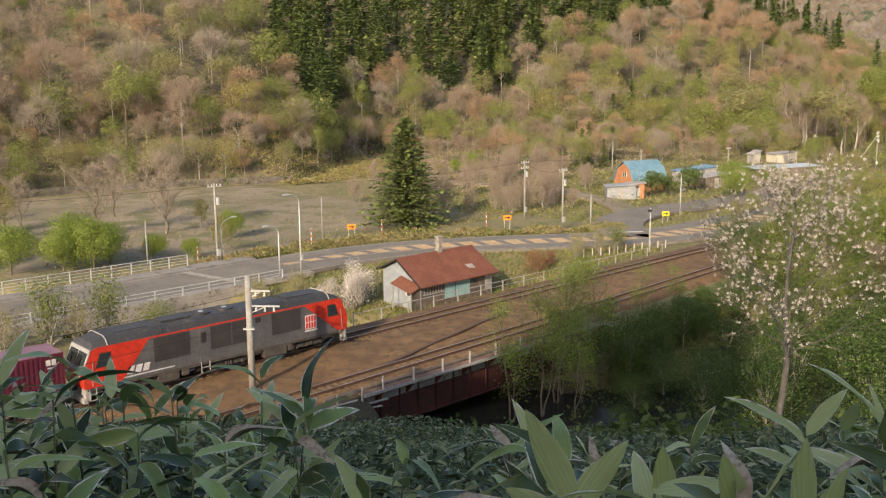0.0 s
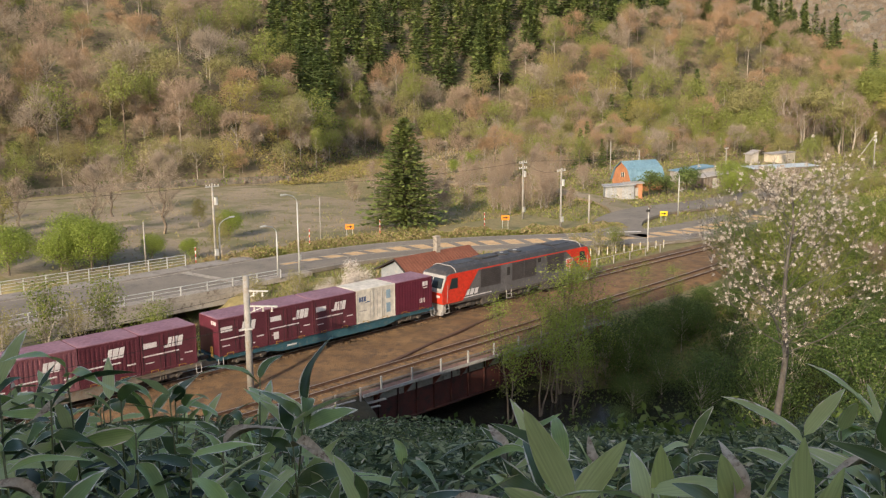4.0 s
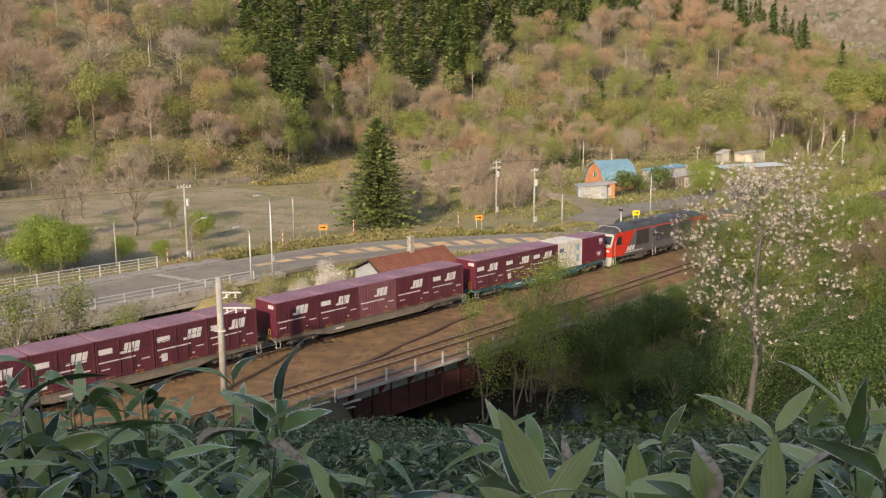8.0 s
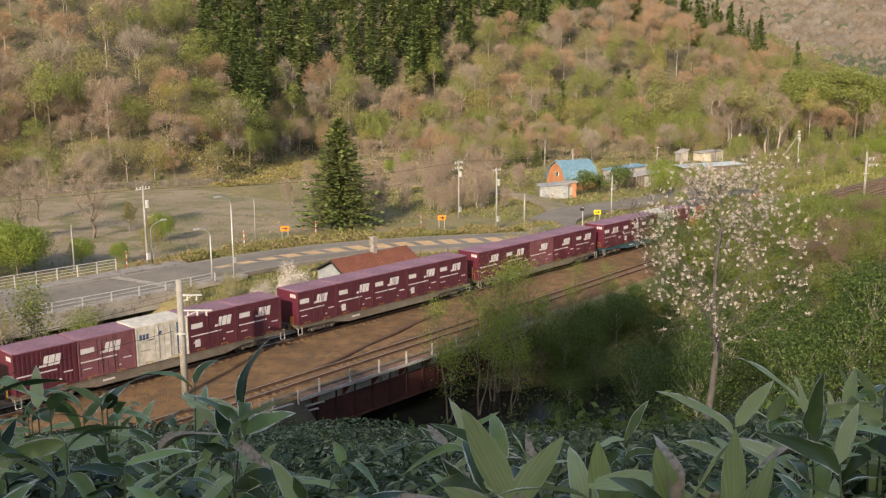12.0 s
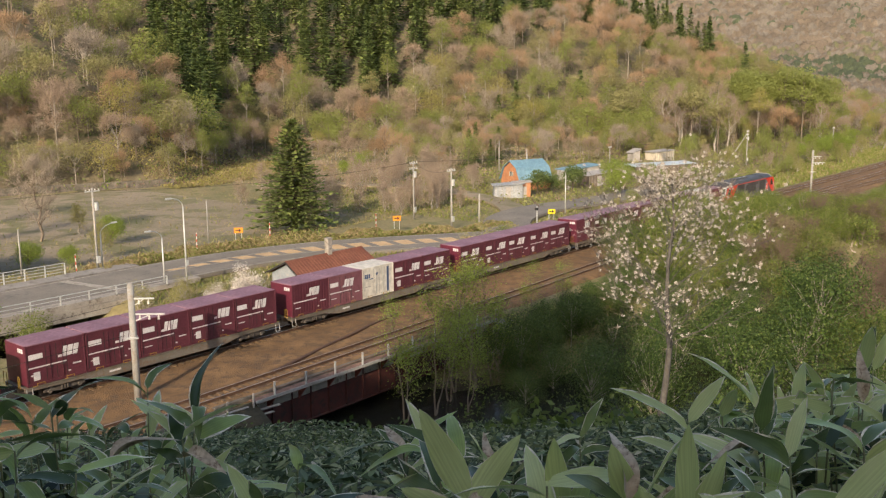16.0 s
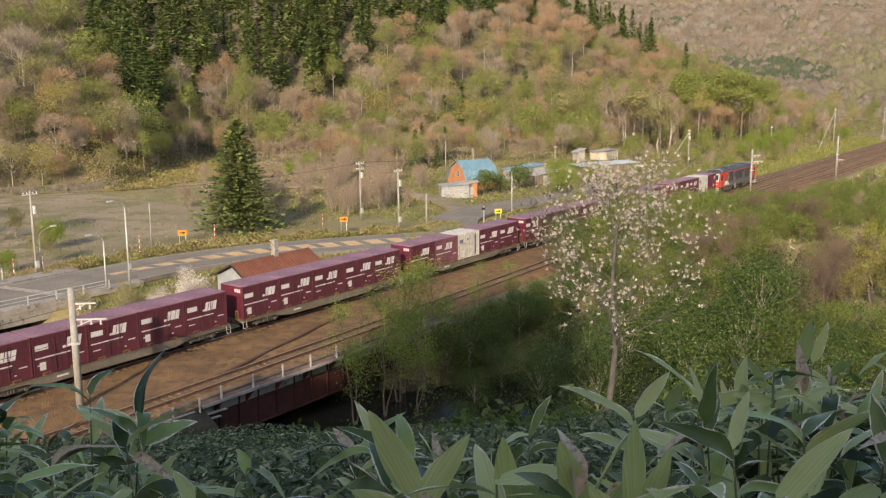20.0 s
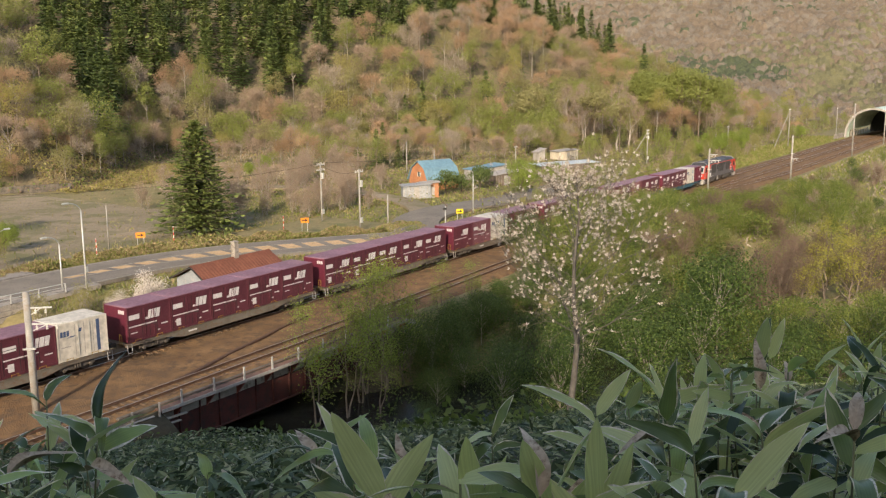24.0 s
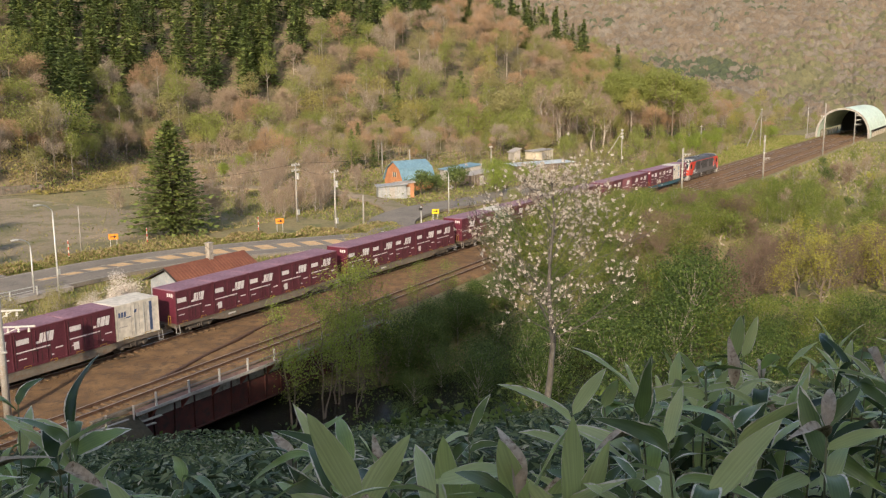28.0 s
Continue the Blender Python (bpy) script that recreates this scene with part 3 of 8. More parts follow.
def container(kind):
    """A twelve-foot freight container; origin at the middle of its floor."""
    paint = {"plain": "maroon", "panel": "maroon", "ribbed": "maroon", "pale_ribbed": "maroon_faded", "tail": "crimson", "white": "container_white", "strip": "container_white", "pale_panel": "maroon_faded"}[kind]
    label = {"plain": "maroon steel freight container with white panel and stripe", "panel": "dark maroon steel freight container with white lettering marks",
             "ribbed": "maroon ribbed steel freight container with white stripe", "pale_ribbed": "faded purple ribbed freight container with white stripe", "pale_panel": "faded purple panelled freight container with white stripe",
             "tail": "crimson ribbed steel freight container", "white": "cream white freight container with blue marks", "strip": "cream white freight container with a dark blue strip"}[kind]
    c = thing("freight_container", pose(0, 0, 0), label, "container", "containers on the freight train")
    L, W, H = 1.857, 1.20, 2.5
    part("body", Geo().box(-L + 0.03, L - 0.03, -W, W, 0.05, H - 0.05, 0.02), M[paint], c)
    part("roof_panel", Geo().box(-L + 0.02, L - 0.02, -W - 0.005, W + 0.005, H - 0.05, H + 0.02, 0.02), M["container_white" if kind in ("white", "strip") else "container_roof_sheen"], c, "pale roof, sky sheen put into the maroon boxes' colour")
    for sx in (-1, 1):
        for sy in (-1, 1):
            part("corner_post", Geo().box(min(sx * L, sx * (L - 0.1)), max(sx * L, sx * (L - 0.1)), min(sy * (W + 0.025), sy * (W - 0.08)), max(sy * (W + 0.025), sy * (W - 0.08)), 0, H + 0.005, 0.012), M[paint], c)
    for sy in (-1, 1):
        y0, y1 = (-W - 0.022, -W) if sy < 0 else (W, W + 0.022)
        part("top_rail", Geo().box(-L + 0.1, L - 0.1, y0, y1, H - 0.16, H - 0.04), M[paint], c)
        part("bottom_rail", Geo().box(-L + 0.1, L - 0.1, y0, y1, 0.02, 0.17), M[paint], c)

        def flat(name, x0, x1, z0, z1, mat, proud=0.012, shear=0.0, lab=""):
            ya, yb = (-W - proud, -W) if sy < 0 else (W, W + proud)
            part(name, Geo().prism([(x0, z0), (x1, z0), (x1 + shear, z1), (x0 + shear, z1)], "y", ya, yb), M[mat], c, lab)

        if kind in ("ribbed", "pale_ribbed", "tail"):
            for i in range(13):
                x = -1.62 + i * 0.27
                flat("rib", x, x + 0.13, 0.19, H - 0.18, paint, 0.035)
        else:
            doors = (-0.55, 0.75) if kind in ("white", "strip") else (-0.62, 0.62)
            for a in (-1.74, doors[0] - 0.02, (doors[0] + doors[1]) / 2, doors[1]):
                flat("seam", a, a + 0.035, 0.19, H - 0.18, "dark" if kind not in ("white", "strip") else "grey_wood", 0.006)
            for k, a in enumerate((doors[0] + 0.22, doors[1] - 0.25)):
                ya = sy * (W + 0.035)
                part("lock_rod", Geo().rod((a, ya, 0.2), (a, ya, H - 0.2), 0.02), M["galvanised" if kind in ("white", "strip") else paint], c)
                flat("lock_handle", a - 0.12, a + 0.14, 0.95, 1.0, "galvanised" if kind in ("white", "strip") else "black_steel", 0.05)
        mark = "white_mark"
        if kind in ("white", "strip"):
            if kind == "strip":
                flat("blue_strip", 1.02, 1.26, 0.2, 2.3, "blue_mark", lab="dark blue printed strip")
                flat("logo_diamond", -0.32, -0.12, 1.75, 1.98, "blue_mark", 0.01, 0.1)
            else:
                flat("blue_panel", 0.98, 1.38, 1.5, 2.15, "steel_blue_mark", lab="steel blue printed panel")
                flat("blue_panel", 0.98, 1.38, 0.42, 1.15, "steel_blue_mark", lab="steel blue printed panel")
            for i, a in enumerate((-1.62, -1.40, -1.16)):
                flat("logo_mark", a, a + 0.17, 1.62, 1.98, "blue_mark", 0.01, 0.02)
            flat("logo_swoosh", -1.15, -0.72, 1.50, 1.58, "blue_mark", 0.01, 0.25)
            flat("code_bar", -1.6, -0.9, 0.9, 0.96, "grey_wood")
        elif kind == "tail":
            for a in (0.85, 1.16):
                flat("logo_mark", a, a + 0.25, 1.85, 2.18, mark, 0.04)
            flat("code_bar", 0.9, 1.35, 1.66, 1.73, mark, 0.04)
            for i in range(3):
                flat("code_bar", 0.55 + i * 0.22, 0.62 + i * 0.22, 0.55, 0.9, mark, 0.04)
        else:
            pr = 0.04 if "ribbed" in kind else 0.012
            flat("stripe", -1.72, 0.62, 1.06, 1.14, mark, pr, lab="white painted stripe")
            lx = -0.15 if kind == "plain" else 0.35 if kind == "panel" else -0.2
            for i, wd in enumerate((0.24, 0.33, 0.31)):
                flat("logo_mark", lx + (0, 0.3, 0.68)[i], lx + (0, 0.3, 0.68)[i] + wd, 1.4, 2.02, mark, pr, 0.14, "slanted white logo mark")
            flat("logo_tail", lx - 0.24, lx + 0.02, 1.4, 1.55, mark, pr, 0.03)
            if kind in ("plain", "panel", "pale_panel"):
                flat("label_panel", -1.68, -0.82, 1.58, 1.92, mark, pr, lab="white label panel")
            if kind == "panel":
                flat("data_plate", -1.45, -1.05, 0.32, 0.82, mark, pr)
            flat("code_bar", 1.0, 1.55, 0.78, 0.86, mark, pr)
            flat("code_bar", -1.6, -1.05, 0.62, 0.68, mark, pr)
            flat("code_bar", 0.7, 0.85, 0.4, 0.48, mark, pr)
        for a in (-1.3, 0.55):
            part("fork_pocket", Geo().box(a, a + 0.5, min(sy * (W + 0.03), sy * W), max(sy * (W + 0.03), sy * W), 0.12, 0.155).box(a, a + 0.04, min(sy * (W + 0.03), sy * W), max(sy * (W + 0.03), sy * W), 0.0, 0.12).box(a + 0.46, a + 0.5, min(sy * (W + 0.03), sy * W), max(sy * (W + 0.03), sy * W), 0.0, 0.12), M["yellow_handle"], c, "yellow fork pocket rim")
    for sx in (-1, 1):
        x0, x1 = min(sx * L, sx * (L - 0.035)), max(sx * L, sx * (L - 0.035))
        part("end_panel", Geo().box(x0, x1, -W + 0.08, W - 0.08, 0.05, H - 0.03), M["crimson" if kind not in ("white", "strip", "pale_ribbed") else paint], c)
        xa, xb = (sx * L, sx * (L + 0.01)) if sx > 0 else (-L - 0.01, -L)
        if kind not in ("white", "strip"):
            for i in range(3):
                part("end_logo_mark", Geo().box(xa, xb, -0.95 + i * 0.22, -0.78 + i * 0.22, 2.02, 2.28), M["white_mark"], c)
    return c


def flat_wagon(blue):
    """A container flat wagon; origin at rail level under its middle."""
    paint = M["wagon_blue" if blue else "wagon_grey"]
    w = thing("container_wagon", pose(0, 0, 0), ("teal blue" if blue else "weathered grey") + " container flat wagon on two bogies", "wagon", "wagons of the freight train")
    for s in (-1, 1):
        part("side_sill", Geo().prism([(-9.6, 0.98), (-9.6, 0.78), (-6.2, 0.74), (-4.6, 0.42), (4.6, 0.42), (6.2, 0.74), (9.6, 0.78), (9.6, 0.98)], "y", s * 1.16 - 0.05, s * 1.16 + 0.05), paint, w)
        part("sill_flange", Geo().box(-9.6, 9.6, s * 1.16 - 0.1, s * 1.16 + 0.1, 0.95, 1.0), paint, w)
        part("code_bar", Geo().box(-4.2, -3.4, min(s * 1.215, s * 1.2), max(s * 1.215, s * 1.2), 0.66, 0.78), M["white_mark"], w)
        for x in (-9.5, 9.3):
            part("side_step", Geo().path([(x, s * 1.2, 0.95), (x, s * 1.25, 0.35), (x + 0.35, s * 1.25, 0.35), (x + 0.35, s * 1.2, 0.95)], 0.025), M["loco_pale"], w)
        for k in range(10):
            x = -9.0 + k * 2.0
            part("twist_lock", Geo().box(x - 0.1, x + 0.1, s * 1.12 - 0.12, s * 1.12 + 0.12, 1.0, 1.03), M["yellow_handle"], w)
        for x in (-6.3, 6.0):
            part("handrail", Geo().path([(x * 1.55, s * 1.0, 1.0), (x * 1.55, s * 1.0, 1.7), (x * 1.55 + 0.05, s * 0.7, 1.7), (x * 1.55 + 0.05, s * 0.7, 1.0)], 0.022), M["yellow_handle"], w)
    g = Geo().box(-9.6, 9.6, -0.25, 0.25, 0.55, 0.95)
    for k in range(9):
        x = -9.2 + k * 2.3
        g.box(x - 0.08, x + 0.08, -1.12, 1.12, 0.7, 0.95)
    part("centre_sill", g, paint, w)
    part("deck", Geo().box(-9.6, 9.6, -1.06, 1.06, 0.95, 0.985), paint, w)
    part("brake_box", Geo().box(-2.2, -0.9, -0.95, -0.35, 0.32, 0.75, 0.03), M["underframe"], w)
    part("air_tank", Geo().rod((0.4, -0.6, 0.55), (1.9, -0.6, 0.55), 0.2, 0.2, 12), M["underframe"], w)
    for x in (-7.1, 7.1):
        bogie(w, x)
    for s in (-1, 1):
        part("coupler", Geo().box(min(s * 9.6, s * 10.15), max(s * 9.6, s * 10.15), -0.14, 0.14, 0.72, 1.0, 0.03), M["black_steel"], w)
    return w


def locomotive():
    """A six-axle diesel locomotive; origin at rail level under its middle, front towards +x."""
    g = thing("diesel_locomotive", pose(0, 0, 0), "grey and red diesel locomotive with black roof", "locomotive")
    side = [(-9.55, 1.02), (9.55, 1.02), (9.62, 2.05), (9.05, 3.3), (8.7, 3.42), (-8.7, 3.42), (-9.05, 3.3), (-9.62, 2.05)]
    part("body", Geo().prism(side, "y", -1.4, 1.4), M["loco_grey"], g, "dark grey body side")
    part("roof", Geo().prism([(-1.38, 3.425), (1.38, 3.425), (1.18, 3.72), (0.8, 3.88), (-0.8, 3.88), (-1.18, 3.72)], "x", -8.0, 8.0), M["loco_roof"], g, "dusty black roof")
    for s in (-1, 1):
        part("cab_roof", Geo().add([(s * 8.0, -1.38, 3.425), (s * 8.0, 1.38, 3.425), (s * 8.0, 1.18, 3.72), (s * 8.0, 0.8, 3.88), (s * 8.0, -0.8, 3.88), (s * 8.0, -1.18, 3.72),
                                    (s * 8.98, -1.3, 3.36), (s * 8.98, 1.3, 3.36), (s * 8.85, 1.05, 3.52), (s * 8.75, 0.7, 3.6), (s * 8.75, -0.7, 3.6), (s * 8.85, -1.05, 3.52)],
                                   [(0, 1, 7, 6), (1, 2, 8, 7), (2, 3, 9, 8), (3, 4, 10, 9), (4, 5, 11, 10), (5, 0, 6, 11), (6, 7, 8, 9, 10, 11)]), M["loco_roof"], g)
        part("roof_hoop", Geo().path([(s * 8.05, -1.4, 3.44), (s * 8.05, -1.2, 3.74), (s * 8.05, -0.8, 3.91), (s * 8.05, 0.8, 3.91), (s * 8.05, 1.2, 3.74), (s * 8.05, 1.4, 3.44)], 0.035), M["loco_pale"], g)
        part("roof_hoop", Geo().path([(s * 4.6, -1.4, 3.44), (s * 4.6, -1.2, 3.74), (s * 4.6, -0.8, 3.91), (s * 4.6, 0.8, 3.91), (s * 4.6, 1.2, 3.74), (s * 4.6, 1.4, 3.44)], 0.03), M["loco_roof"], g)

        def face(name, quad, mat, lab="", off=0.02):
            """A plate on the end, given by y and height; it follows the slope of the nose."""
            def xa(z):
                return float(np.interp(z, [1.02, 2.05, 3.3, 3.42], [9.55, 9.62, 9.05, 8.7]))
            vs = [(s * (xa(z) + o), y, z) for o in (0.002, off) for y, z in quad]
            k = len(quad)
            return part(name, Geo().add(vs, [tuple(range(k)), tuple(range(k, 2 * k))] + [(i, (i + 1) % k, k + (i + 1) % k, k + i) for i in range(k)]), M[mat], g, lab)

        face("nose", [(-1.38, 1.05), (1.38, 1.05), (1.38, 1.98), (-1.38, 1.98)], "loco_red", "bright red nose")
        face("nose_band", [(-1.38, 1.99), (1.38, 1.99), (1.36, 2.2), (-1.36, 2.2)], "loco_pale")
        face("windscreen", [(-1.2, 2.3), (-0.05, 2.3), (-0.05, 3.08), (-1.15, 3.08)], "glass", off=0.03)
        face("windscreen", [(0.05, 2.3), (1.2, 2.3), (1.15, 3.08), (0.05, 3.08)], "glass", off=0.03)
        face("windscreen_frame", [(-1.38, 2.2), (1.38, 2.2), (1.34, 3.14), (-1.34, 3.14)], "loco_pale", off=0.012)
        face("head_board", [(-1.3, 3.12), (1.3, 3.12), (1.26, 3.29), (-1.26, 3.29)], "loco_pale", off=0.03)
        for y in (-0.95, 0.95):
            face("headlight", [(y - 0.2, 1.55), (y + 0.2, 1.55), (y + 0.2, 1.75), (y - 0.2, 1.75)], "white_mark", off=0.06)
            part("wiper", Geo().rod((s * 9.55, y * 0.6, 2.32), (s * 9.3, y * 0.75, 2.85), 0.015), M["dark"], g)
        part("skirt", Geo().prism([(-1.3, 0.3), (1.3, 0.3), (1.38, 1.0), (-1.38, 1.0)], "x", min(s * 9.2, s * 9.5), max(s * 9.2, s * 9.5)), M["loco_pale"], g, "pale grey front skirt")
        part("snow_plough", Geo().prism([(-1.25, 0.12), (1.25, 0.12), (1.25, 0.45), (-1.25, 0.45)], "x", min(s * 9.35, s * 9.62), max(s * 9.35, s * 9.62)), M["loco_pale"], g)
        part("coupler", Geo().box(min(s * 9.5, s * 10.05), max(s * 9.5, s * 10.05), -0.14, 0.14, 0.72, 1.0, 0.03), M["black_steel"], g)
    for sy in (-1, 1):
        def plate(name, poly, mat, lab="", proud=0.012):
            return part(name, Geo().prism(poly, "y", min(sy * 1.4, sy * (1.4 + proud)), max(sy * 1.4, sy * (1.4 + proud))), M[mat], g, lab)

        for s in (-1, 1):
            lowx, highx = (7.3, 5.4) if s < 0 else (8.75, 5.8)
            plate("red_end_panel", [(s * 9.55, 1.04), (s * lowx, 1.04), (s * highx, 3.40), (s * 8.7, 3.40), (s * 9.04, 3.28), (s * 9.6, 2.05)], "loco_red", "bright red end panel")
            plate("cab_window", [(s * 8.75, 2.25), (s * 7.95, 2.25), (s * 7.95, 2.95), (s * 8.5, 2.95)], "glass", proud=0.03)
            plate("window_frame", [(s * 8.85, 2.17), (s * 7.87, 2.17), (s * 7.87, 3.03), (s * 8.55, 3.03)], "dark", proud=0.02)
            part("grab_rail", Geo().rod((s * 9.1, sy * 1.45, 1.15), (s * 9.0, sy * 1.45, 2.6), 0.02), M["loco_pale"], g)
            part("cab_ladder", Geo().path([(s * 9.3, sy * 1.42, 1.0), (s * 9.3, sy * 1.46, 0.3), (s * 8.9, sy * 1.46, 0.3), (s * 8.9, sy * 1.42, 1.0)], 0.025).rod((s * 9.3, sy * 1.45, 0.65), (s * 8.9, sy * 1.45, 0.65), 0.025), M["loco_pale"], g)
        plate("red_line", [(-8.7, 3.30), (8.7, 3.30), (8.7, 3.40), (-8.7, 3.40)], "loco_red", proud=0.009)
        for a, b in ((-5.2, -2.8), (-1.34, 0.14), (0.22, 1.78), (3.25, 5.6)):
            grille = plate("grille", [(a, 1.75), (b, 1.75), (b, 3.26), (a, 3.26)], "loco_black", "black louvre panel", 0.016)
            for i in range(9):
                z = 1.83 + i * 0.16
                part("louvre", Geo().box(a + 0.06, b - 0.06, min(sy * 1.416, sy * 1.435), max(sy * 1.416, sy * 1.435), z, z + 0.05), M["loco_black"], grille)
        plate("side_door", [(-2.13, 1.08), (-1.5, 1.08), (-1.5, 3.26), (-2.13, 3.26)], "loco_grey", proud=0.02)
        plate("door_window", [(-2.0, 2.3), (-1.65, 2.3), (-1.65, 3.0), (-2.0, 3.0)], "dark", proud=0.026)
        plate("side_window", [(1.98, 2.85), (2.4, 2.85), (2.4, 3.2), (1.98, 3.2)], "dark", proud=0.02)
        part("door_ladder", Geo().path([(-2.1, sy * 1.44, 1.05), (-2.1, sy * 1.46, 0.35), (-1.5, sy * 1.46, 0.35), (-1.5, sy * 1.44, 1.05)], 0.03).rod((-2.1, sy * 1.46, 0.7), (-1.5, sy * 1.46, 0.7), 0.03), M["loco_pale"], g)
        for i in range(3):
            plate("logo_mark", [(-7.0 + i * 0.5, 1.38), (-6.62 + i * 0.5, 1.38), (-6.45 + i * 0.5, 1.85), (-6.83 + i * 0.5, 1.85)], "white_mark")
        plate("white_line", [(-7.2, 1.2), (-3.9, 1.2), (-3.9, 1.27), (-7.25, 1.27)], "white_mark")
        badge = plate("badge", [(5.95, 1.62), (6.92, 1.62), (6.92, 2.62), (5.95, 2.62)], "white_mark", "red and white square badge")
        for r in range(2):
            for k in range(4):
                x = 6.0 + k * 0.225
                part("badge_mark", Geo().box(x, x + 0.16, min(sy * 1.412, sy * 1.424), max(sy * 1.412, sy * 1.424), 1.68 + r * 0.46, 2.08 + r * 0.46), M["loco_red"], badge)
        plate("badge_strip", [(5.9, 1.45), (6.97, 1.45), (6.97, 1.56), (5.9, 1.56)], "white_mark")
        part("sole_bar", Geo().box(-9.4, 9.4, min(sy * 1.2, sy * 1.38), max(sy * 1.2, sy * 1.38), 0.86, 1.02), M["underframe"], g)
        for a, b, z in ((-5.0, -3.6, 0.3), (2.6, 4.4, 0.28), (4.5, 4.95, 0.4), (-3.4, -2.9, 0.45)):
            part("equipment_box", Geo().box(a, b, min(sy * 0.95, sy * 1.36), max(sy * 0.95, sy * 1.36), z, 0.86, 0.03), M["underframe"], g)
        part("fuel_tank", Geo().rod((-2.2, sy * 0.9, 0.55), (-1.8, sy * 0.9, 0.55), 0.22, 0.22, 12), M["underframe"], g)
    for x, r in ((-2.4, 0.62), (-0.7, 0.62)):
        fan = part("roof_fan", Geo().rod((x + 1.2, 0, 3.86), (x + 1.2, 0, 3.98), r, r, 20).rod((x + 1.2, 0, 3.98), (x + 1.2, 0, 4.0), r * 0.85, r * 0.8, 20), M["loco_roof"], g)
        part("fan_guard", Geo().rod((x + 1.2, 0, 4.0), (x + 1.2, 0, 4.02), r * 0.3, r * 0.3, 12), M["galvanised"], fan)
    part("exhaust_cover", Geo().box(-4.2, -2.2, -0.55, 0.55, 3.86, 4.02, 0.04), M["loco_roof"], g)
    part("roof_hatch", Geo().box(4.9, 7.2, -0.7, 0.7, 3.86, 3.95, 0.03), M["loco_roof"], g)
    part("roof_hatch", Geo().box(-7.4, -5.2, -0.7, 0.7, 3.86, 3.94, 0.03), M["loco_roof"], g)
    for x in (-6.4, 0.0, 6.4):
        bogie(g, x, 2.1, 1.05)
    return g


RIDERS.append((locomotive(), 10.55, 0.0))
CONSIST = [["tail", "white", "plain", "panel", "plain"], ["plain", "ribbed", "pale_ribbed", "plain", "ribbed"], ["plain", "panel", "plain", "panel", "plain"], ["plain", "panel", "strip", "pale_panel", "ribbed"],
           ["plain", "panel", "plain", "panel", "panel"], ["plain", "panel", "plain", "panel", "plain"], ["strip", "panel", "plain", "panel", "plain"]]
first_wagon, first_box = {}, {}
for k, load in enumerate(CONSIST):
    blue = k == 0
    mid = -9.42 - 20.4 * k
    if blue in first_wagon:
        w = copy_thing(first_wagon[blue], pose(0, 0, 0))
        for b0, b1 in zip([o for o in first_wagon[blue].children_recursive if o.name.startswith("wheelset")], [o for o in w.children_recursive if o.name.startswith("wheelset")]):
            WHEELS.append((b1, b0.location.x, b0.location.z))
    else:
        w = first_wagon[blue] = flat_wagon(blue)
    RIDERS.append((w, mid, 0.0))
    for i, kind in enumerate(load):
        if kind in first_box:
            c = copy_thing(first_box[kind], pose(0, 0, 0))
        else:
            c = first_box[kind] = container(kind)
        RIDERS.append((c, -1.857 - 20.4 * k - 3.78 * i, 1.03))


def run_at(t):
    return float(np.interp(t, [a for a, b in S_ROWS], [b for a, b in S_ROWS]))


def motions():
    for ob, off, z in RIDERS:
        walk(ob, [(t, pose(s + off, 0, z)) for t, s in S_ROWS])
    for ob, x, z in WHEELS:
        walk(ob, [(k / 15, pose(x, 0, z, 0, math.degrees(run_at(k / 15) / 0.43) % 360, 0)) for k in range(421)])


# ------------------------------------------------------------ road
ROAD = [(-60, 25.5), (0, 25.5), (20, 25.4), (30, 25.4), (40, 25.5), (48, 25.8), (56, 25.9), (63, 25.0), (70, 22.7), (77, 18.9), (84, 14.2), (90, 10.6), (97, 8.0), (106, 7.2), (125, 7.0), (140, 7.2)]


def sample(line, step=1.5):
    out = []
    n = len(line)
    for i in range(n - 1):
        p0, p1, p2, p3 = (Vector(line[max(0, min(n - 1, i + k))]) for k in (-1, 0, 1, 2))
        m = max(2, int((p2 - p1).length / step))
        for j in range(m):
            t = j / m
            out.append(0.5 * ((2 * p1) + (p2 - p0) * t + (2 * p0 - 5 * p1 + 4 * p2 - p3) * t * t + (3 * p1 - p0 - 3 * p2 + p3) * t ** 3))
    return out + [Vector(line[-1])]


def offset(line, d, z):
    out = []
    for i, p in enumerate(line):
        t = (line[min(i + 1, len(line) - 1)] - line[max(i - 1, 0)]).normalized()
        out.append((p.x - t.y * d, p.y + t.x * d, z))
    return out


road_line = sample(ROAD)
solid("road", Geo().strip(offset(road_line, 4.4, 0.0), offset(road_line, -4.4, 0.0), 0.35), M["asphalt"], "grey two-lane asphalt road curving beside the railway", "road", kind="structure")
walk_line = [p for p in road_line if p.x < 52]
solid("pavement", Geo().strip(offset(walk_line, 6.6, 0.1), offset(walk_line, 4.41, 0.1), 0.45), M["sidewalk"], "pale grey footway along the road bridge", "pavement", kind="structure")
solid("pavement", Geo().strip(offset(walk_line, -4.41, 0.12), offset(walk_line, -5.6, 0.12), 0.45), M["concrete"], "concrete edge of the road bridge", "pavement", kind="structure")
SIDE = [(90, 10.8), (93.5, 13.5), (98, 17.2), (104, 20), (112, 21.2), (121, 19.8), (135, 18.6), (150, 20)]
solid("road", Geo().strip(offset(sample(SIDE), 3.4, 0.012), offset(sample(SIDE), -3.0, 0.012), 0.35), M["asphalt"], "grey side road joining the main road", "road", kind="structure")
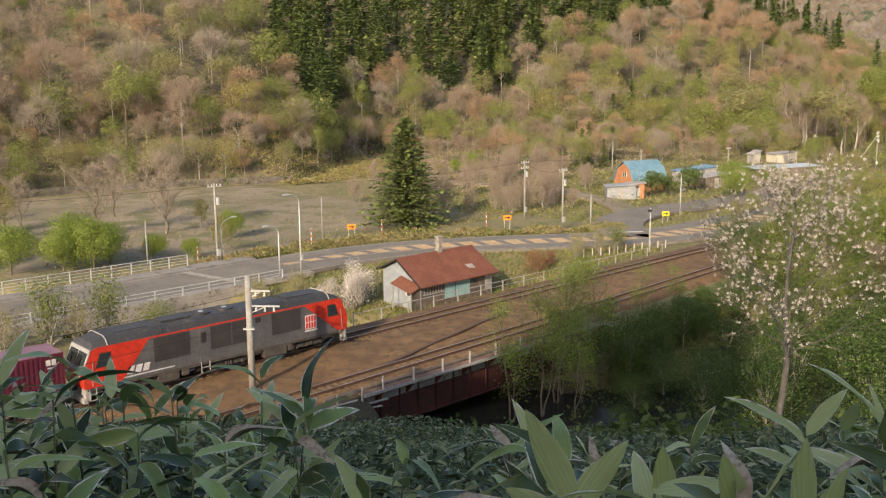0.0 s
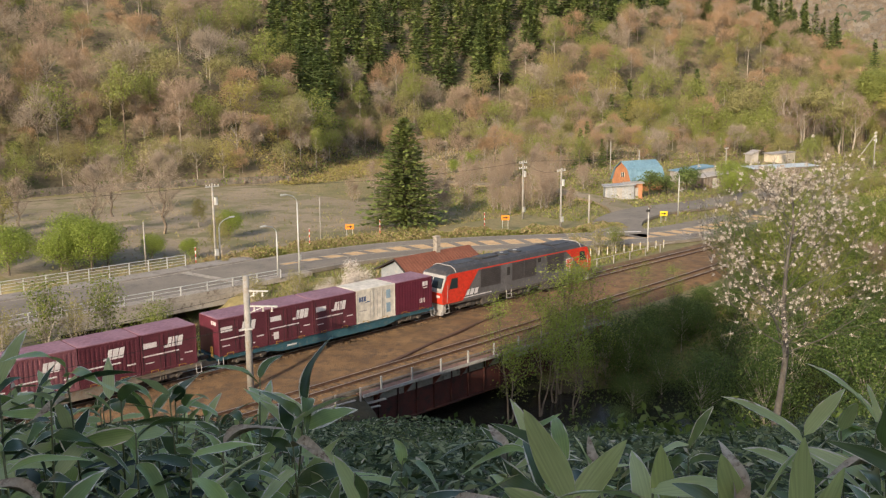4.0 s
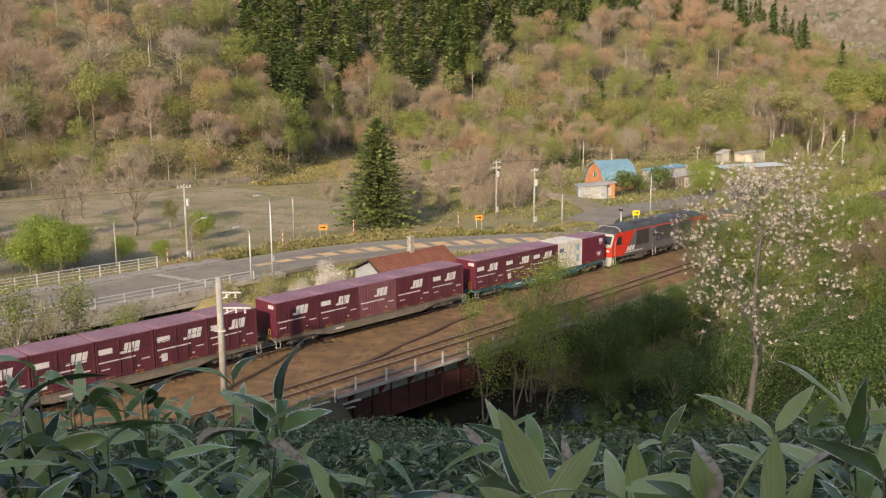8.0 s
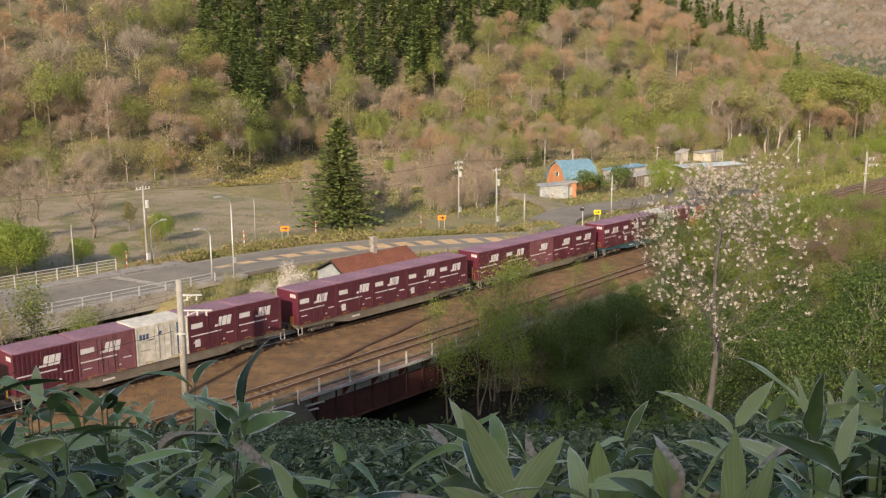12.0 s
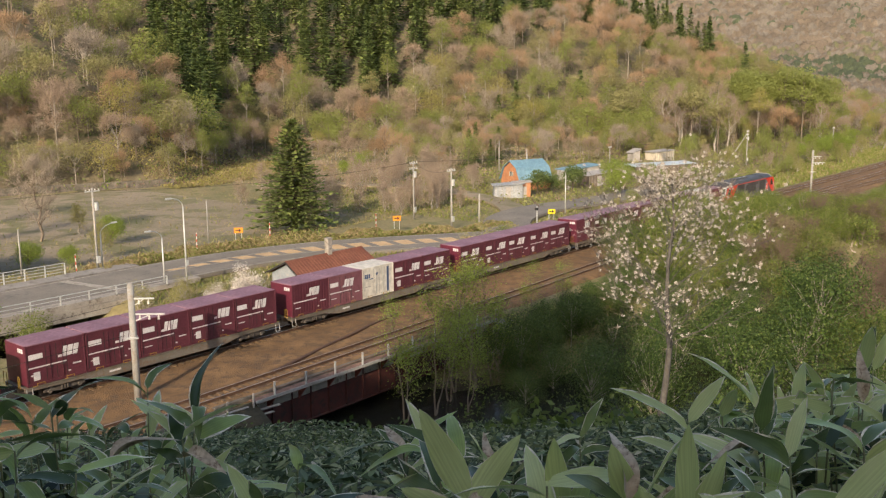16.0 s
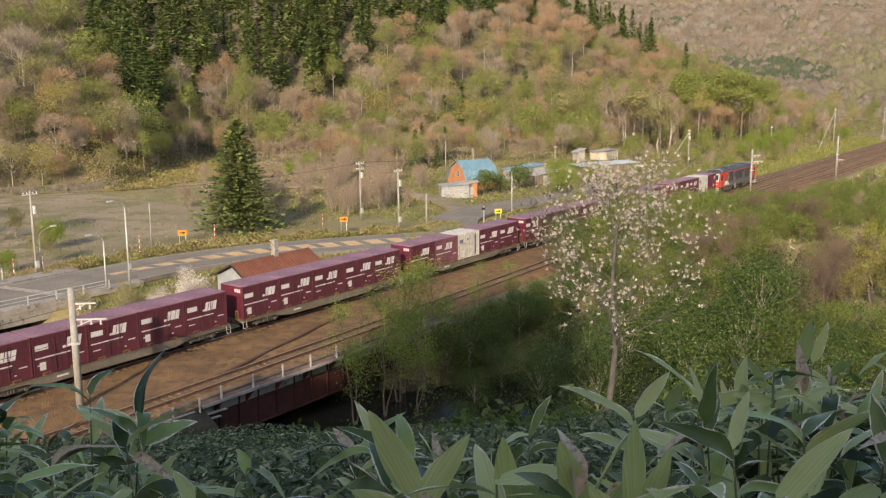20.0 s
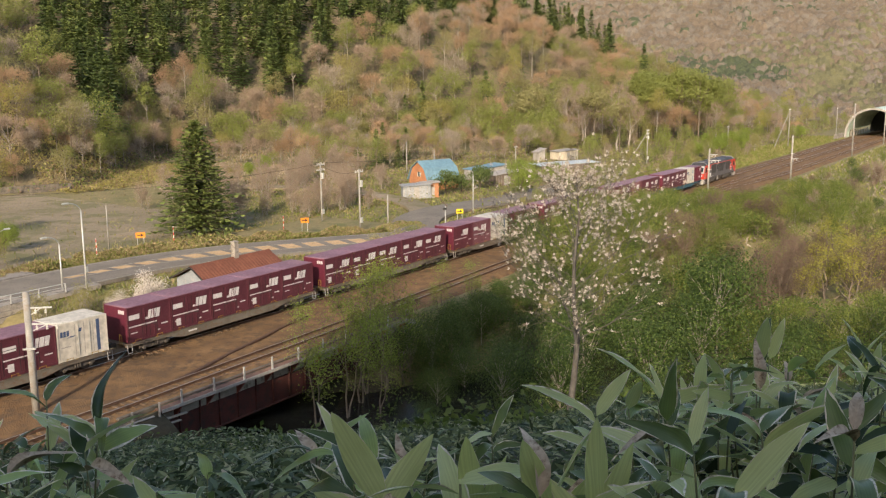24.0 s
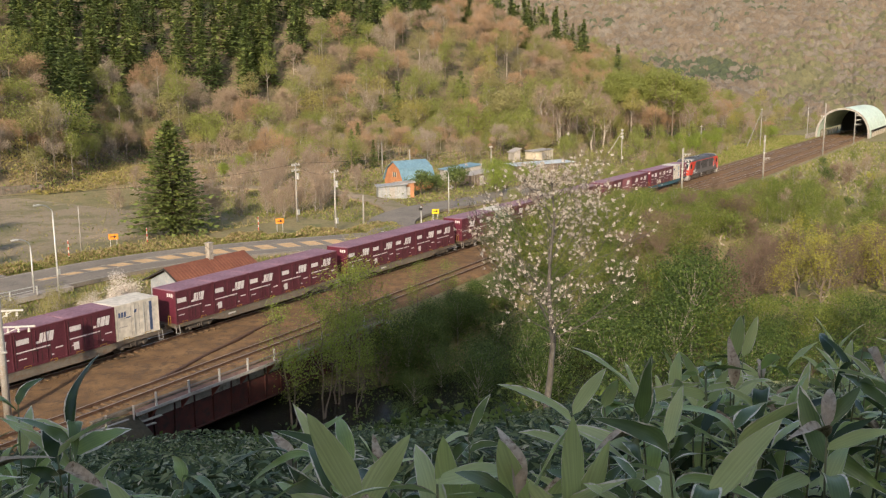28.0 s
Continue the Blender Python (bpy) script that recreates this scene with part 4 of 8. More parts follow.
solid("road", Geo().strip(offset(sample([(104, 20), (112, 27), (118, 37), (122, 52), (118, 70)]), 2.0, 0.006), offset(sample([(104, 20), (112, 27), (118, 37), (122, 52), (118, 70)]), -2.0, 0.006), 0.35), M["gravel_lot"], "worn gravel farm track", "road", kind="structure")

# painted centre zone: orange blocks between dark bars
lengths = [0.0]
for a, b in zip(road_line, road_line[1:]):
    lengths.append(lengths[-1] + (b - a).length)


def along(s, d):
    i = max(0, min(len(lengths) - 2, int(np.searchsorted(lengths, s)) - 1))
    f = (s - lengths[i]) / (lengths[i + 1] - lengths[i])
    p = road_line[i].lerp(road_line[i + 1], f)
    t = (road_line[i + 1] - road_line[i]).normalized()
    return (p.x - t.y * d, p.y + t.x * d)


marks = thing("road_marking", pose(0, 0, 0), "worn orange hatched centre zone painted on the road", "road marking", kind="structure")
s0 = lengths[int(np.searchsorted([p.x for p in road_line], 51))]
block = None
for k in range(26):
    a = s0 + k * 2.75
    wd = 1.35 * min(1, 0.25 + k * 0.12)
    g = Geo()
    lo = [along(a + 0.7, -wd), along(a + 2.45, -wd), along(a + 1.95, wd), along(a + 0.2, wd)]
    part("orange_block", g.prism(lo, "z", 0.004, 0.012), M["paint_orange"], marks)
for d in (1.55, -1.55):
    pts = [along(s0 + q, d * min(1, 0.25 + q / 22)) for q in np.arange(0, 72, 2.0)]
    g = Geo()
    for a, b in zip(pts, pts[1:]):
        t = (Vector(b) - Vector(a)).normalized() * 0.08
        g.prism([(a[0] - t.y, a[1] + t.x), (b[0] - t.y, b[1] + t.x), (b[0] + t.y, b[1] - t.x), (a[0] + t.y, a[1] - t.x)], "z", 0.004, 0.01)
    part("edge_line", g, M["faint_line"], marks)
for d in (4.0, -4.0):
    g = Geo()
    pts = [along(q, d) for q in np.arange(30, lengths[-1] - 40, 2.0)]
    for a, b in zip(pts, pts[1:]):
        t = (Vector(b) - Vector(a)).normalized() * 0.07
        g.prism([(a[0] - t.y, a[1] + t.x), (b[0] - t.y, b[1] + t.x), (b[0] + t.y, b[1] - t.x), (a[0] + t.y, a[1] - t.x)], "z", 0.004, 0.01)
    part("edge_line", g, M["faint_line"], marks)
part("stop_line", Geo().prism([(91.2, 13.9), (94.6, 11.2), (94.9, 11.6), (91.5, 14.3)], "z", 0.016, 0.024), M["paint_white"], marks, "white stop line")
part("expansion_joint", Geo().prism([(43.6, 21.2), (44.5, 21.2), (42.9, 29.7), (42.0, 29.7)], "z", 0.004, 0.012), M["concrete"], marks, "pale concrete bridge joint")

# road bridge under the carriageway
rb = thing("road_bridge", pose(0, 0, 0), "concrete road bridge over the stream", "bridge", kind="structure")
part("deck_beam", Geo().box(-20, 43.2, 19.7, 20.6, -1.3, -0.36), M["concrete"], rb, "grey concrete edge beam")
part("deck_beam", Geo().box(-20, 43.2, 30.6, 31.6, -1.3, -0.36), M["concrete"], rb)
part("soffit", Geo().box(-20, 43.2, 20.6, 30.6, -0.9, -0.37), M["concrete"], rb)
part("abutment", Geo().box(43.2, 45.6, 19.4, 32.2, -5.2, -0.36), M["concrete"], rb, "stained concrete abutment")


def fence(y, x0, x1, step, z, hgt, label, sag=0.0, rails=(0.35, 0.65, 1.0)):
    f = thing("guard_fence", pose(0, 0, 0), label, "fence")
    n = int((x1 - x0) / step)
    post = Geo().box(-0.05, 0.05, -0.06, 0.06, 0, hgt, 0.01).mesh("post", M["galvanised"])
    for i in range(n + 1):
        o = new("post", post)
        o.parent, o.matrix_basis = f, pose(x0 + i * step, y, z)
    for r in rails:
        part("rail", Geo().rod((x0, y, z + hgt * r), (x0 + n * step, y, z + hgt * r), 0.04 if r > 0.9 else 0.028), M["galvanised"], f)
    return f


fence(32.0, 6, 45.2, 2.0, 0.1, 1.15, "pale galvanised railing on the far edge of the road bridge", rails=(0.25, 0.5, 0.75, 1.0))
fence(20.1, 6, 48, 2.6, 0.12, 0.8, "low galvanised guard rail on the near edge of the road", rails=(0.6, 1.0))

# low fence beside the far track
f = thing("trackside_fence", pose(0, 0, 0), "weathered low fence beside the track", "fence")
for i in range(16):
    x = 43 + i * 2.9
    part("post", Geo().box(x - 0.05, x + 0.05, 3.2, 3.3, -0.8, 0.5, 0.012), M["grey_wood"], f)
    part("rail", Geo().rod((x, 3.25, 0.45), (x + 2.9, 3.25, 0.45 - 0.03 * (i % 2)), 0.035), M["grey_wood"], f)
    if 2 < i < 8:
        part("rail", Geo().rod((x, 3.25, 0.0), (x + 2.9, 3.25, 0.0), 0.03), M["grey_wood"], f)

# low wall at the far edge of the lot
lw = thing("lot_wall", pose(0, 0, 0), "long low weathered concrete wall below the wood", "wall", kind="structure")
wall_pts = [(30, 110.6), (48, 110.6), (66, 110.4), (80, 106.4), (92, 101.6), (101, 97.2)]
for a, b in zip(wall_pts, wall_pts[1:]):
    n = 5
    for k in range(n):
        p, q = Vector(a).lerp(Vector(b), k / n), Vector(a).lerp(Vector(b), (k + 0.985) / n)
        t = (q - p).normalized() * 0.2
        part("block", Geo().prism([(p.x - t.y, p.y + t.x), (q.x - t.y, q.y + t.x), (q.x + t.y, q.y - t.x), (p.x + t.y, p.y - t.x)], "z", -1.4, 0.5 + 0.06 * (k % 2)), M["stone"], lw)

# ------------------------------------------------------------ old trackside house


def old_house():
    h = thing("trackside_house", pose(0, 0, 0), "old whitewashed house with rusty red sheet roof", "house")
    x0, x1, yf, yb, zb = 52.15, 61.3, 5.5, 10.5, -1.65
    gable = [(yf, zb), (yb, zb), (yb, 1.75), (8.2, 2.85), (yf, 1.05)]
    part("wall", Geo().prism(gable, "x", x0, x0 + 0.16), M["whitewash"], h, "flaking whitewashed gable wall")
    part("wall", Geo().prism(gable, "x", x1 - 0.16, x1), M["grey_wood"], h)
    part("wall", Geo().box(x0 + 0.16, x1 - 0.16, yb - 0.16, yb, zb, 1.75), M["whitewash"], h)
    front = part("wall", Geo().box(x0 + 0.16, x1 - 0.16, yf, yf + 0.16, zb, 1.05), M["old_wood"], h, "dark weathered board front")
    x = x0 + 0.2
    while x < x1 - 0.4:
        part("board", Geo().box(x, x + 0.22, yf - 0.025, yf, zb + 0.05, 1.0), M["old_wood"], front)
        x += 0.25
    for a, b, m in ((55.1, 56.4, "aqua_panel"), (56.5, 58.3, "aqua_panel"), (60.3, 61.2, "grey_wood")):
        part("shutter", Geo().box(a, b, yf - 0.06, yf - 0.027, -0.7, 0.75, 0.008), M[m], front, "faded aqua board shutter" if m[0] == "a" else "")
    for i in range(7):
        part("lattice_bar", Geo().box(52.6 + i * 0.34, 52.7 + i * 0.34, yf - 0.08, yf - 0.03, 0.0, 0.75), M["pole_concrete"], front)
    part("lattice_rail", Geo().box(52.5, 55.0, yf - 0.09, yf - 0.03, 0.7, 0.78).box(52.5, 55.0, yf - 0.09, yf - 0.03, -0.05, 0.03), M["pole_concrete"], front)
    ridge_y, ridge_z = 8.2, 3.02
    slopes = ((4.95, 0.86, 1), (11.0, 1.74, -1))
    for ey, ez, sgn in slopes:
        n = 26
        slope = part("roof_slope", Geo().add([(51.75, ey, ez), (61.75, ey, ez), (61.3, ridge_y, ridge_z), (51.75, ridge_y, ridge_z), (51.75, ey, ez - 0.09), (61.75, ey, ez - 0.09), (61.3, ridge_y, ridge_z - 0.09), (51.75, ridge_y, ridge_z - 0.09)],
                                             [(0, 1, 2, 3), (4, 7, 6, 5), (0, 4, 5, 1), (1, 5, 6, 2), (3, 2, 6, 7), (0, 3, 7, 4)]), M["roof_rust"], h, "rusty corrugated sheet roof")
        for i in range(n):
            a = 51.85 + i * 0.365
            part("roof_rib", Geo().rod((a, ey, ez + 0.01), (min(a, 61.3), ridge_y, ridge_z + 0.01), 0.03, 0.03, 5), M["roof_rust"], slope)
    part("ridge_cap", Geo().prism([(7.98, 2.92), (8.2, 3.09), (8.42, 2.92), (8.2, 3.03)], "x", 51.7, 61.32), M["roof_rust"], h)
    part("barge_board", Geo().prism([(4.93, 0.72), (8.2, 2.88), (11.0, 1.6), (11.0, 1.76), (8.2, 3.04), (4.93, 0.88)], "x", 51.68, 51.75), M["dark"], h, "black barge board")
    part("roof_patch", Geo().add([(58.6, 5.9, 1.545), (59.4, 5.75, 1.45), (59.35, 6.25, 1.775), (58.5, 6.3, 1.81)], [(0, 1, 2, 3)]).add([(58.6, 5.9, 1.56), (59.4, 5.75, 1.465), (59.35, 6.25, 1.79), (58.5, 6.3, 1.825)], [(0, 1, 2, 3)]), M["grey_wood"], h)
    ch = part("chimney", Geo().box(56.75, 57.25, 8.0, 8.5, 2.6, 4.35, 0.02), M["concrete"], h, "grey concrete chimney")
    part("chimney_cap", Geo().box(56.7, 57.3, 7.95, 8.55, 4.35, 4.45, 0.015), M["concrete"], ch)
    porch = part("porch_roof", Geo().add([(50.9, 5.3, 0.45), (52.2, 5.3, 0.95), (52.2, 8.0, 1.5), (50.9, 8.0, 1.0), (50.9, 5.3, 0.37), (52.2, 5.3, 0.87), (52.2, 8.0, 1.42), (50.9, 8.0, 0.92)],
                                         [(0, 1, 2, 3), (4, 7, 6, 5), (0, 4, 5, 1), (1, 5, 6, 2), (2, 6, 7, 3), (3, 7, 4, 0)]), M["roof_rust"], h, "small rusty porch roof")
    part("porch_post", Geo().box(50.95, 51.05, 5.35, 5.45, zb, 0.4), M["pole_concrete"], porch)
    part("porch_post", Geo().box(50.95, 51.05, 7.8, 7.9, zb, 0.95), M["pole_concrete"], porch)
    part("porch_wall", Geo().box(51.3, 52.15, 5.5, 5.62, zb, 0.7), M["old_wood"], porch)
    win = part("window", Geo().box(52.1, 52.16, 6.2, 7.2, -0.2, 0.6), M["glass"], h)
    part("window_frame", Geo().box(52.06, 52.14, 6.1, 6.2, -0.25, 0.65).box(52.06, 52.14, 7.2, 7.3, -0.25, 0.65).box(52.06, 52.14, 6.66, 6.74, -0.25, 0.65), M["paint_white"], win)
    return h


old_house()


# ------------------------------------------------------------ poles, lamps, signs
def utility_pole(x, y, hgt, arms=2, stay=None, lean=0.0, thick=0.15, base=None, label="weathered concrete utility pole with insulators", box=False):
    z = on_ground(x, y) if base is None else base
    p = thing("utility_pole", pose(x, y, z, 0, lean, 0), label, "utility pole", "poles along the valley")
    H = hgt - z
    part("pole", Geo().rod((0, 0, -0.3), (0, 0, H), thick, thick * 0.68, 12), M["pole_concrete"], p, smooth=True)
    for i in range(arms):
        zz = H - 0.35 - i * 0.75
        arm = part("crossarm", Geo().box(-0.8, 0.8, -0.05, 0.05, zz - 0.05, zz + 0.05), M["galvanised"], p)
        for a in (-0.7, -0.3, 0.3, 0.7):
            part("insulator", Geo().rod((a, 0, zz + 0.05), (a, 0, zz + 0.1), 0.03).rod((a, 0, zz + 0.1), (a, 0, zz + 0.24), 0.07, 0.05), M["paint_white"], arm)
    if box:
        part("transformer", Geo().rod((0.32, 0, H - 2.3), (0.32, 0, H - 1.5), 0.24, 0.24, 12), M["galvanised"], p)
        part("switch_box", Geo().box(-0.2, 0.2, -0.35, -0.12, 1.0, 1.7, 0.02), M["galvanised"], p)
    if stay:
        part("stay_pole", Geo().rod((stay[0], stay[1], -0.3), (0, 0, H - 0.6), 0.12, 0.09, 8), M["pole_concrete"], p)
    return p


utility_pole(48.0, 32.9, 8.2, 1, box=True)
utility_pole(65.7, 38.5, 4.6, 0, label="short bare grey post in the field", thick=0.09)
utility_pole(94.8, 31.0, 7.7, 2, box=True)
utility_pole(91.3, 21.4, 7.5, 1, box=True)
utility_pole(96.2, 20.6, 3.7, 0, label="short grey road-side post", thick=0.14)
utility_pole(152.8, 58.5, 6.3, 0, thick=0.14)
utility_pole(139.4, 42.5, 6.1, 0, stay=(1.5, 0), thick=0.13)
utility_pole(183.1, 49.7, 3.9, 1)
utility_pole(200.3, 24.9, 7.4, 3, stay=(-3.0, 3.6), box=True)
utility_pole(265.7, 9.2, 10.4, 1, stay=(-5.6, 2.5))
utility_pole(249.8, 21.3, 6.1, 1)
utility_pole(310.9, 5.3, 9.5, 1)
utility_pole(42.8, 38.5, 4.1, 0, thick=0.1, label="thin grey post beside the stream")


def signal_pole(x, y, hgt, side=1, arms=((0.9, 2), (1.85, 3)), thick=0.17):
    p = thing("signal_wire_pole", pose(x, y, on_ground(x, y), 0, 0, -48), "pale concrete railway pole with insulator brackets", "railway pole", "poles along the railway")
    H = hgt - on_ground(x, y)
    part("pole", Geo().rod((0, 0, -0.3), (0, 0, H), thick, thick * 0.86, 14), M["pole_concrete"], p, smooth=True)
    part("pole_cap", Geo().rod((0, 0, H), (0, 0, H + 0.06), thick * 0.9, thick * 0.6, 14), M["pole_concrete"], p)
    for k, (dz, n) in enumerate(arms):
        z = H - dz
        L = 0.55 * n + 0.25
        br = part("bracket", Geo().box(0.1 * side if side > 0 else -L, L if side > 0 else -0.1, -0.05, 0.05, z - 0.05, z + 0.04).rod((0.1 * side, 0, z - 0.45), (L * 0.55 * side, 0, z - 0.04), 0.025), M["galvanised"], p)
        for i in range(n):
            a = side * (0.45 + 0.55 * i)
            part("insulator", Geo().rod((a, 0, z - 0.08), (a, 0, z - 0.34), 0.035).rod((a, 0, z - 0.14), (a, 0, z - 0.2), 0.065, 0.065, 10).rod((a, 0, z - 0.26), (a, 0, z - 0.33), 0.07, 0.07, 10), M["paint_white"], br)
    part("clamp", Geo().rod((0, 0, H - 3.35), (0, 0, H - 3.2), thick + 0.03, thick + 0.03, 12).box(-0.35, 0.35, -0.28, -0.18, H - 3.3, H - 3.22), M["galvanised"], p)
    return p


signal_pole(28.7, -4.9, 6.95, thick=0.22)
signal_pole(145.0, -6.9, 7.6)
signal_pole(178.9, -11.8, 8.0, arms=((4.2, 2),))
signal_pole(243.7, -11.2, 12.4, -1, arms=((3.0, 2),))
signal_pole(284.2, -12.4, 8.9, arms=((0.7, 3), (2.0, 3), (3.3, 3)))


def street_lamp(x, y, hgt, reach, label="galvanised road lamp with a curved arm", box=True):
    z = 0.0
    p = thing("street_lamp", pose(x, y, z), label, "street lamp", "lamps along the road")
    part("post", Geo().rod((0, 0, -0.2), (0, 0, hgt - 0.9), 0.09, 0.06, 10), M["galvanised"], p, smooth=True)
    pts = [(reach * (1 - math.cos(a)), reach * 0.25 * (1 - math.cos(a)), hgt - 0.9 + 0.9 * math.sin(a)) for a in np.linspace(0, math.pi / 2, 7)]
    part("arm", Geo().path(pts, 0.045), M["galvanised"], p)
    e = pts[-1]
    part("lamp_head", Geo().box(e[0] - 0.32, e[0] + 0.32, e[1] - 0.14, e[1] + 0.14, e[2] - 0.08, e[2] + 0.08, 0.05), M["galvanised"], p, "pale lamp head")
    if box:
        part("control_box", Geo().box(-0.14, 0.14, -0.25, -0.08, 1.9, 2.4, 0.02), M["galvanised"], p)
    return p


street_lamp(48.8, 18.7, 8.3, -1.75)
street_lamp(47.9, 21.0, 5.2, -1.7, "small galvanised footway lamp with curved arm", False)
street_lamp(111.0, 16.4, 6.0, -1.4, "tall pale road lamp near the junction", False)
street_lamp(48.7, 33.2, 4.3, 1.9, "galvanised arm post with a red and white end", False)


def arrow_sign(x, y, colour, hgt, face=-126):
    p = thing("arrow_sign", pose(x, y, on_ground(x, y), 0, 0, face), ("orange" if colour == "sign_orange" else "yellow") + " curve arrow sign on two posts", "road sign", "arrow signs at the bend")
    H = hgt - on_ground(x, y)
    part("board", Geo().box(-0.02, 0.02, -0.52, 0.52, H - 0.64, H, 0.008), M[colour], p)
    part("arrow", Geo().prism([(-0.36, H - 0.38), (0.04, H - 0.38), (0.04, H - 0.52), (0.38, H - 0.32), (0.04, H - 0.12), (0.04, H - 0.26), (-0.36, H - 0.26)], "x", 0.021, 0.028), M["dark"], p, "black arrow")
    for a in (-0.35, 0.35):
        part("post", Geo().rod((-0.05, a, -0.2), (-0.05, a, H - 0.05), 0.035), M["galvanised"], p)
    return p


arrow_sign(66.75, 34.0, "sign_orange", 1.65)
arrow_sign(84.7, 25.0, "sign_orange", 1.75)
arrow_sign(105.4, 15.1, "sign_yellow", 1.1)
sg = thing("crossing_post", pose(86.0, 4.6, on_ground(86.0, 4.6)), "grey steel post with a small signal head", "post")
part("post", Geo().rod((0, 0, -0.2), (0, 0, 4.9), 0.07), M["galvanised"], sg)
part("head", Geo().box(-0.3, 0.05, -0.15, 0.15, 4.5, 4.75, 0.02), M["dark"], sg)
for x, y in ((45.5, 32.6), (70.5, 32.8), (84.0, 28.0), (60.5, 33.5)):
    p = thing("snow_pole", pose(x, y, on_ground(x, y)), "thin road-edge marker post with red bands", "marker post", "marker posts along the road")
    part("post", Geo().rod((0, 0, -0.1), (0, 0, 2.3), 0.045), M["paint_white"], p)
    for k in range(3):
        part("band", Geo().rod((0, 0, 0.6 + k * 0.65), (0, 0, 0.9 + k * 0.65), 0.048), M["red_paint"], p)
for i in range(12):
    x = 76.5 + i * 1.15
    y = 7.6 - i * 0.28
    p = thing("guide_post", pose(x, y, on_ground(x, y)), "short white roadside guide post", "post", "white guide posts by the crossing")
    part("post", Geo().rod((0, 0, -0.1), (0, 0, 0.95), 0.06, 0.05, 8), M["paint_white"], p)
    part("reflector", Geo().rod((0, 0, 0.75), (0, 0, 0.85), 0.063, 0.063, 8), M["sign_yellow"], p)


def cable(name, pts, sag, label, r=0.012):
    """One hanging line through the points, as a single four-sided tube."""
    line = [Vector(pts[0])]
    for a, b in zip(pts, pts[1:]):
        a, b = Vector(a), Vector(b)
        line += [a.lerp(b, i / 10) - Vector((0, 0, sag * 0.4 * i * (1 - i / 10))) for i in range(1, 11)]
    vs, fs = [], []
    for i, p in enumerate(line):
        d = (line[min(i + 1, len(line) - 1)] - line[max(i - 1, 0)]).normalized()
        u = d.cross(Vector((0, 0, 1))).normalized()
        w = u.cross(d)
        vs += [p + u * r, p + w * r, p - u * r, p - w * r]
        if i:
            fs += [(4 * i - 4 + k, 4 * i - 4 + (k + 1) % 4, 4 * i + (k + 1) % 4, 4 * i + k) for k in range(4)]
    return solid(name, Geo().add(vs, fs), M["dark"], label, "cable")


cable("overhead_cable", [(-20, 48, 9), (48.0, 32.9, 7.9), (94.8, 31.0, 7.5), (91.3, 21.4, 7.3)], 0.8, "thin black overhead cable between poles", 0.018)
cable("overhead_cable", [(94.8, 31.0, 7.6), (183.1, 49.7, 3.8), (200.3, 24.9, 7.2), (249.8, 21.3, 6.0), (310.9, 5.3, 9.3)], 0.7, "thin black overhead cable between poles", 0.02)
cable("overhead_cable", [(-40, -4.2, 6.2), (28.7, -4.3, 5.7)], 0.9, "thin pale railway signal wire", 0.014)
cable("overhead_cable", [(-40, -3.9, 5.0), (28.7, -3.9, 3.6)], 0.9, "thin pale railway signal wire", 0.016)


# ------------------------------------------------------------ barn, sheds, far houses
def gambrel(x, y, rot, wide, deep, wall, top, label):
    b = thing("barn", pose(x, y, on_ground(x, y), 0, 0, rot), label, "barn")
    w = wide / 2
    prof = [(-w, 0), (w, 0), (w, wall), (w * 0.68, wall + (top - wall) * 0.62), (0, top), (-w * 0.68, wall + (top - wall) * 0.62), (-w, wall)]
    part("wall", Geo().prism(prof, "x", 0, deep), M["wall_orange"], b, "orange board walls")
    rp = [(w + 0.3, wall - 0.12), (w * 0.68 + 0.05, wall + (top - wall) * 0.62 + 0.1), (0, top + 0.12), (-w * 0.68 - 0.05, wall + (top - wall) * 0.62 + 0.1), (-w - 0.3, wall - 0.12)]
    for i in range(4):
        p, q = rp[i], rp[i + 1]
        slope = part("roof_slope", Geo().prism([p, q, (q[0], q[1] + 0.1), (p[0], p[1] + 0.1)], "x", -0.3, deep + 0.3), M["roof_blue"], b, "blue sheet roof")
        for k in range(int(deep / 0.6)):
            xx = -0.2 + k * 0.6
            part("seam", Geo().rod((xx, p[0], p[1] + 0.11), (xx, q[0], q[1] + 0.11), 0.03, 0.03, 4), M["roof_blue"], slope)
    for yy, z0, z1, s in ((-0.3, wall + 0.6, wall + 1.4, 0.4), (-0.5, 0.5, 1.4, 0.7)):
        wn_ = part("window", Geo().box(-0.04, 0.0, yy - s, yy + s, z0, z1), M["glass"], b)
        part("window_frame", Geo().box(-0.07, -0.005, yy - s - 0.08, yy - s, z0, z1).box(-0.07, -0.005, yy + s, yy + s + 0.08, z0, z1).box(-0.07, -0.005, yy - 0.04, yy + 0.04, z0, z1), M["paint_white"], wn_)
    return b


gambrel(131.0, 40.2, -17, 5.2, 7.0, 1.8, 4.9, "orange board barn with a blue gambrel roof")


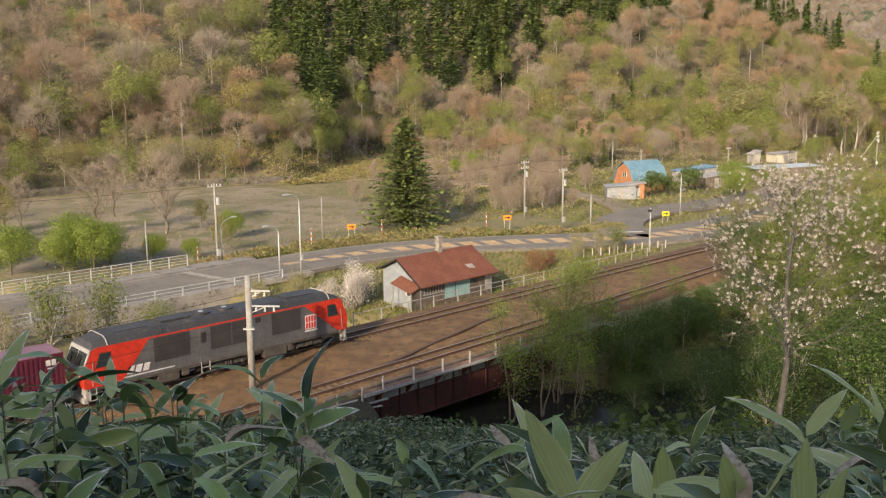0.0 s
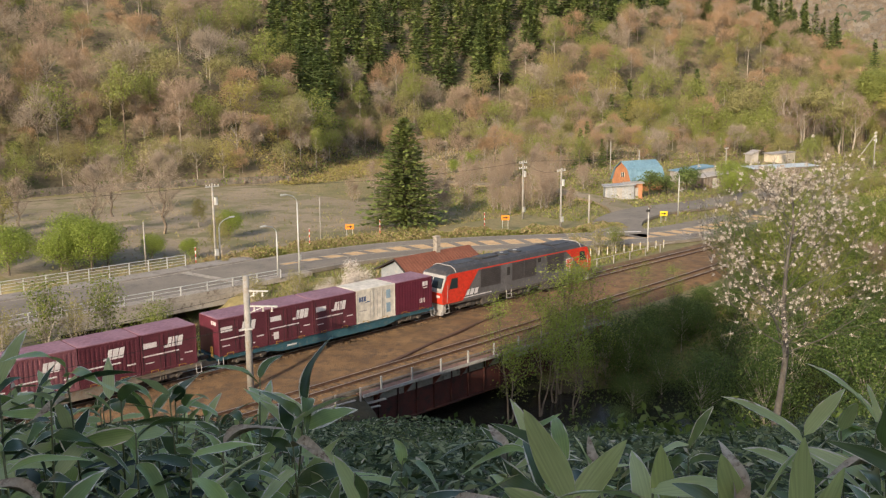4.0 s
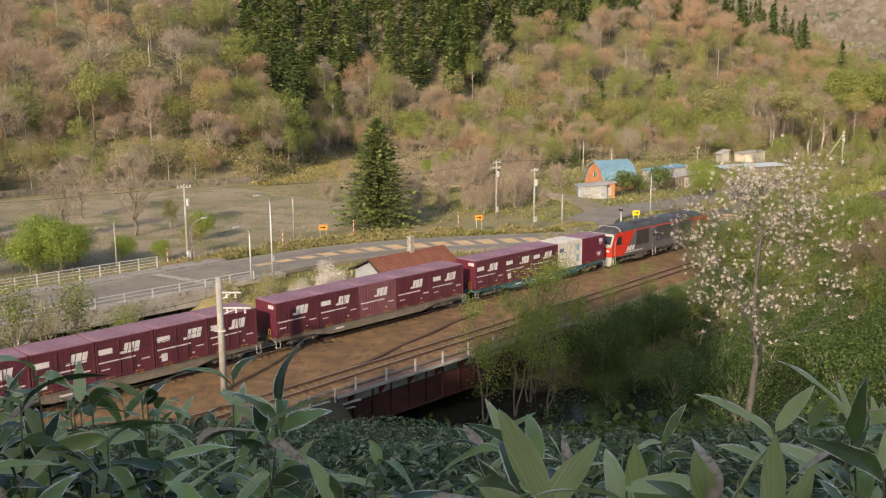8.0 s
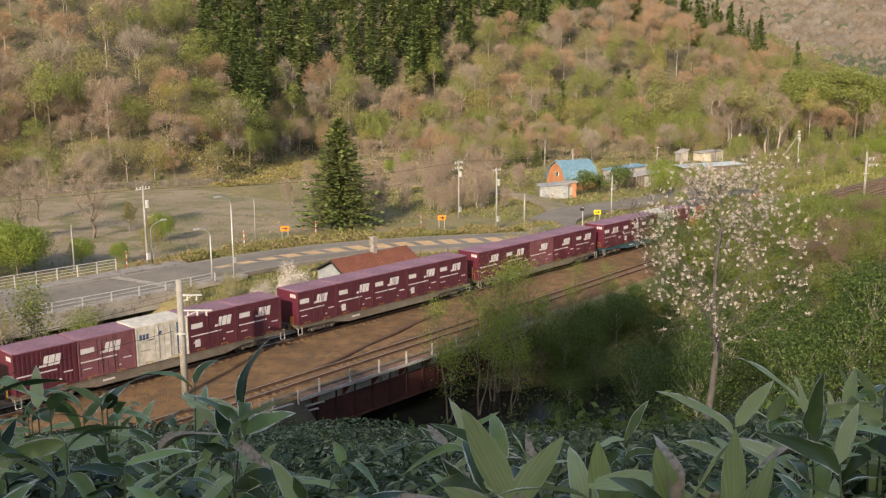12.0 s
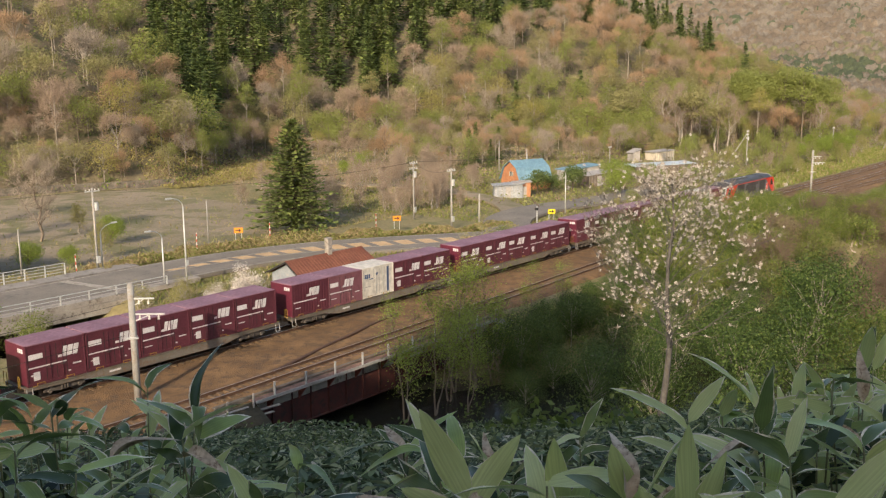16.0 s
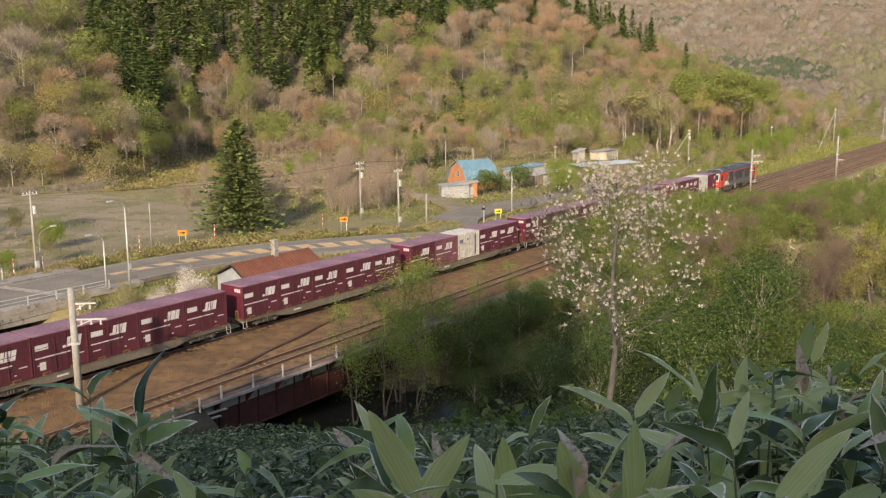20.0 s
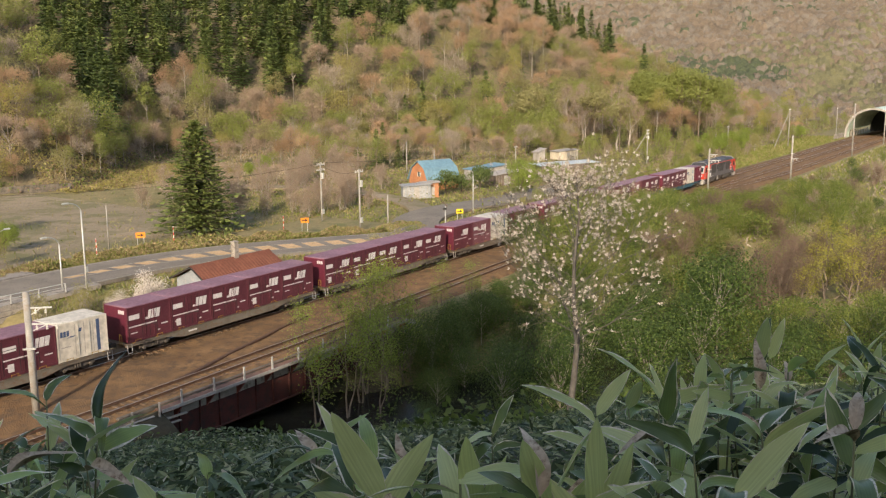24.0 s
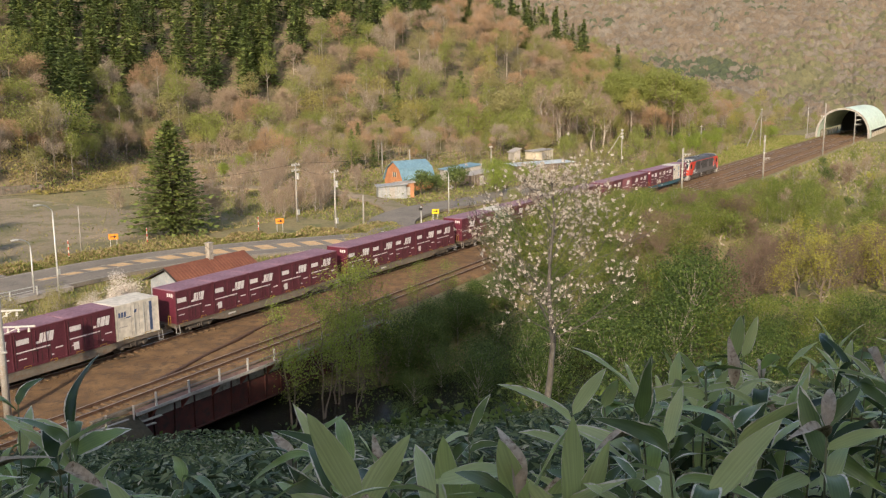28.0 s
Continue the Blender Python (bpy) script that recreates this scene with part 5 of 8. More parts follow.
def shed(x, y, rot, wide, deep, h0, h1, wall, roof, label, name="shed"):
    s = thing(name, pose(x, y, on_ground(x, y), 0, 0, rot), label, "shed")
    part("wall", Geo().prism([(0, 0), (wide, 0), (wide, h1), (0, h0)], "y", 0, deep), M[wall], s)
    part("roof_slope", Geo().prism([(-0.3, h0 - 0.02), (wide + 0.3, h1 + 0.02), (wide + 0.3, h1 + 0.12), (-0.3, h0 + 0.08)], "y", -0.3, deep + 0.3), M[roof], s, "sheet roof")
    part("door", Geo().box(wide * 0.4, wide * 0.4 + 0.9, -0.05, 0, 0, 1.8), M["grey_wood"], s)
    k = 0.2
    while k < wide - 0.2:
        part("batten", Geo().box(k, k + 0.05, -0.03, 0, 0, min(h0, h1)), M["grey_wood"], s)
        k += 0.55
    return s


shed(119.8, 35.4, -48, 4.6, 3.2, 2.0, 2.3, "grey_board", "grey_board", "small weathered grey board shed")
shed(122.7, 33.4, -48, 2.6, 2.8, 2.3, 2.5, "wall_orange", "grey_wood", "small orange shed beside the barn")
shed(147.0, 38.2, -25, 7, 4, 2.2, 3.0, "grey_wood", "roof_blue", "low shed with a blue sheet roof")
shed(143.5, 31.8, -30, 4.6, 4, 1.9, 2.5, "old_wood", "grey_wood", "low weathered shed with a patched grey roof")
shed(172.8, 37.6, -38, 13.5, 6, 1.0, 1.4, "old_wood", "roof_pale", "long low shed with a pale blue roof")
shed(197.0, 45.6, -30, 5.4, 4, 2.0, 2.4, "wall_cream", "grey_wood", "small cream house beyond the sheds", "house")
shed(192.6, 48.8, -30, 1.8, 2.5, 2.0, 2.9, "grey_wood", "grey_wood", "tiny grey hut with a steep roof", "house")


# ------------------------------------------------------------ snow shelter over the tracks
def shelter():
    s = thing("snow_shelter", pose(317, -4.2, -0.3), "pale green arched snow shelter over the tracks", "shelter", kind="structure")
    R, H = 8.0, 9.4
    def arc(r, h):
        return [(r * math.cos(a), h * math.sin(a) ** 0.85) for a in np.linspace(0, math.pi, 17)]
    outer, inner = arc(R, H), arc(R - 0.45, H - 0.45)
    for k in range(9):
        for i in range(16):
            poly = [outer[i], outer[i + 1], inner[i + 1], inner[i]]
            if i in (0, 15) and k > 0:
                continue
            part("arch_panel", Geo().prism(poly, "x", k * 5.0, k * 5.0 + 4.96), M["shelter"], s)
    for k in range(1, 9):
        for y in (-R + 0.2, R - 0.2):
            part("column", Geo().box(k * 5 - 0.2, k * 5 + 0.2, y - 0.2, y + 0.2, 0, 1.6), M["concrete"], s)
    part("portal_rim", Geo().add([(-0.25, y, z) for y, z in arc(R + 0.15, H + 0.15)] + [(-0.25, y, z) for y, z in inner] + [(0.0, y, z) for y, z in arc(R + 0.15, H + 0.15)] + [(0.0, y, z) for y, z in inner],
                                 [(i, i + 1, 18 + i, 17 + i) for i in range(16)] + [(34 + i, 51 + i, 52 + i, 35 + i) for i in range(16)] + [(i, 34 + i, 35 + i, i + 1) for i in range(16)] + [(17 + i, 18 + i, 52 + i, 51 + i) for i in range(16)]), M["pole_concrete"], s, "pale portal rim")
    # black sheet added across the tracks, stands in for the dark inside
    part("back_wall", Geo().prism(inner, "x", 44.4, 44.8), M["dark"], s)
    part("side_wall", Geo().box(-14, 0, 8.3, 8.6, 0, 1.6), M["concrete"], s)
    return s


shelter()

# ------------------------------------------------------------ vegetation: colours
LEAF = {
    "fresh": foliage("leaf_fresh", [(0.0, (0.16, 0.19, 0.035)), (0.5, (0.24, 0.27, 0.06)), (1.0, (0.35, 0.37, 0.10))]),
    "yellow": foliage("leaf_yellow", [(0.0, (0.25, 0.22, 0.05)), (0.5, (0.35, 0.30, 0.08)), (1.0, (0.45, 0.39, 0.12))]),
    "olive": foliage("leaf_olive", [(0.0, (0.22, 0.20, 0.07)), (0.5, (0.31, 0.28, 0.10)), (1.0, (0.40, 0.36, 0.15))]),
    "bush": foliage("leaf_bush", [(0.0, (0.065, 0.10, 0.017)), (0.5, (0.11, 0.16, 0.03)), (1.0, (0.18, 0.24, 0.055))], 0.4),
    "willow": foliage("leaf_willow", [(0.0, (0.15, 0.205, 0.03)), (0.5, (0.24, 0.30, 0.055)), (1.0, (0.36, 0.42, 0.10))], 0.4, spread=0.8),
    "bush_light": foliage("leaf_bush_light", [(0.0, (0.085, 0.125, 0.022)), (0.5, (0.165, 0.205, 0.042)), (1.0, (0.30, 0.325, 0.085))], 0.35, spread=0.85),
    # bush green darkened so that the colour holds the gully bushes' self-shadow
    "bush_shaded": foliage("leaf_bush_shaded", [(0.0, (0.03, 0.055, 0.011)), (0.5, (0.06, 0.10, 0.019)), (0.85, (0.11, 0.16, 0.034)), (1.0, (0.20, 0.24, 0.065))], 0.25, spread=0.9),
    "gold": foliage("leaf_gold", [(0.0, (0.26, 0.25, 0.04)), (0.5, (0.36, 0.33, 0.06)), (1.0, (0.46, 0.42, 0.10))], 0.35),
    "fir": foliage("needles_fir", [(0.0, (0.05, 0.075, 0.022)), (0.5, (0.10, 0.14, 0.04)), (1.0, (0.18, 0.225, 0.065))], 0.2, 0.7, spread=1.0),
    # lighter copy of the fir needles, with sunlight put into the colour
    "fir_sun": foliage("needles_fir_sunlit", [(0.0, (0.07, 0.095, 0.025)), (0.5, (0.135, 0.175, 0.045)), (1.0, (0.24, 0.275, 0.08))], 0.2, 0.7, spread=0.75),
    "twig_pink": foliage("twigs_pink", [(0.0, (0.22, 0.16, 0.115)), (0.5, (0.32, 0.24, 0.175)), (1.0, (0.43, 0.335, 0.255))], 0.15, 0.8),
    "twig_orange": foliage("twigs_orange", [(0.0, (0.27, 0.17, 0.095)), (0.5, (0.38, 0.25, 0.15)), (1.0, (0.48, 0.34, 0.22))], 0.15, 0.8),
    "twig_grey": foliage("twigs_grey", [(0.0, (0.24, 0.185, 0.14)), (0.5, (0.35, 0.28, 0.215)), (1.0, (0.47, 0.39, 0.31))], 0.15, 0.8),
    "twig_dark": foliage("twigs_dark", [(0.0, (0.11, 0.072, 0.052)), (0.5, (0.18, 0.125, 0.09)), (1.0, (0.27, 0.19, 0.14))], 0.1, 0.8),
    "straw": foliage("straw", [(0.0, (0.22, 0.165, 0.08)), (0.5, (0.30, 0.23, 0.115)), (1.0, (0.40, 0.31, 0.17))], 0.2, 0.8),
    "grass": foliage("grass", [(0.0, (0.11, 0.14, 0.025)), (0.5, (0.18, 0.21, 0.045)), (1.0, (0.27, 0.28, 0.075))], 0.3, 0.7),
    "petal": foliage("petals", [(0.0, (0.55, 0.46, 0.38)), (0.5, (0.74, 0.66, 0.58)), (1.0, (0.85, 0.80, 0.74))], 0.3, 0.7),
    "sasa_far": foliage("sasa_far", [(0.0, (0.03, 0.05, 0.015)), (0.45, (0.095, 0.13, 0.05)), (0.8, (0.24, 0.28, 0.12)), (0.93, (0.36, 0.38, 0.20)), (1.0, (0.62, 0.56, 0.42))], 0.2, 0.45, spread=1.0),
    "rust": foliage("leaf_rust", [(0.0, (0.20, 0.09, 0.045)), (0.5, (0.30, 0.15, 0.075)), (1.0, (0.40, 0.22, 0.12))], 0.3, 0.7),
    "hill_fresh": foliage("hill_leaf_fresh", [(0.0, (0.19, 0.215, 0.055)), (1.0, (0.29, 0.31, 0.09))]),
    "hill_yellow": foliage("hill_leaf_yellow", [(0.0, (0.27, 0.24, 0.07)), (1.0, (0.38, 0.33, 0.11))]),
    "hill_olive": foliage("hill_leaf_olive", [(0.0, (0.23, 0.21, 0.085)), (1.0, (0.33, 0.30, 0.13))]),
    "hill_pink": foliage("hill_twigs_pink", [(0.0, (0.27, 0.195, 0.14)), (1.0, (0.39, 0.295, 0.22))], 0.15, 0.8),
    "hill_orange": foliage("hill_twigs_orange", [(0.0, (0.30, 0.195, 0.115)), (1.0, (0.42, 0.285, 0.18))], 0.15, 0.8),
    "hill_grey": foliage("hill_twigs_grey", [(0.0, (0.27, 0.215, 0.165)), (1.0, (0.39, 0.325, 0.26))], 0.15, 0.8),
}


# ------------------------------------------------------------ vegetation: growing
def unit(a):
    return a / np.maximum(np.linalg.norm(a, axis=-1, keepdims=True), 1e-9)


def diamonds(rng, centres, size, aspect=0.55, up=0.0):
    """Leaf-shaped quads round the centres, each turned its own way."""
    n = len(centres)
    u = unit(rng.normal(size=(n, 3)) + np.array([0, 0, up]))
    w = unit(np.cross(u, rng.normal(size=(n, 3))))
    s = (size * (0.6 + 0.8 * rng.random((n, 1))))
    v = np.stack([centres - u * s, centres + w * s * aspect, centres + u * s, centres - w * s * aspect], 1).reshape(-1, 3)
    return v, np.arange(4 * n).reshape(-1, 4)


def shells(rng, centres, normals, size, aspect=0.6):
    """Leaf quads that face roughly along the given normals."""
    n = len(centres)
    u = unit(np.cross(unit(normals), rng.normal(size=(n, 3))))
    w = np.cross(unit(normals), u)
    s = (size * (0.6 + 0.8 * rng.random((n, 1))))
    v = np.stack([centres - u * s, centres + w * s * aspect, centres + u * s, centres - w * s * aspect], 1).reshape(-1, 3)
    return v, np.arange(4 * n).reshape(-1, 4)


def slivers(rng, starts, dirs, length, width):
    """Thin tapering twigs as narrow quads."""
    n = len(starts)
    L = length * (0.5 + rng.random((n, 1)))
    d = unit(dirs)
    w = unit(np.cross(d, rng.normal(size=(n, 3)))) * width
    e = starts + d * L
    v = np.stack([starts - w, starts + w, e + w * 0.3, e - w * 0.3], 1).reshape(-1, 3)
    return v, np.arange(4 * n).reshape(-1, 4)


def tubes(segs, sides):
    a, b = np.array([s[0] for s in segs]), np.array([s[1] for s in segs])
    ra, rb = np.array([s[2] for s in segs])[:, None], np.array([s[3] for s in segs])[:, None]
    d = unit(b - a)
    ref = np.where(np.abs(d[:, 2:3]) > 0.9, np.array([[1.0, 0, 0]]), np.array([[0, 0, 1.0]]))
    u = unit(np.cross(d, ref))
    w = np.cross(d, u)
    ring = []
    for p, r in ((a, ra), (b, rb)):
        for k in range(sides):
            t = 2 * math.pi * k / sides
            ring.append(p + (u * math.cos(t) + w * math.sin(t)) * r)
    v = np.stack(ring, 1).reshape(-1, 3)
    base = (np.arange(len(segs)) * 2 * sides)[:, None, None]
    f = np.array([[k, (k + 1) % sides, sides + (k + 1) % sides, sides + k] for k in range(sides)])[None] + base
    return v, f.reshape(-1, 4)


def grow(rng, H, r, limbs, start, spread, up, subs, stems=1, wob=0.04, lean=0.0, thin=0.5):
    """A branching frame: segments, and points along the outer twigs with their directions."""
    segs, tips, dirs = [], [], []
    for s in range(stems):
        tilt = rng.normal(size=2) * (0.16 if stems > 1 else 0.0) + (lean if stems == 1 else 0)
        hh = H * (1 if s == 0 else 0.65 + 0.35 * rng.random())
        base = np.array([*(rng.normal(size=2) * (0.25 if stems > 1 else 0)), -0.4])
        pts = [base]
        for k in range(1, 8):
            f = k / 7
            pts.append(base + np.array([tilt[0] * f * hh, tilt[1] * f * hh, f * hh + 0.4 * (1 - f) * 0]) + np.array([*(rng.normal(size=2) * wob * hh * 0.5), 0]))
        rad = [r * (1 - 0.86 * k / 7) for k in range(8)]
        for k in range(7):
            segs.append((pts[k], pts[k + 1], rad[k], rad[k + 1]))
        az0 = rng.random() * 6
        for i in range(limbs):
            h = start + (0.97 - start) * (i + rng.random()) / limbs
            j = min(6, int(h * 7))
            f = h * 7 - j
            p = pts[j] * (1 - f) + pts[j + 1] * f
            az = az0 + i * 2.4 + rng.normal() * 0.4
            rel = (h - start) / (1 - start)
            L = spread * hh * (0.55 + 0.6 * math.sin(math.pi * min(1, 0.25 + rel * 0.75)) - 0.45 * rel ** 2) * (0.75 + 0.5 * rng.random())
            d = unit(np.array([math.cos(az), math.sin(az), up + 0.5 * rel]))
            br = max(0.012, r * (1 - 0.85 * h) * thin)
            q = [p]
            for k in range(3):
                d = unit(d + np.array([0, 0, 0.14]) + rng.normal(size=3) * 0.14)
                q.append(q[-1] + d * L / 3)
                segs.append((q[-2], q[-1], br * (1 - 0.3 * k), br * (0.7 - 0.3 * k) + 0.004))
            tips += q[2:]
            dirs += [d, d]
            for m in range(subs):
                g = 0.3 + 0.7 * rng.random()
                kk = min(2, int(g * 3))
                o = q[kk] + (q[kk + 1] - q[kk]) * (g * 3 - kk)
                e = unit(d + rng.normal(size=3) * 0.75 + np.array([0, 0, 0.25]))
                l2 = L * (0.22 + 0.3 * rng.random())
                mid = o + e * l2 * 0.5
                e2 = unit(e + rng.normal(size=3) * 0.3)
                end = mid + e2 * l2 * 0.5
                segs += [(o, mid, br * 0.4, br * 0.28), (mid, end, br * 0.28, 0.005)]
                tips += [mid, end]
                dirs += [e, e2]
    return segs, np.array(tips), np.array(dirs)


def leafy(seed, H, r, limbs, start, spread, up, subs, leaves, size, puff, sides=4, keep=1.0, **kw):
    rng = np.random.default_rng(seed)
    segs, tips, dirs = grow(rng, H, r, limbs, start, spread, up, subs, **kw)
    i = rng.integers(0, len(tips), leaves)
    c = tips[i] + rng.normal(size=(leaves, 3)) * puff
    out = unit(tips[i] - np.array([0, 0, 0.55 * H])) + unit(c - tips[i]) * 0.6
    return tubes(segs[:int(len(segs) * keep)], sides), shells(rng, c, out + rng.normal(size=(leaves, 3)) * 0.7, size * 0.86, 0.58)


def bare(seed, H, r, limbs, start, spread, up, subs, twigs, length, width, sides=3, keep=1.0, **kw):
    rng = np.random.default_rng(seed)
    segs, tips, dirs = grow(rng, H, r, limbs, start, spread, up, subs, **kw)
    i = rng.integers(0, len(tips), twigs)
    return tubes(segs[:int(len(segs) * keep)], sides), slivers(rng, tips[i] + rng.normal(size=(twigs, 3)) * 0.12, dirs[i] + rng.normal(size=(twigs, 3)) * 0.55 + np.array([0, 0, 0.25]), length, width)


def conifer(seed, H, R, r, step, arms, bits, size, sides=5, droop=0.25, taper=0.72):
    rng = np.random.default_rng(seed)
    segs = [((0, 0, -0.4), (0, 0, H * 0.5), r, r * 0.55), ((0, 0, H * 0.5), (0, 0, H), r * 0.55, 0.015)]
    C, U = [], []
    z = 0.06 * H
    while z < H * 0.985:
        rel = 1 - z / H
        Lr = R * (rel ** taper) * (0.85 + 0.3 * rng.random())
        m = max(3, int(arms * (0.5 + 0.5 * rel)))
        a0 = rng.random() * 6
        for k in range(m):
            a = a0 + 2 * math.pi * k / m + rng.normal() * 0.25
            L = Lr * (0.65 + 0.5 * rng.random()) + 0.12
            d = np.array([math.cos(a), math.sin(a), 0.15 - droop * rel])
            tip = np.array([0, 0, z]) + d * L + np.array([0, 0, 0.1 * L])
            if L > 0.5:
                segs.append(((0, 0, z), tuple(tip), 0.03 * rel + 0.01, 0.006))
            nb = max(2, int(bits * L / R + 1.5))
            for q in range(nb):
                f = (q + 0.5 + rng.random() * 0.4) / nb
                p = np.array([0, 0, z]) * (1 - f) + tip * f
                side = np.array([-d[1], d[0], 0]) * rng.normal() * 0.22 * L * (1.1 - f)
                C.append(p + side + np.array([0, 0, -0.03 * L]))
                U.append(d + side * 1.2 / max(L, 0.3) + rng.normal(size=3) * 0.25)
        z += step * (0.75 + 0.5 * rel) * (0.8 + 0.4 * rng.random())
    C, U = np.array(C), unit(np.array(U))
    W = unit(np.cross(U, np.array([0, 0, 1.0]) + rng.normal(size=C.shape) * 0.35))
    s = size * (0.7 + 0.6 * rng.random((len(C), 1)))
    v = np.stack([C - U * s * 0.8, C + W * s * 0.5 - [0, 0, 0.25] * s, C + U * s, C - W * s * 0.5 - [0, 0, 0.25] * s], 1).reshape(-1, 3)
    return tubes(segs, sides), (v, np.arange(len(v)).reshape(-1, 4))


TREE_MESH = {}


def tree_mesh(key, pair, bark, leaf):
    TREE_MESH[key] = (np_mesh(key + "_trunk", *pair[0], [M[bark]]), np_mesh(key + "_crown", *pair[1], [LEAF[leaf]]))


def tree(key, x, y, label, s=1.0, rot=0.0, name="tree", category="tree", group="", z=None, crown="crown", sz=None, tilt=(0, 0)):
    t = thing(name, pose(x, y, on_ground(x, y) if z is None else z, tilt[0], tilt[1], rot), label, category, group)
    for nm, me in zip(("trunk", crown), TREE_MESH[key]):
        o = new(nm, me)
        o.parent = t
        o.scale = (s, s, s if sz is None else sz)
    return t


def woodland(name, protos, rows, label, mats):
    """Many trees joined: protos are (trunk pair, crown pair); rows are proto, x, y, z, turn, scale, bark slot, leaf slot."""
    V, F, S, k = [], [], [], 0
    rows = np.array(rows)
    for p, (trunk, crown) in enumerate(protos):
        r = rows[rows[:, 0] == p]
        for (v, f), col in ((trunk, 6), (crown, 7)):
            if not len(r):
                continue
            c, s = np.cos(r[:, 4])[:, None], np.sin(r[:, 4])[:, None]
            q = r[:, 5][:, None]
            X = (v[None, :, 0] * c - v[None, :, 1] * s) * q + r[:, 1][:, None]
            Y = (v[None, :, 0] * s + v[None, :, 1] * c) * q + r[:, 2][:, None]
            Z = v[None, :, 2] * q + r[:, 3][:, None]
            V.append(np.stack([X, Y, Z], -1).reshape(-1, 3))
            F.append((f[None] + (np.arange(len(r)) * len(v))[:, None, None] + k).reshape(-1, 4))
            S.append(np.repeat(r[:, col].astype(int), len(f)))
            k += len(r) * len(v)
    ob = new(name, np_mesh(name, np.concatenate(V), np.concatenate(F), mats, np.concatenate(S)))
    return tagged(ob, label, "woods", kind="stuff")


# ------------------------------------------------------------ hillside woods
wood_rng = np.random.default_rng(11)


def crowned(seed, H, W, base, lobes, n, size, bare_wood=False, flat=1.0, sides=3, width=0.036, stem=0.17):
    """A tree whose crown is a heap of rounded lobes, each on its own limb: leaf quads, or fine twigs where it is bare."""
    rng = np.random.default_rng(seed)
    cz, rz = (base + H) / 2, (H - base) / 2
    way = unit(rng.normal(size=(lobes, 3)) + [0, 0, 0.3])
    mid = way * [W / 2, W / 2, rz] * (0.5 + 0.22 * rng.random((lobes, 1))) + [0, 0, cz]
    rad = 0.24 * W * (0.75 + 0.5 * rng.random(lobes))
    segs = [((0, 0, -0.5), (0, 0, base), stem, stem * 0.75), ((0, 0, base), (0, 0, cz + 0.5 * rz), stem * 0.75, stem * 0.2)]
    for c in mid:
        z = min(c[2] - 0.2, base * 0.7 + 0.5 * (c[2] - base * 0.7))
        segs.append(((0, 0, z), tuple(c), stem * 0.38, stem * 0.12))
    i = rng.integers(0, lobes, n)
    out = unit(rng.normal(size=(n, 3)))
    heap = unit(mid[i] - [0, 0, cz - 0.4 * rz])
    if bare_wood:
        start = mid[i] + out * rad[i][:, None] * (0.15 + 0.45 * rng.random((n, 1))) * [1, 1, flat]
        crown = slivers(rng, start, out * 0.8 + 0.45 * heap + rng.normal(size=(n, 3)) * 0.45 + [0, 0, 0.3], 0.55 * rad.mean(), width)
    else:
        c = mid[i] + out * rad[i][:, None] * (0.72 + 0.36 * rng.random((n, 1))) * [1, 1, flat]
        crown = shells(rng, c, out + 0.5 * heap + rng.normal(size=(n, 3)) * 0.55, size, 0.6)
    return tubes(segs, sides), crown


far_leafy = [crowned(20 + i, (16, 14, 12, 17, 13)[i], (8.5, 9.5, 9.0, 7.6, 10.5)[i], (5.0, 3.4, 2.6, 7.0, 3.2)[i], (15, 17, 14, 13, 19)[i], 2300, 0.165, flat=(0.9, 0.7, 0.9, 0.6, 0.75)[i]) for i in range(5)]
far_bare = [crowned(40 + i, (15, 13, 14, 16, 12)[i], (9.0, 9.8, 9.4, 8.4, 10.4)[i], (4.4, 3.0, 3.6, 5.0, 2.6)[i], 16, 1600, 0.0, True, width=0.03) for i in range(5)]
far_fir = [conifer(60 + i, 18 + 1.6 * i, 4.0, 0.2, 0.74, 9, 5, 0.8, sides=3, droop=0.5, taper=1.0) for i in range(4)]
FIR_ZONE = [(173, 330), (170, 216), (158, 187), (138, 150), (118, 119), (128, 122), (164, 162), (186, 165), (204, 144), (222, 147), (236, 151), (254, 153), (280, 147), (306, 147), (334, 156), (362, 205), (362, 330)]


def inside(x, y, poly):
    hit = False
    for (ax, ay), (bx, by) in zip(poly, poly[1:] + poly[:1]):
        if (ay > y) != (by > y) and x < (bx - ax) * (y - ay) / (by - ay) + ax:
            hit = not hit
    return hit


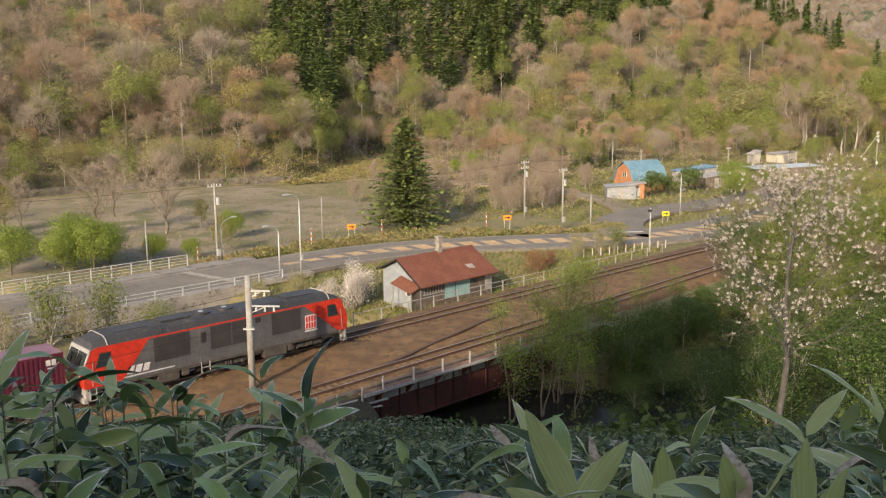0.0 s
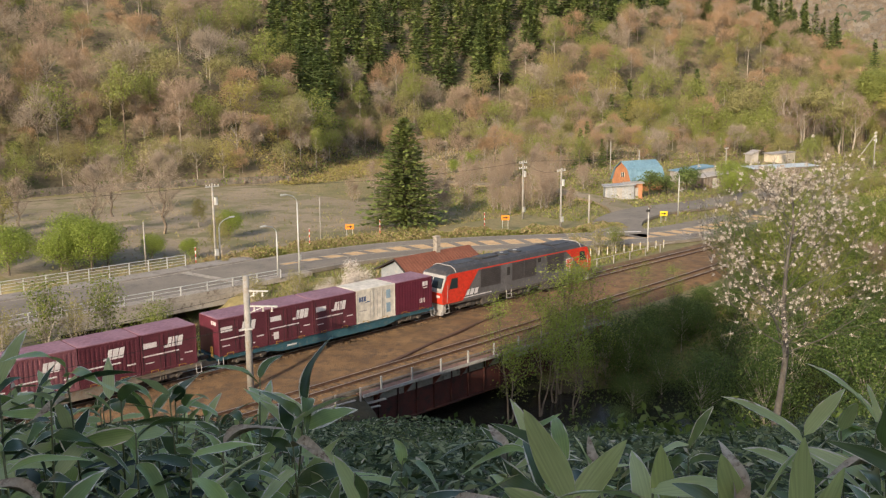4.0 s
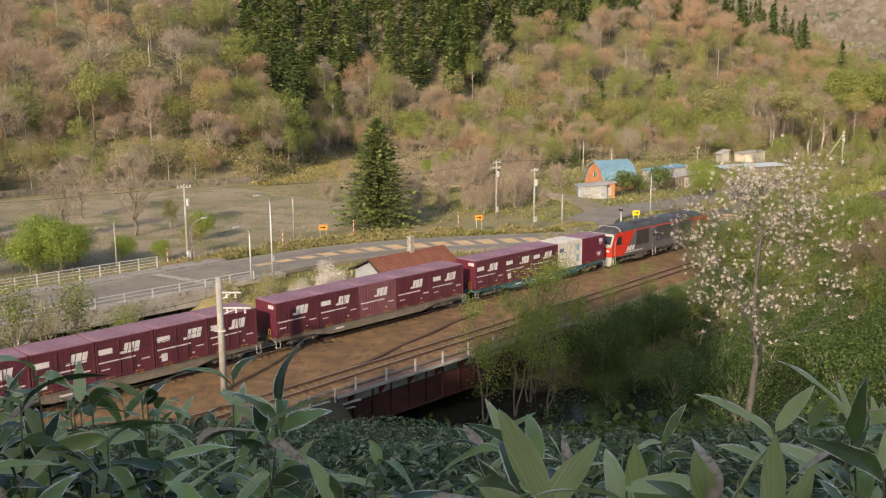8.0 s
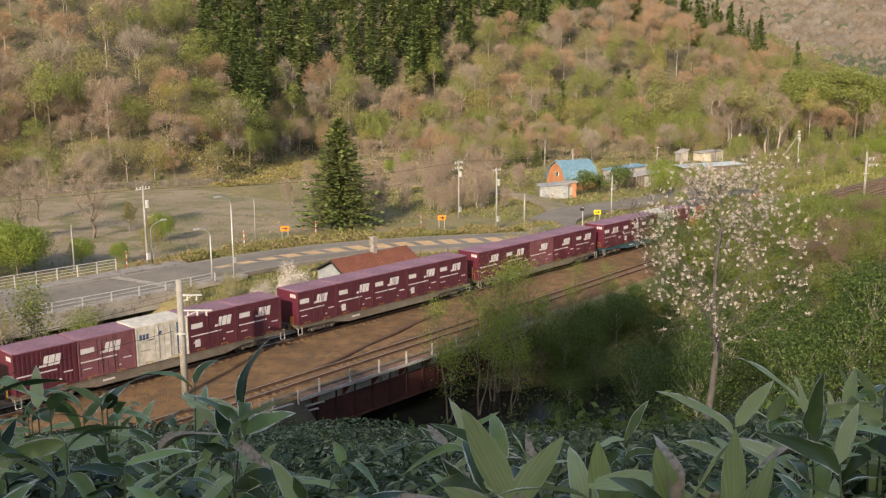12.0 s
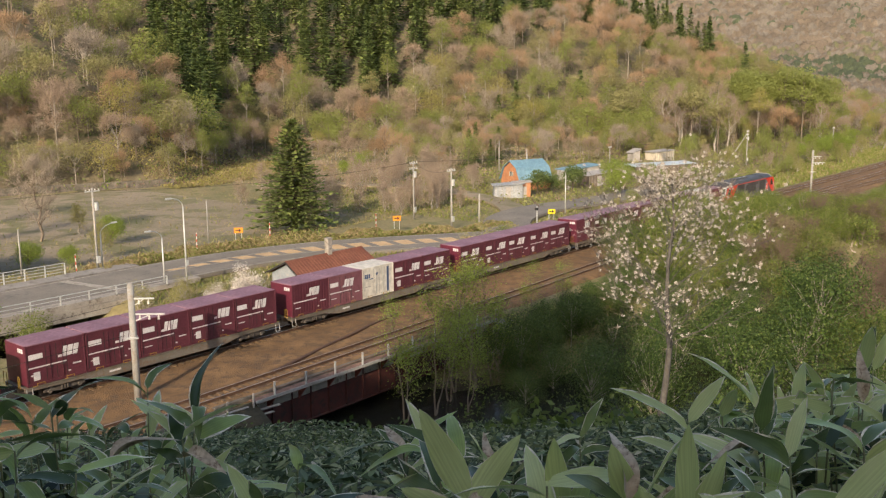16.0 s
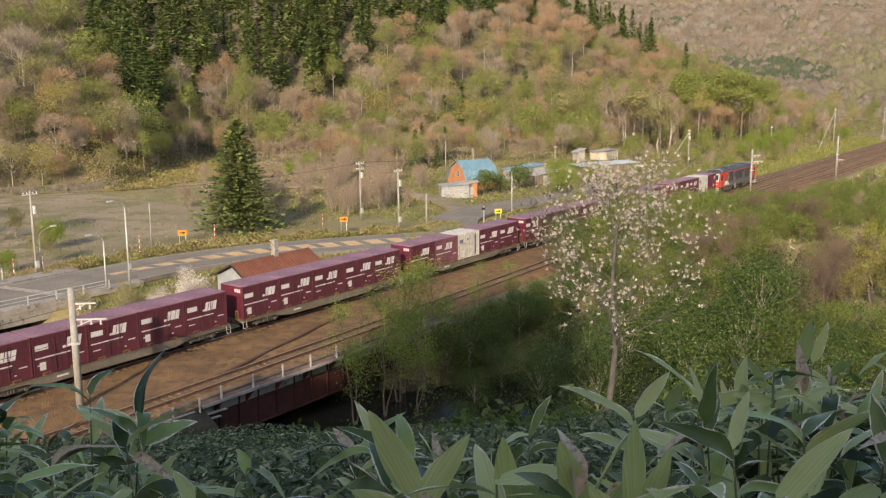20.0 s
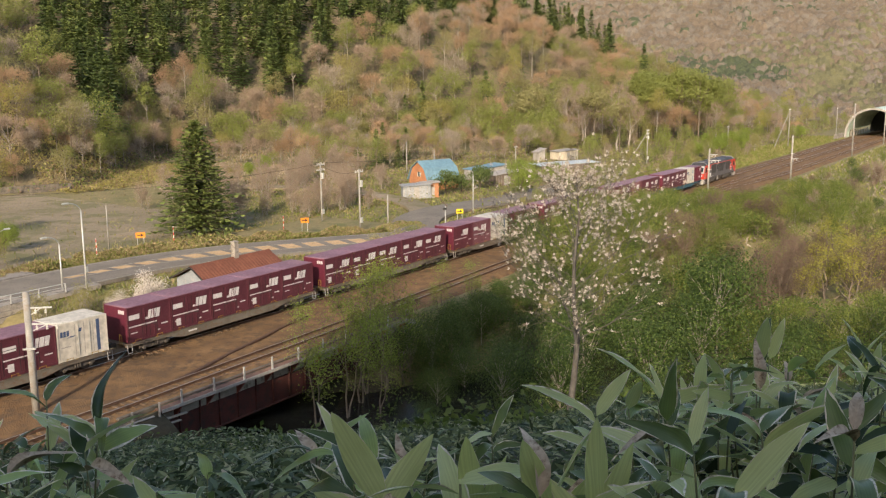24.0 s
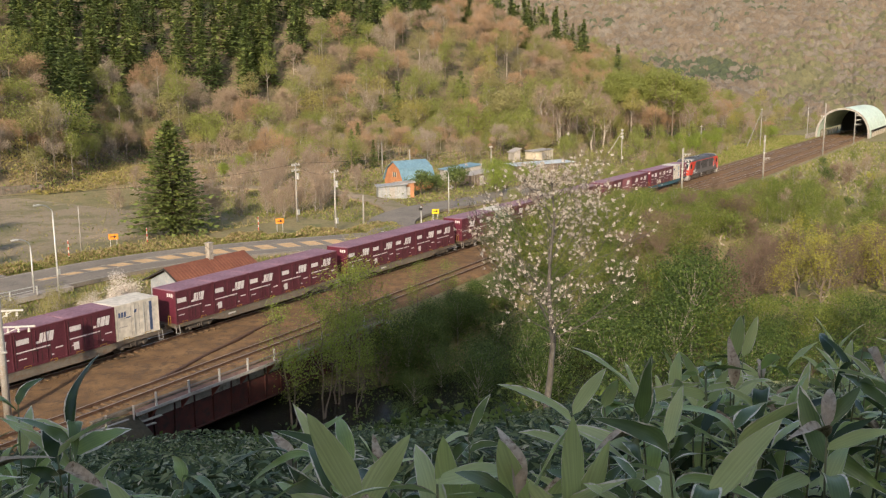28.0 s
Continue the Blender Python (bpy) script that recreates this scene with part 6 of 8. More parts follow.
leaf_rows, bare_rows, fir_rows = [], [], []
x = -25.0
while x < 450:
    foot_y = float(np.interp(x, FOOT_X, FOOT_Y))
    y = foot_y + 2 - (12 if x > 190 else 0)
    deep = 125
    while y < foot_y + deep:
        px, py = x + wood_rng.normal() * 2.0, y + wood_rng.normal() * 2.0
        step = (7.4 if x < 200 else 7.8) + 0.05 * (y - foot_y)
        y += step
        if math.degrees(math.atan2(py + 52.5, px)) > 76:
            continue
        if px > 300 and py < 64:
            continue
        z = on_ground(px, py) - 0.1
        u, turn = wood_rng.random(), wood_rng.random() * 6.28
        patchy = float(ridge_noise(px, py, 16.0, 5.0))
        far_r, far_az = math.hypot(px, py + 52.5), math.degrees(math.atan2(py + 52.5, px))
        if inside(px, py, FIR_ZONE) or (u < 0.02 and px > 120) or (far_r > 412 and 23.3 < far_az < 33):
            fir_rows.append((wood_rng.integers(0, 4), px, py, z, turn, 0.7 + 0.35 * wood_rng.random(), 0, 1 if wood_rng.random() < 0.5 else 2))
            continue
        edge = py - foot_y
        if px < 165:
            green = 0.56 + 0.35 * patchy + (0.05 if edge < 25 else -0.1)
        elif edge < 28:
            green = 0.66 + 0.3 * patchy
        elif px < 215:
            green = 0.45 + 0.3 * patchy
        elif edge < 46:
            green = 0.42 + 0.5 * patchy
        else:
            green = 0.07 + 0.15 * patchy
        sc = 0.7 + 0.42 * wood_rng.random() + (0.05 if px > 200 else 0)
        if edge < 6 and px < 170:
            sc *= 0.75
        if u < green:
            leaf_rows.append((wood_rng.integers(0, 5), px, py, z, turn, sc, wood_rng.integers(0, 2), 2 + int(wood_rng.choice(3, p=[0.58, 0.08, 0.34]))))
        else:
            k = wood_rng.choice(3, p=[0.42, 0.42, 0.16] if px > 190 else [0.45, 0.2, 0.35])
            bare_rows.append((wood_rng.integers(0, 5), px, py, z, turn, sc, wood_rng.integers(0, 2), 2 + int(k)))
    x += 7.4 if x < 200 else 8.2
for k in range(230):
    # scrubby belt on the flat below the hill, behind the farm
    px = wood_rng.uniform(146, 260)
    py = wood_rng.uniform(50, float(np.interp(px, FOOT_X, FOOT_Y)) + 2)
    if py < 54 + 0.25 * (200 - px):
        continue
    row = (wood_rng.integers(0, 5), px, py, on_ground(px, py) - 0.1, wood_rng.random() * 6.28, 0.28 + 0.42 * wood_rng.random(), wood_rng.integers(0, 2))
    if wood_rng.random() < 0.45:
        leaf_rows.append((*row, 2 + int(wood_rng.choice(3, p=[0.5, 0.15, 0.35]))))
    else:
        bare_rows.append((*row, 2 + int(wood_rng.choice(3, p=[0.45, 0.2, 0.35]))))
for px, py, s in ((160, 72, 0.5), (164, 69, 0.36), (157, 75, 0.42), (169, 77, 0.5), (178, 77, 0.4), (226, 112, 0.72), (231, 109, 0.85), (236, 108, 0.7), (217, 121, 0.5)):
    fir_rows.append((int(px) % 4, px, py, on_ground(px, py), px, s, 0, 2))
for k in range(400):
    a, r = radians(wood_rng.uniform(23.0, 33.5)), wood_rng.uniform(404, 440)
    px, py = r * math.cos(a), -52.5 + r * math.sin(a)
    fir_rows.append((wood_rng.integers(0, 4), px, py, on_ground(px, py), px, 0.36 + 0.16 * wood_rng.random(), 0, 2))
for k in range(130):
    px, py = wood_rng.uniform(115, 360), wood_rng.uniform(118, 330)
    if inside(px, py, FIR_ZONE) and py < float(np.interp(px, FOOT_X, FOOT_Y)) + 150:
        fir_rows.append((wood_rng.integers(0, 4), px, py, on_ground(px, py), px, 0.72 + 0.38 * wood_rng.random(), 0, 2 if k % 3 else 1))
# trees on the flat beyond the railway, up to the shelter
for k in range(150):
    px = wood_rng.uniform(268, 440)
    py = wood_rng.uniform(14, 70) if px > 300 else wood_rng.uniform(34, 78)
    far = smooth01((py - 14) / 40)
    row = (wood_rng.integers(0, 5), px, py, on_ground(px, py) - 0.1, wood_rng.random() * 6.28, (0.3 + 0.55 * far) * (0.75 + 0.5 * wood_rng.random()), wood_rng.integers(0, 2))
    if wood_rng.random() < (0.7 if py < 40 else 0.4):
        leaf_rows.append((*row, 2 + int(wood_rng.choice(3, p=[0.6, 0.2, 0.2]))))
    else:
        bare_rows.append((*row, 2 + int(wood_rng.choice(3, p=[0.5, 0.3, 0.2]))))
for k in range(210):
    px = wood_rng.uniform(18, 175)
    py = float(np.interp(px, FOOT_X, FOOT_Y)) + 1 + 24 * wood_rng.random()
    u = wood_rng.random()
    row = (wood_rng.integers(0, 5), px, py, on_ground(px, py) - 0.1, wood_rng.random() * 6.28, 0.26 + 0.32 * wood_rng.random(), wood_rng.integers(0, 2))
    if u < 0.36:
        leaf_rows.append((*row, 2 + int(wood_rng.choice(3, p=[0.35, 0.25, 0.4]))))
    else:
        bare_rows.append((*row, 2 + int(wood_rng.choice(3, p=[0.4, 0.2, 0.4]))))
woodland("broadleaf_wood", far_leafy, leaf_rows, "spring-green broadleaf trees on the far hillside", [M["bark"], M["bark_pale"], LEAF["hill_fresh"], LEAF["hill_yellow"], LEAF["hill_olive"]])
woodland("bare_wood", far_bare, bare_rows, "bare brown and pinkish trees on the far hillside", [M["bark"], M["bark_pale"], LEAF["hill_pink"], LEAF["hill_orange"], LEAF["hill_grey"]])
woodland("conifer_wood", far_fir, fir_rows, "dark green conifer plantation on the far hillside", [M["bark_dark"], LEAF["fir"], LEAF["fir_sun"]])

# distant slopes: a closed canopy of rounded tree tops
dist_rng = np.random.default_rng(5)
ca = np.radians(np.arange(-4, 46, 0.075))
cr = 470 + 2.9 * np.arange(0, 250)
aa, rr = np.meshgrid(ca, cr, indexing="ij")
qx, qy = rr * np.cos(aa), -52 + rr * np.sin(aa)


def crown_tops(x, y, cell):
    """Rounded tree tops on a jittered grid: how far inside the nearest crown, and that crown's own number."""
    best, who = np.full(x.shape, 9.0), np.zeros(x.shape)
    gx0, gy0 = np.floor(x / cell), np.floor(y / cell)
    for dx in (-1, 0, 1):
        for dy in (-1, 0, 1):
            ix, iy = gx0 + dx, gy0 + dy
            h1 = np.modf(np.abs(np.sin(ix * 127.1 + iy * 311.7)) * 43758.5)[0]
            h2 = np.modf(np.abs(np.sin(ix * 269.5 + iy * 183.3)) * 24634.6)[0]
            d = np.hypot(x - (ix + 0.15 + 0.7 * h1) * cell, y - (iy + 0.15 + 0.7 * h2) * cell) / cell / (0.62 + 0.35 * h2)
            near = d < best
            best, who = np.where(near, d, best), np.where(near, np.modf(h1 * 7.13 + h2 * 3.7)[0], who)
    return best, who


top_d, top_id = crown_tops(qx, qy, 6.5)
lift = smooth01((rr - 472) / 30) * (2.0 + 6.0 * np.sqrt(np.clip(1 - top_d ** 2, 0, 1)) * (0.6 + 0.6 * top_id) + 0.5 * dist_rng.normal(size=rr.shape)) - 0.6
lift = np.where((np.abs(qy + 4) < 20) & (qx < 560), -0.6, lift)
qi = np.arange(qx.size).reshape(qx.shape)
qf = np.stack([qi[:-1, :-1], qi[1:, :-1], qi[1:, 1:], qi[:-1, 1:]], -1).reshape(-1, 4)
stand = ridge_noise(qx, qy, 55.0, 3.0) + 0.5 * ridge_noise(qx, qy, 140.0, 1.0) + 0.55 * (top_id - 0.5)
kind = np.where(stand > 0.28, 1, 0)
kind = np.where((top_id > 0.9) & (stand < 0.2), 2, kind)
kind = np.where((ridge_noise(qx, qy, 75.0, 6.0) > 0.42) & (top_id > 0.3), 2, kind)
kind = np.where((kind == 0) & (np.modf(top_id * 13.7)[0] < 0.4), 3, kind)
tagged(new("distant_wood", np_mesh("distant_wood", np.stack([qx, qy, height(qx, qy) + lift], -1).reshape(-1, 3), qf, [
    surface("far_wood_brown", (0.13, 0.098, 0.066), (0.20, 0.152, 0.106), 0.07, 0.95, fine=0.9, bump=0.5, dist=1.0), surface("far_wood_olive", (0.115, 0.11, 0.052), (0.175, 0.16, 0.08), 0.07, 0.95, fine=0.9, bump=0.5, dist=1.0),
    surface("far_wood_fir", (0.05, 0.065, 0.032), (0.09, 0.105, 0.05), 0.07, 0.95, fine=0.9, bump=0.5, dist=1.0), surface("far_wood_grey", (0.145, 0.12, 0.092), (0.215, 0.18, 0.14), 0.07, 0.95, fine=0.9, bump=0.5, dist=1.0)], kind[:-1, :-1].ravel())), "brown and olive woods on distant mountains", "woods", kind="stuff")

# ------------------------------------------------------------ single trees
tree_mesh("big_fir", conifer(101, 13.4, 5.2, 0.24, 0.27, 17, 12, 0.36, 7), "bark_dark", "fir_sun")
tree("big_fir", 78.9, 37.8, "tall dark green fir tree with drooping branches", 1.1, 20, name="fir_tree")
tree_mesh("pruned", crowned(103, 3.7, 4.6, 1.5, 12, 2600, 0.11, flat=0.7, sides=5, stem=0.14), "bark_dark", "fir")
for x, y, s in ((128.2, 32.6, 1.1), (132.6, 32.2, 0.8), (137.3, 31.3, 1.15)):
    tree("pruned", x, y, "small clipped dark evergreen beside the barn", s, x * 31, name="evergreen_tree", group="clipped evergreens by the barn")
tree_mesh("willow", crowned(110, 6.2, 6.0, 0.4, 26, 9500, 0.085, flat=0.85, sides=5, stem=0.16), "bark", "willow")
for x, y, s in ((38.0, 41.0, 0.95), (35.4, 42.5, 0.8), (40.6, 43.0, 0.8), (37.6, 45, 1.0), (28, 50, 0.7), (45.5, 42.5, 0.5), (48.6, 39.5, 0.4), (31, 45, 0.9)):
    tree("willow", x, y, "rounded bright spring-green willow by the stream", s, x * 50, name="willow_tree", group="willows by the stream")
tree_mesh("olive_tree", leafy(111, 7.5, 0.17, 14, 0.2, 0.32, 0.6, 4, 2600, 0.15, 0.5), "bark_pale", "olive")
tree_mesh("field_bare", bare(112, 7.5, 0.15, 15, 0.16, 0.36, 0.9, 7, 3600, 0.6, 0.011, sides=4, thin=0.45), "bark", "twig_grey")
for x, y, s in ((56.8, 77.8, 1.2), (54.7, 58.2, 1.4), (47.5, 62.0, 1.2), (43.5, 78.0, 0.9), (36.0, 84.0, 0.9), (30.0, 70.0, 1.0)):
    tree("field_bare", x, y, "bare grey-brown tree standing in the gravel lot", s, x * 77, name="bare_tree", group="bare trees in the lot")
for x, y, s in ((40.0, 74.0, 0.8), (33.0, 66.0, 0.8), (26.0, 60.0, 0.9), (28, 52, 0.7), (52.6, 40.0, 0.55), (61, 60, 0.5)):
    tree("olive_tree", x, y, "pale olive-green young tree by the lot", s, x * 19, name="young_tree", group="young trees by the lot")
tree_mesh("bare_shrub", bare(113, 4.6, 0.07, 9, 0.08, 0.34, 0.9, 4, 2200, 0.6, 0.008, stems=4, thin=0.35), "bark_pale", "twig_pink")
for x, y, s in ((97.1, 44.2, 0.75), (103, 38, 1.0), (107, 37, 1.1), (111, 40, 1.2), (101, 42, 0.9), (115, 43, 1.0), (108, 33, 0.7), (120, 48, 1.2), (90, 47, 0.6), (126, 62, 1.2), (131, 68, 1.3), (138, 60, 1.1), (145, 70, 1.4), (118, 58, 1.0)):
    tree("bare_shrub", x, y, "leafless pinkish-brown shrub on rough grass", s, x * 41, name="bare_shrub", category="shrub", group="bare shrubs beyond the road")
tree("willow", 133.0, 20.6, "tall yellow-green bush beside the side road", 1.05, 33, name="green_shrub", category="shrub")
tree("willow", 58.7, 48.5, "light green shrub in the gravel lot", 0.62, 80, name="green_shrub", category="shrub")
tree("willow", 140.7, 87.6, "bright green shrub on the terrace", 0.62, 10, name="green_shrub", category="shrub")
tree("willow", 133, 84, "bright green shrub on the terrace", 0.5, 70, name="green_shrub", category="shrub")
thicket_rng = np.random.default_rng(29)
for k in range(34):
    x, y = thicket_rng.uniform(90, 142), thicket_rng.uniform(34, 74)
    if y < 30 + 0.75 * (x - 108) and x > 108:
        continue
    tree("bare_shrub", x, y, "leafless pinkish-brown shrub on rough grass", thicket_rng.uniform(0.8, 1.35), thicket_rng.uniform(0, 360), name="bare_shrub", category="shrub", group="bare shrubs beyond the road")
tree_mesh("white_bark", bare(114, 11, 0.22, 10, 0.3, 0.28, 0.9, 6, 1500, 0.9, 0.014, sides=5, wob=0.035), "bark_pale", "twig_pink")
for x, y, s in ((197, 128, 1.0), (202, 127, 0.85), (190, 131, 0.8), (250, 95, 0.9), (262, 90, 1.0)):
    tree("white_bark", x, y, "pale-barked leafless tree at the wood edge", s, x * 13, name="birch_tree", group="pale-barked trees at the wood edge")
edge_rng = np.random.default_rng(31)
tree_mesh("edge_green", crowned(115, 9.5, 6.6, 2.4, 15, 2000, 0.16, flat=0.85, stem=0.15), "bark", "hill_fresh")
# dense big-leaved tree for the unseen rows that block the sun
tree_mesh("shade_tree", leafy(117, 9.5, 0.2, 16, 0.08, 0.34, 0.5, 3, 2600, 0.36, 0.6, wob=0.04), "bark", "fresh")
tree_mesh("edge_pine", crowned(116, 12.5, 6.4, 4.8, 15, 2100, 0.16, flat=0.5, stem=0.18), "bark", "hill_olive")
for k in range(34):
    x = edge_rng.uniform(172, 345)
    y = float(np.interp(x, FOOT_X, FOOT_Y)) - edge_rng.uniform(2, 20)
    if y < 58 and x < 210:
        continue
    key = "edge_green" if edge_rng.random() < 0.55 else "edge_pine"
    tree(key, x, y, "spring-green broadleaf tree at the wood edge" if key == "edge_green" else "tall pale-green pine at the wood edge", edge_rng.uniform(0.45, 1.25), edge_rng.uniform(0, 360), name="broadleaf_tree" if key == "edge_green" else "pine_tree", group="trees at the wood edge")
tree_mesh("tall_pine", crowned(118, 19, 9.0, 4.6, 30, 5000, 0.19, flat=0.6, stem=0.24), "bark", "hill_fresh")
for k in range(20):
    a, r = radians(edge_rng.uniform(16.8, 22.4)), edge_rng.uniform(292, 325)
    tree("tall_pine" if k % 5 else "white_bark", r * math.cos(a), EYE.y + r * math.sin(a), "tall rounded green pine at the wood edge" if k % 5 else "pale-barked leafless tree at the wood edge", edge_rng.uniform(0.95, 1.3), edge_rng.uniform(0, 360), name="pine_tree" if k % 5 else "birch_tree", group="tall trees before the shelter")
for k in range(22):
    a, r = radians(edge_rng.uniform(22, 31)), edge_rng.uniform(245, 295)
    key = ("white_bark", "edge_green", "edge_pine")[k % 3]
    tree(key, r * math.cos(a), EYE.y + r * math.sin(a), {"white_bark": "pale-barked leafless tree at the wood edge", "edge_green": "spring-green broadleaf tree at the wood edge", "edge_pine": "tall pale-green pine at the wood edge"}[key], edge_rng.uniform(1.1, 1.6), edge_rng.uniform(0, 360), name={"white_bark": "birch_tree", "edge_green": "broadleaf_tree", "edge_pine": "pine_tree"}[key], group="trees at the wood edge")
for x, y, s in ((226, 30, 0.5), (232, 34, 0.6), (218, 33, 0.4), (240, 36, 0.75), (252, 34, 0.7), (262, 30, 0.6), (276, 32, 0.7), (290, 30, 0.6), (212, 27, 0.35), (238, 26, 0.4)):
    tree("edge_green", x, y, "small spring-green tree beside the railway", s, x * 29, name="young_tree", group="young trees beyond the railway")
for x, y, s in ((152, 24, 0.42), (148, 20, 0.36), (156, 18, 0.4)):
    tree("willow", x, y, "light green shrub beside the side road", s * 1.6, x * 9, name="green_shrub", category="shrub")

belt_rng = np.random.default_rng(66)
for k in range(40):
    x, y = belt_rng.uniform(192, 312), belt_rng.uniform(9, 27)
    key = ("edge_green", "willow", "olive_tree", "bare_shrub")[k % 4]
    s = belt_rng.uniform(0.4, 0.62) * (1.3 if key in ("willow", "bare_shrub") else 1.0)
    tree(key, x, y, {"edge_green": "spring-green young tree", "willow": "light green bush", "olive_tree": "olive-green young tree", "bare_shrub": "leafless pinkish shrub"}[key] + " beyond the railway", s, belt_rng.uniform(0, 360), name="young_tree", group="young trees beyond the railway")
for k in range(46):
    x = belt_rng.uniform(190, 345)
    y = belt_rng.uniform(16, 74)
    key = str(belt_rng.choice(["edge_green", "edge_pine", "bare_shrub", "olive_tree"], p=[0.35, 0.15, 0.25, 0.25]))
    s = belt_rng.uniform(0.45, 0.85) * (0.6 if y < 34 else 1.0)
    tree(key, x, y, {"edge_green": "spring-green young tree", "edge_pine": "pale-green pine", "bare_shrub": "leafless pinkish shrub", "olive_tree": "olive-green young tree"}[key] + " on the flat beyond the railway", s, belt_rng.uniform(0, 360), name="flatland_tree", group="trees on the flat beyond the railway")
for k in range(30):
    x = 112 + 84 * k / 30 + belt_rng.normal() * 2
    y = 5.6 + belt_rng.random() * 5 + 0.05 * (x - 112)
    tree("edge_green" if k % 3 else "olive_tree", x, y, "small spring-green tree between road and railway", belt_rng.uniform(0.26, 0.42), belt_rng.uniform(0, 360), name="young_tree", group="young trees beyond the railway")
# shrubs by the old house and between road and track
tree_mesh("blossom", leafy(120, 3.6, 0.08, 11, 0.1, 0.4, 0.7, 5, 5200, 0.06, 0.22, stems=4), "bark", "petal")
tree("blossom", 50.3, 11.6, "white blossoming shrub beside the old house", 1.15, 0, name="blossom_shrub", category="shrub")
tree("blossom", 46.6, 11.6, "white blossoming shrub beside the old house", 0.75, 200, name="blossom_shrub", category="shrub")
tree("blossom", 48.4, 10.6, "white blossoming shrub beside the old house", 0.95, 120, name="blossom_shrub", category="shrub")
tree_mesh("rust_shrub", leafy(121, 2.6, 0.06, 9, 0.08, 0.45, 0.7, 5, 2600, 0.07, 0.24, stems=4), "bark", "rust")
tree("rust_shrub", 69.8, 7.4, "russet-leaved shrub beside the track", 1.0, 0, name="russet_shrub", category="shrub")
tree("rust_shrub", 72.4, 7.8, "russet-leaved shrub beside the track", 0.7, 90, name="russet_shrub", category="shrub")
tree_mesh("thin_shrub", leafy(122, 3.6, 0.05, 8, 0.1, 0.33, 0.9, 5, 1300, 0.075, 0.3, stems=5), "bark_pale", "olive")
tree_mesh("green_thin", leafy(123, 4.4, 0.06, 9, 0.1, 0.3, 0.9, 5, 2000, 0.08, 0.32, stems=5), "bark_pale", "bush_light")
shrub_rng = np.random.default_rng(8)
for x, y, s, k in ((42.8, 16.5, 0.9, 0), (46, 15.0, 0.8, 0), (44, 13.5, 0.9, 0), (47.5, 14, 0.7, 0), (40.5, 15.0, 0.9, 1), (38.5, 13.2, 0.9, 1), (36, 12.4, 1.0, 1), (33.8, 13.5, 1.0, 1), (30.5, 12.6, 1.2, 1), (28.0, 14.2, 1.3, 1),
                   (25.6, 13.6, 1.0, 0), (23.2, 14.0, 1.3, 1), (20.6, 14.4, 1.2, 0), (17.6, 15.5, 1.2, 1), (33, 10, 0.9, 1), (37, 9.6, 0.8, 1), (41.5, 11, 0.8, 0), (44.5, 9.6, 0.7, 0), (30, 9.5, 0.9, 1), (78, 8.2, 0.8, 0), (80.4, 7.4, 0.9, 0), (82.2, 6.6, 0.7, 1),
                   (83.6, 7.2, 0.9, 0), (76.0, 7.0, 0.6, 0)):
    tree("green_thin" if k else "thin_shrub", x, y, ("light green" if k else "sparse olive") + " roadside shrub with thin stems", s * shrub_rng.uniform(0.9, 1.1), shrub_rng.uniform(0, 360), name="roadside_shrub", category="shrub", group="shrubs between road and railway")

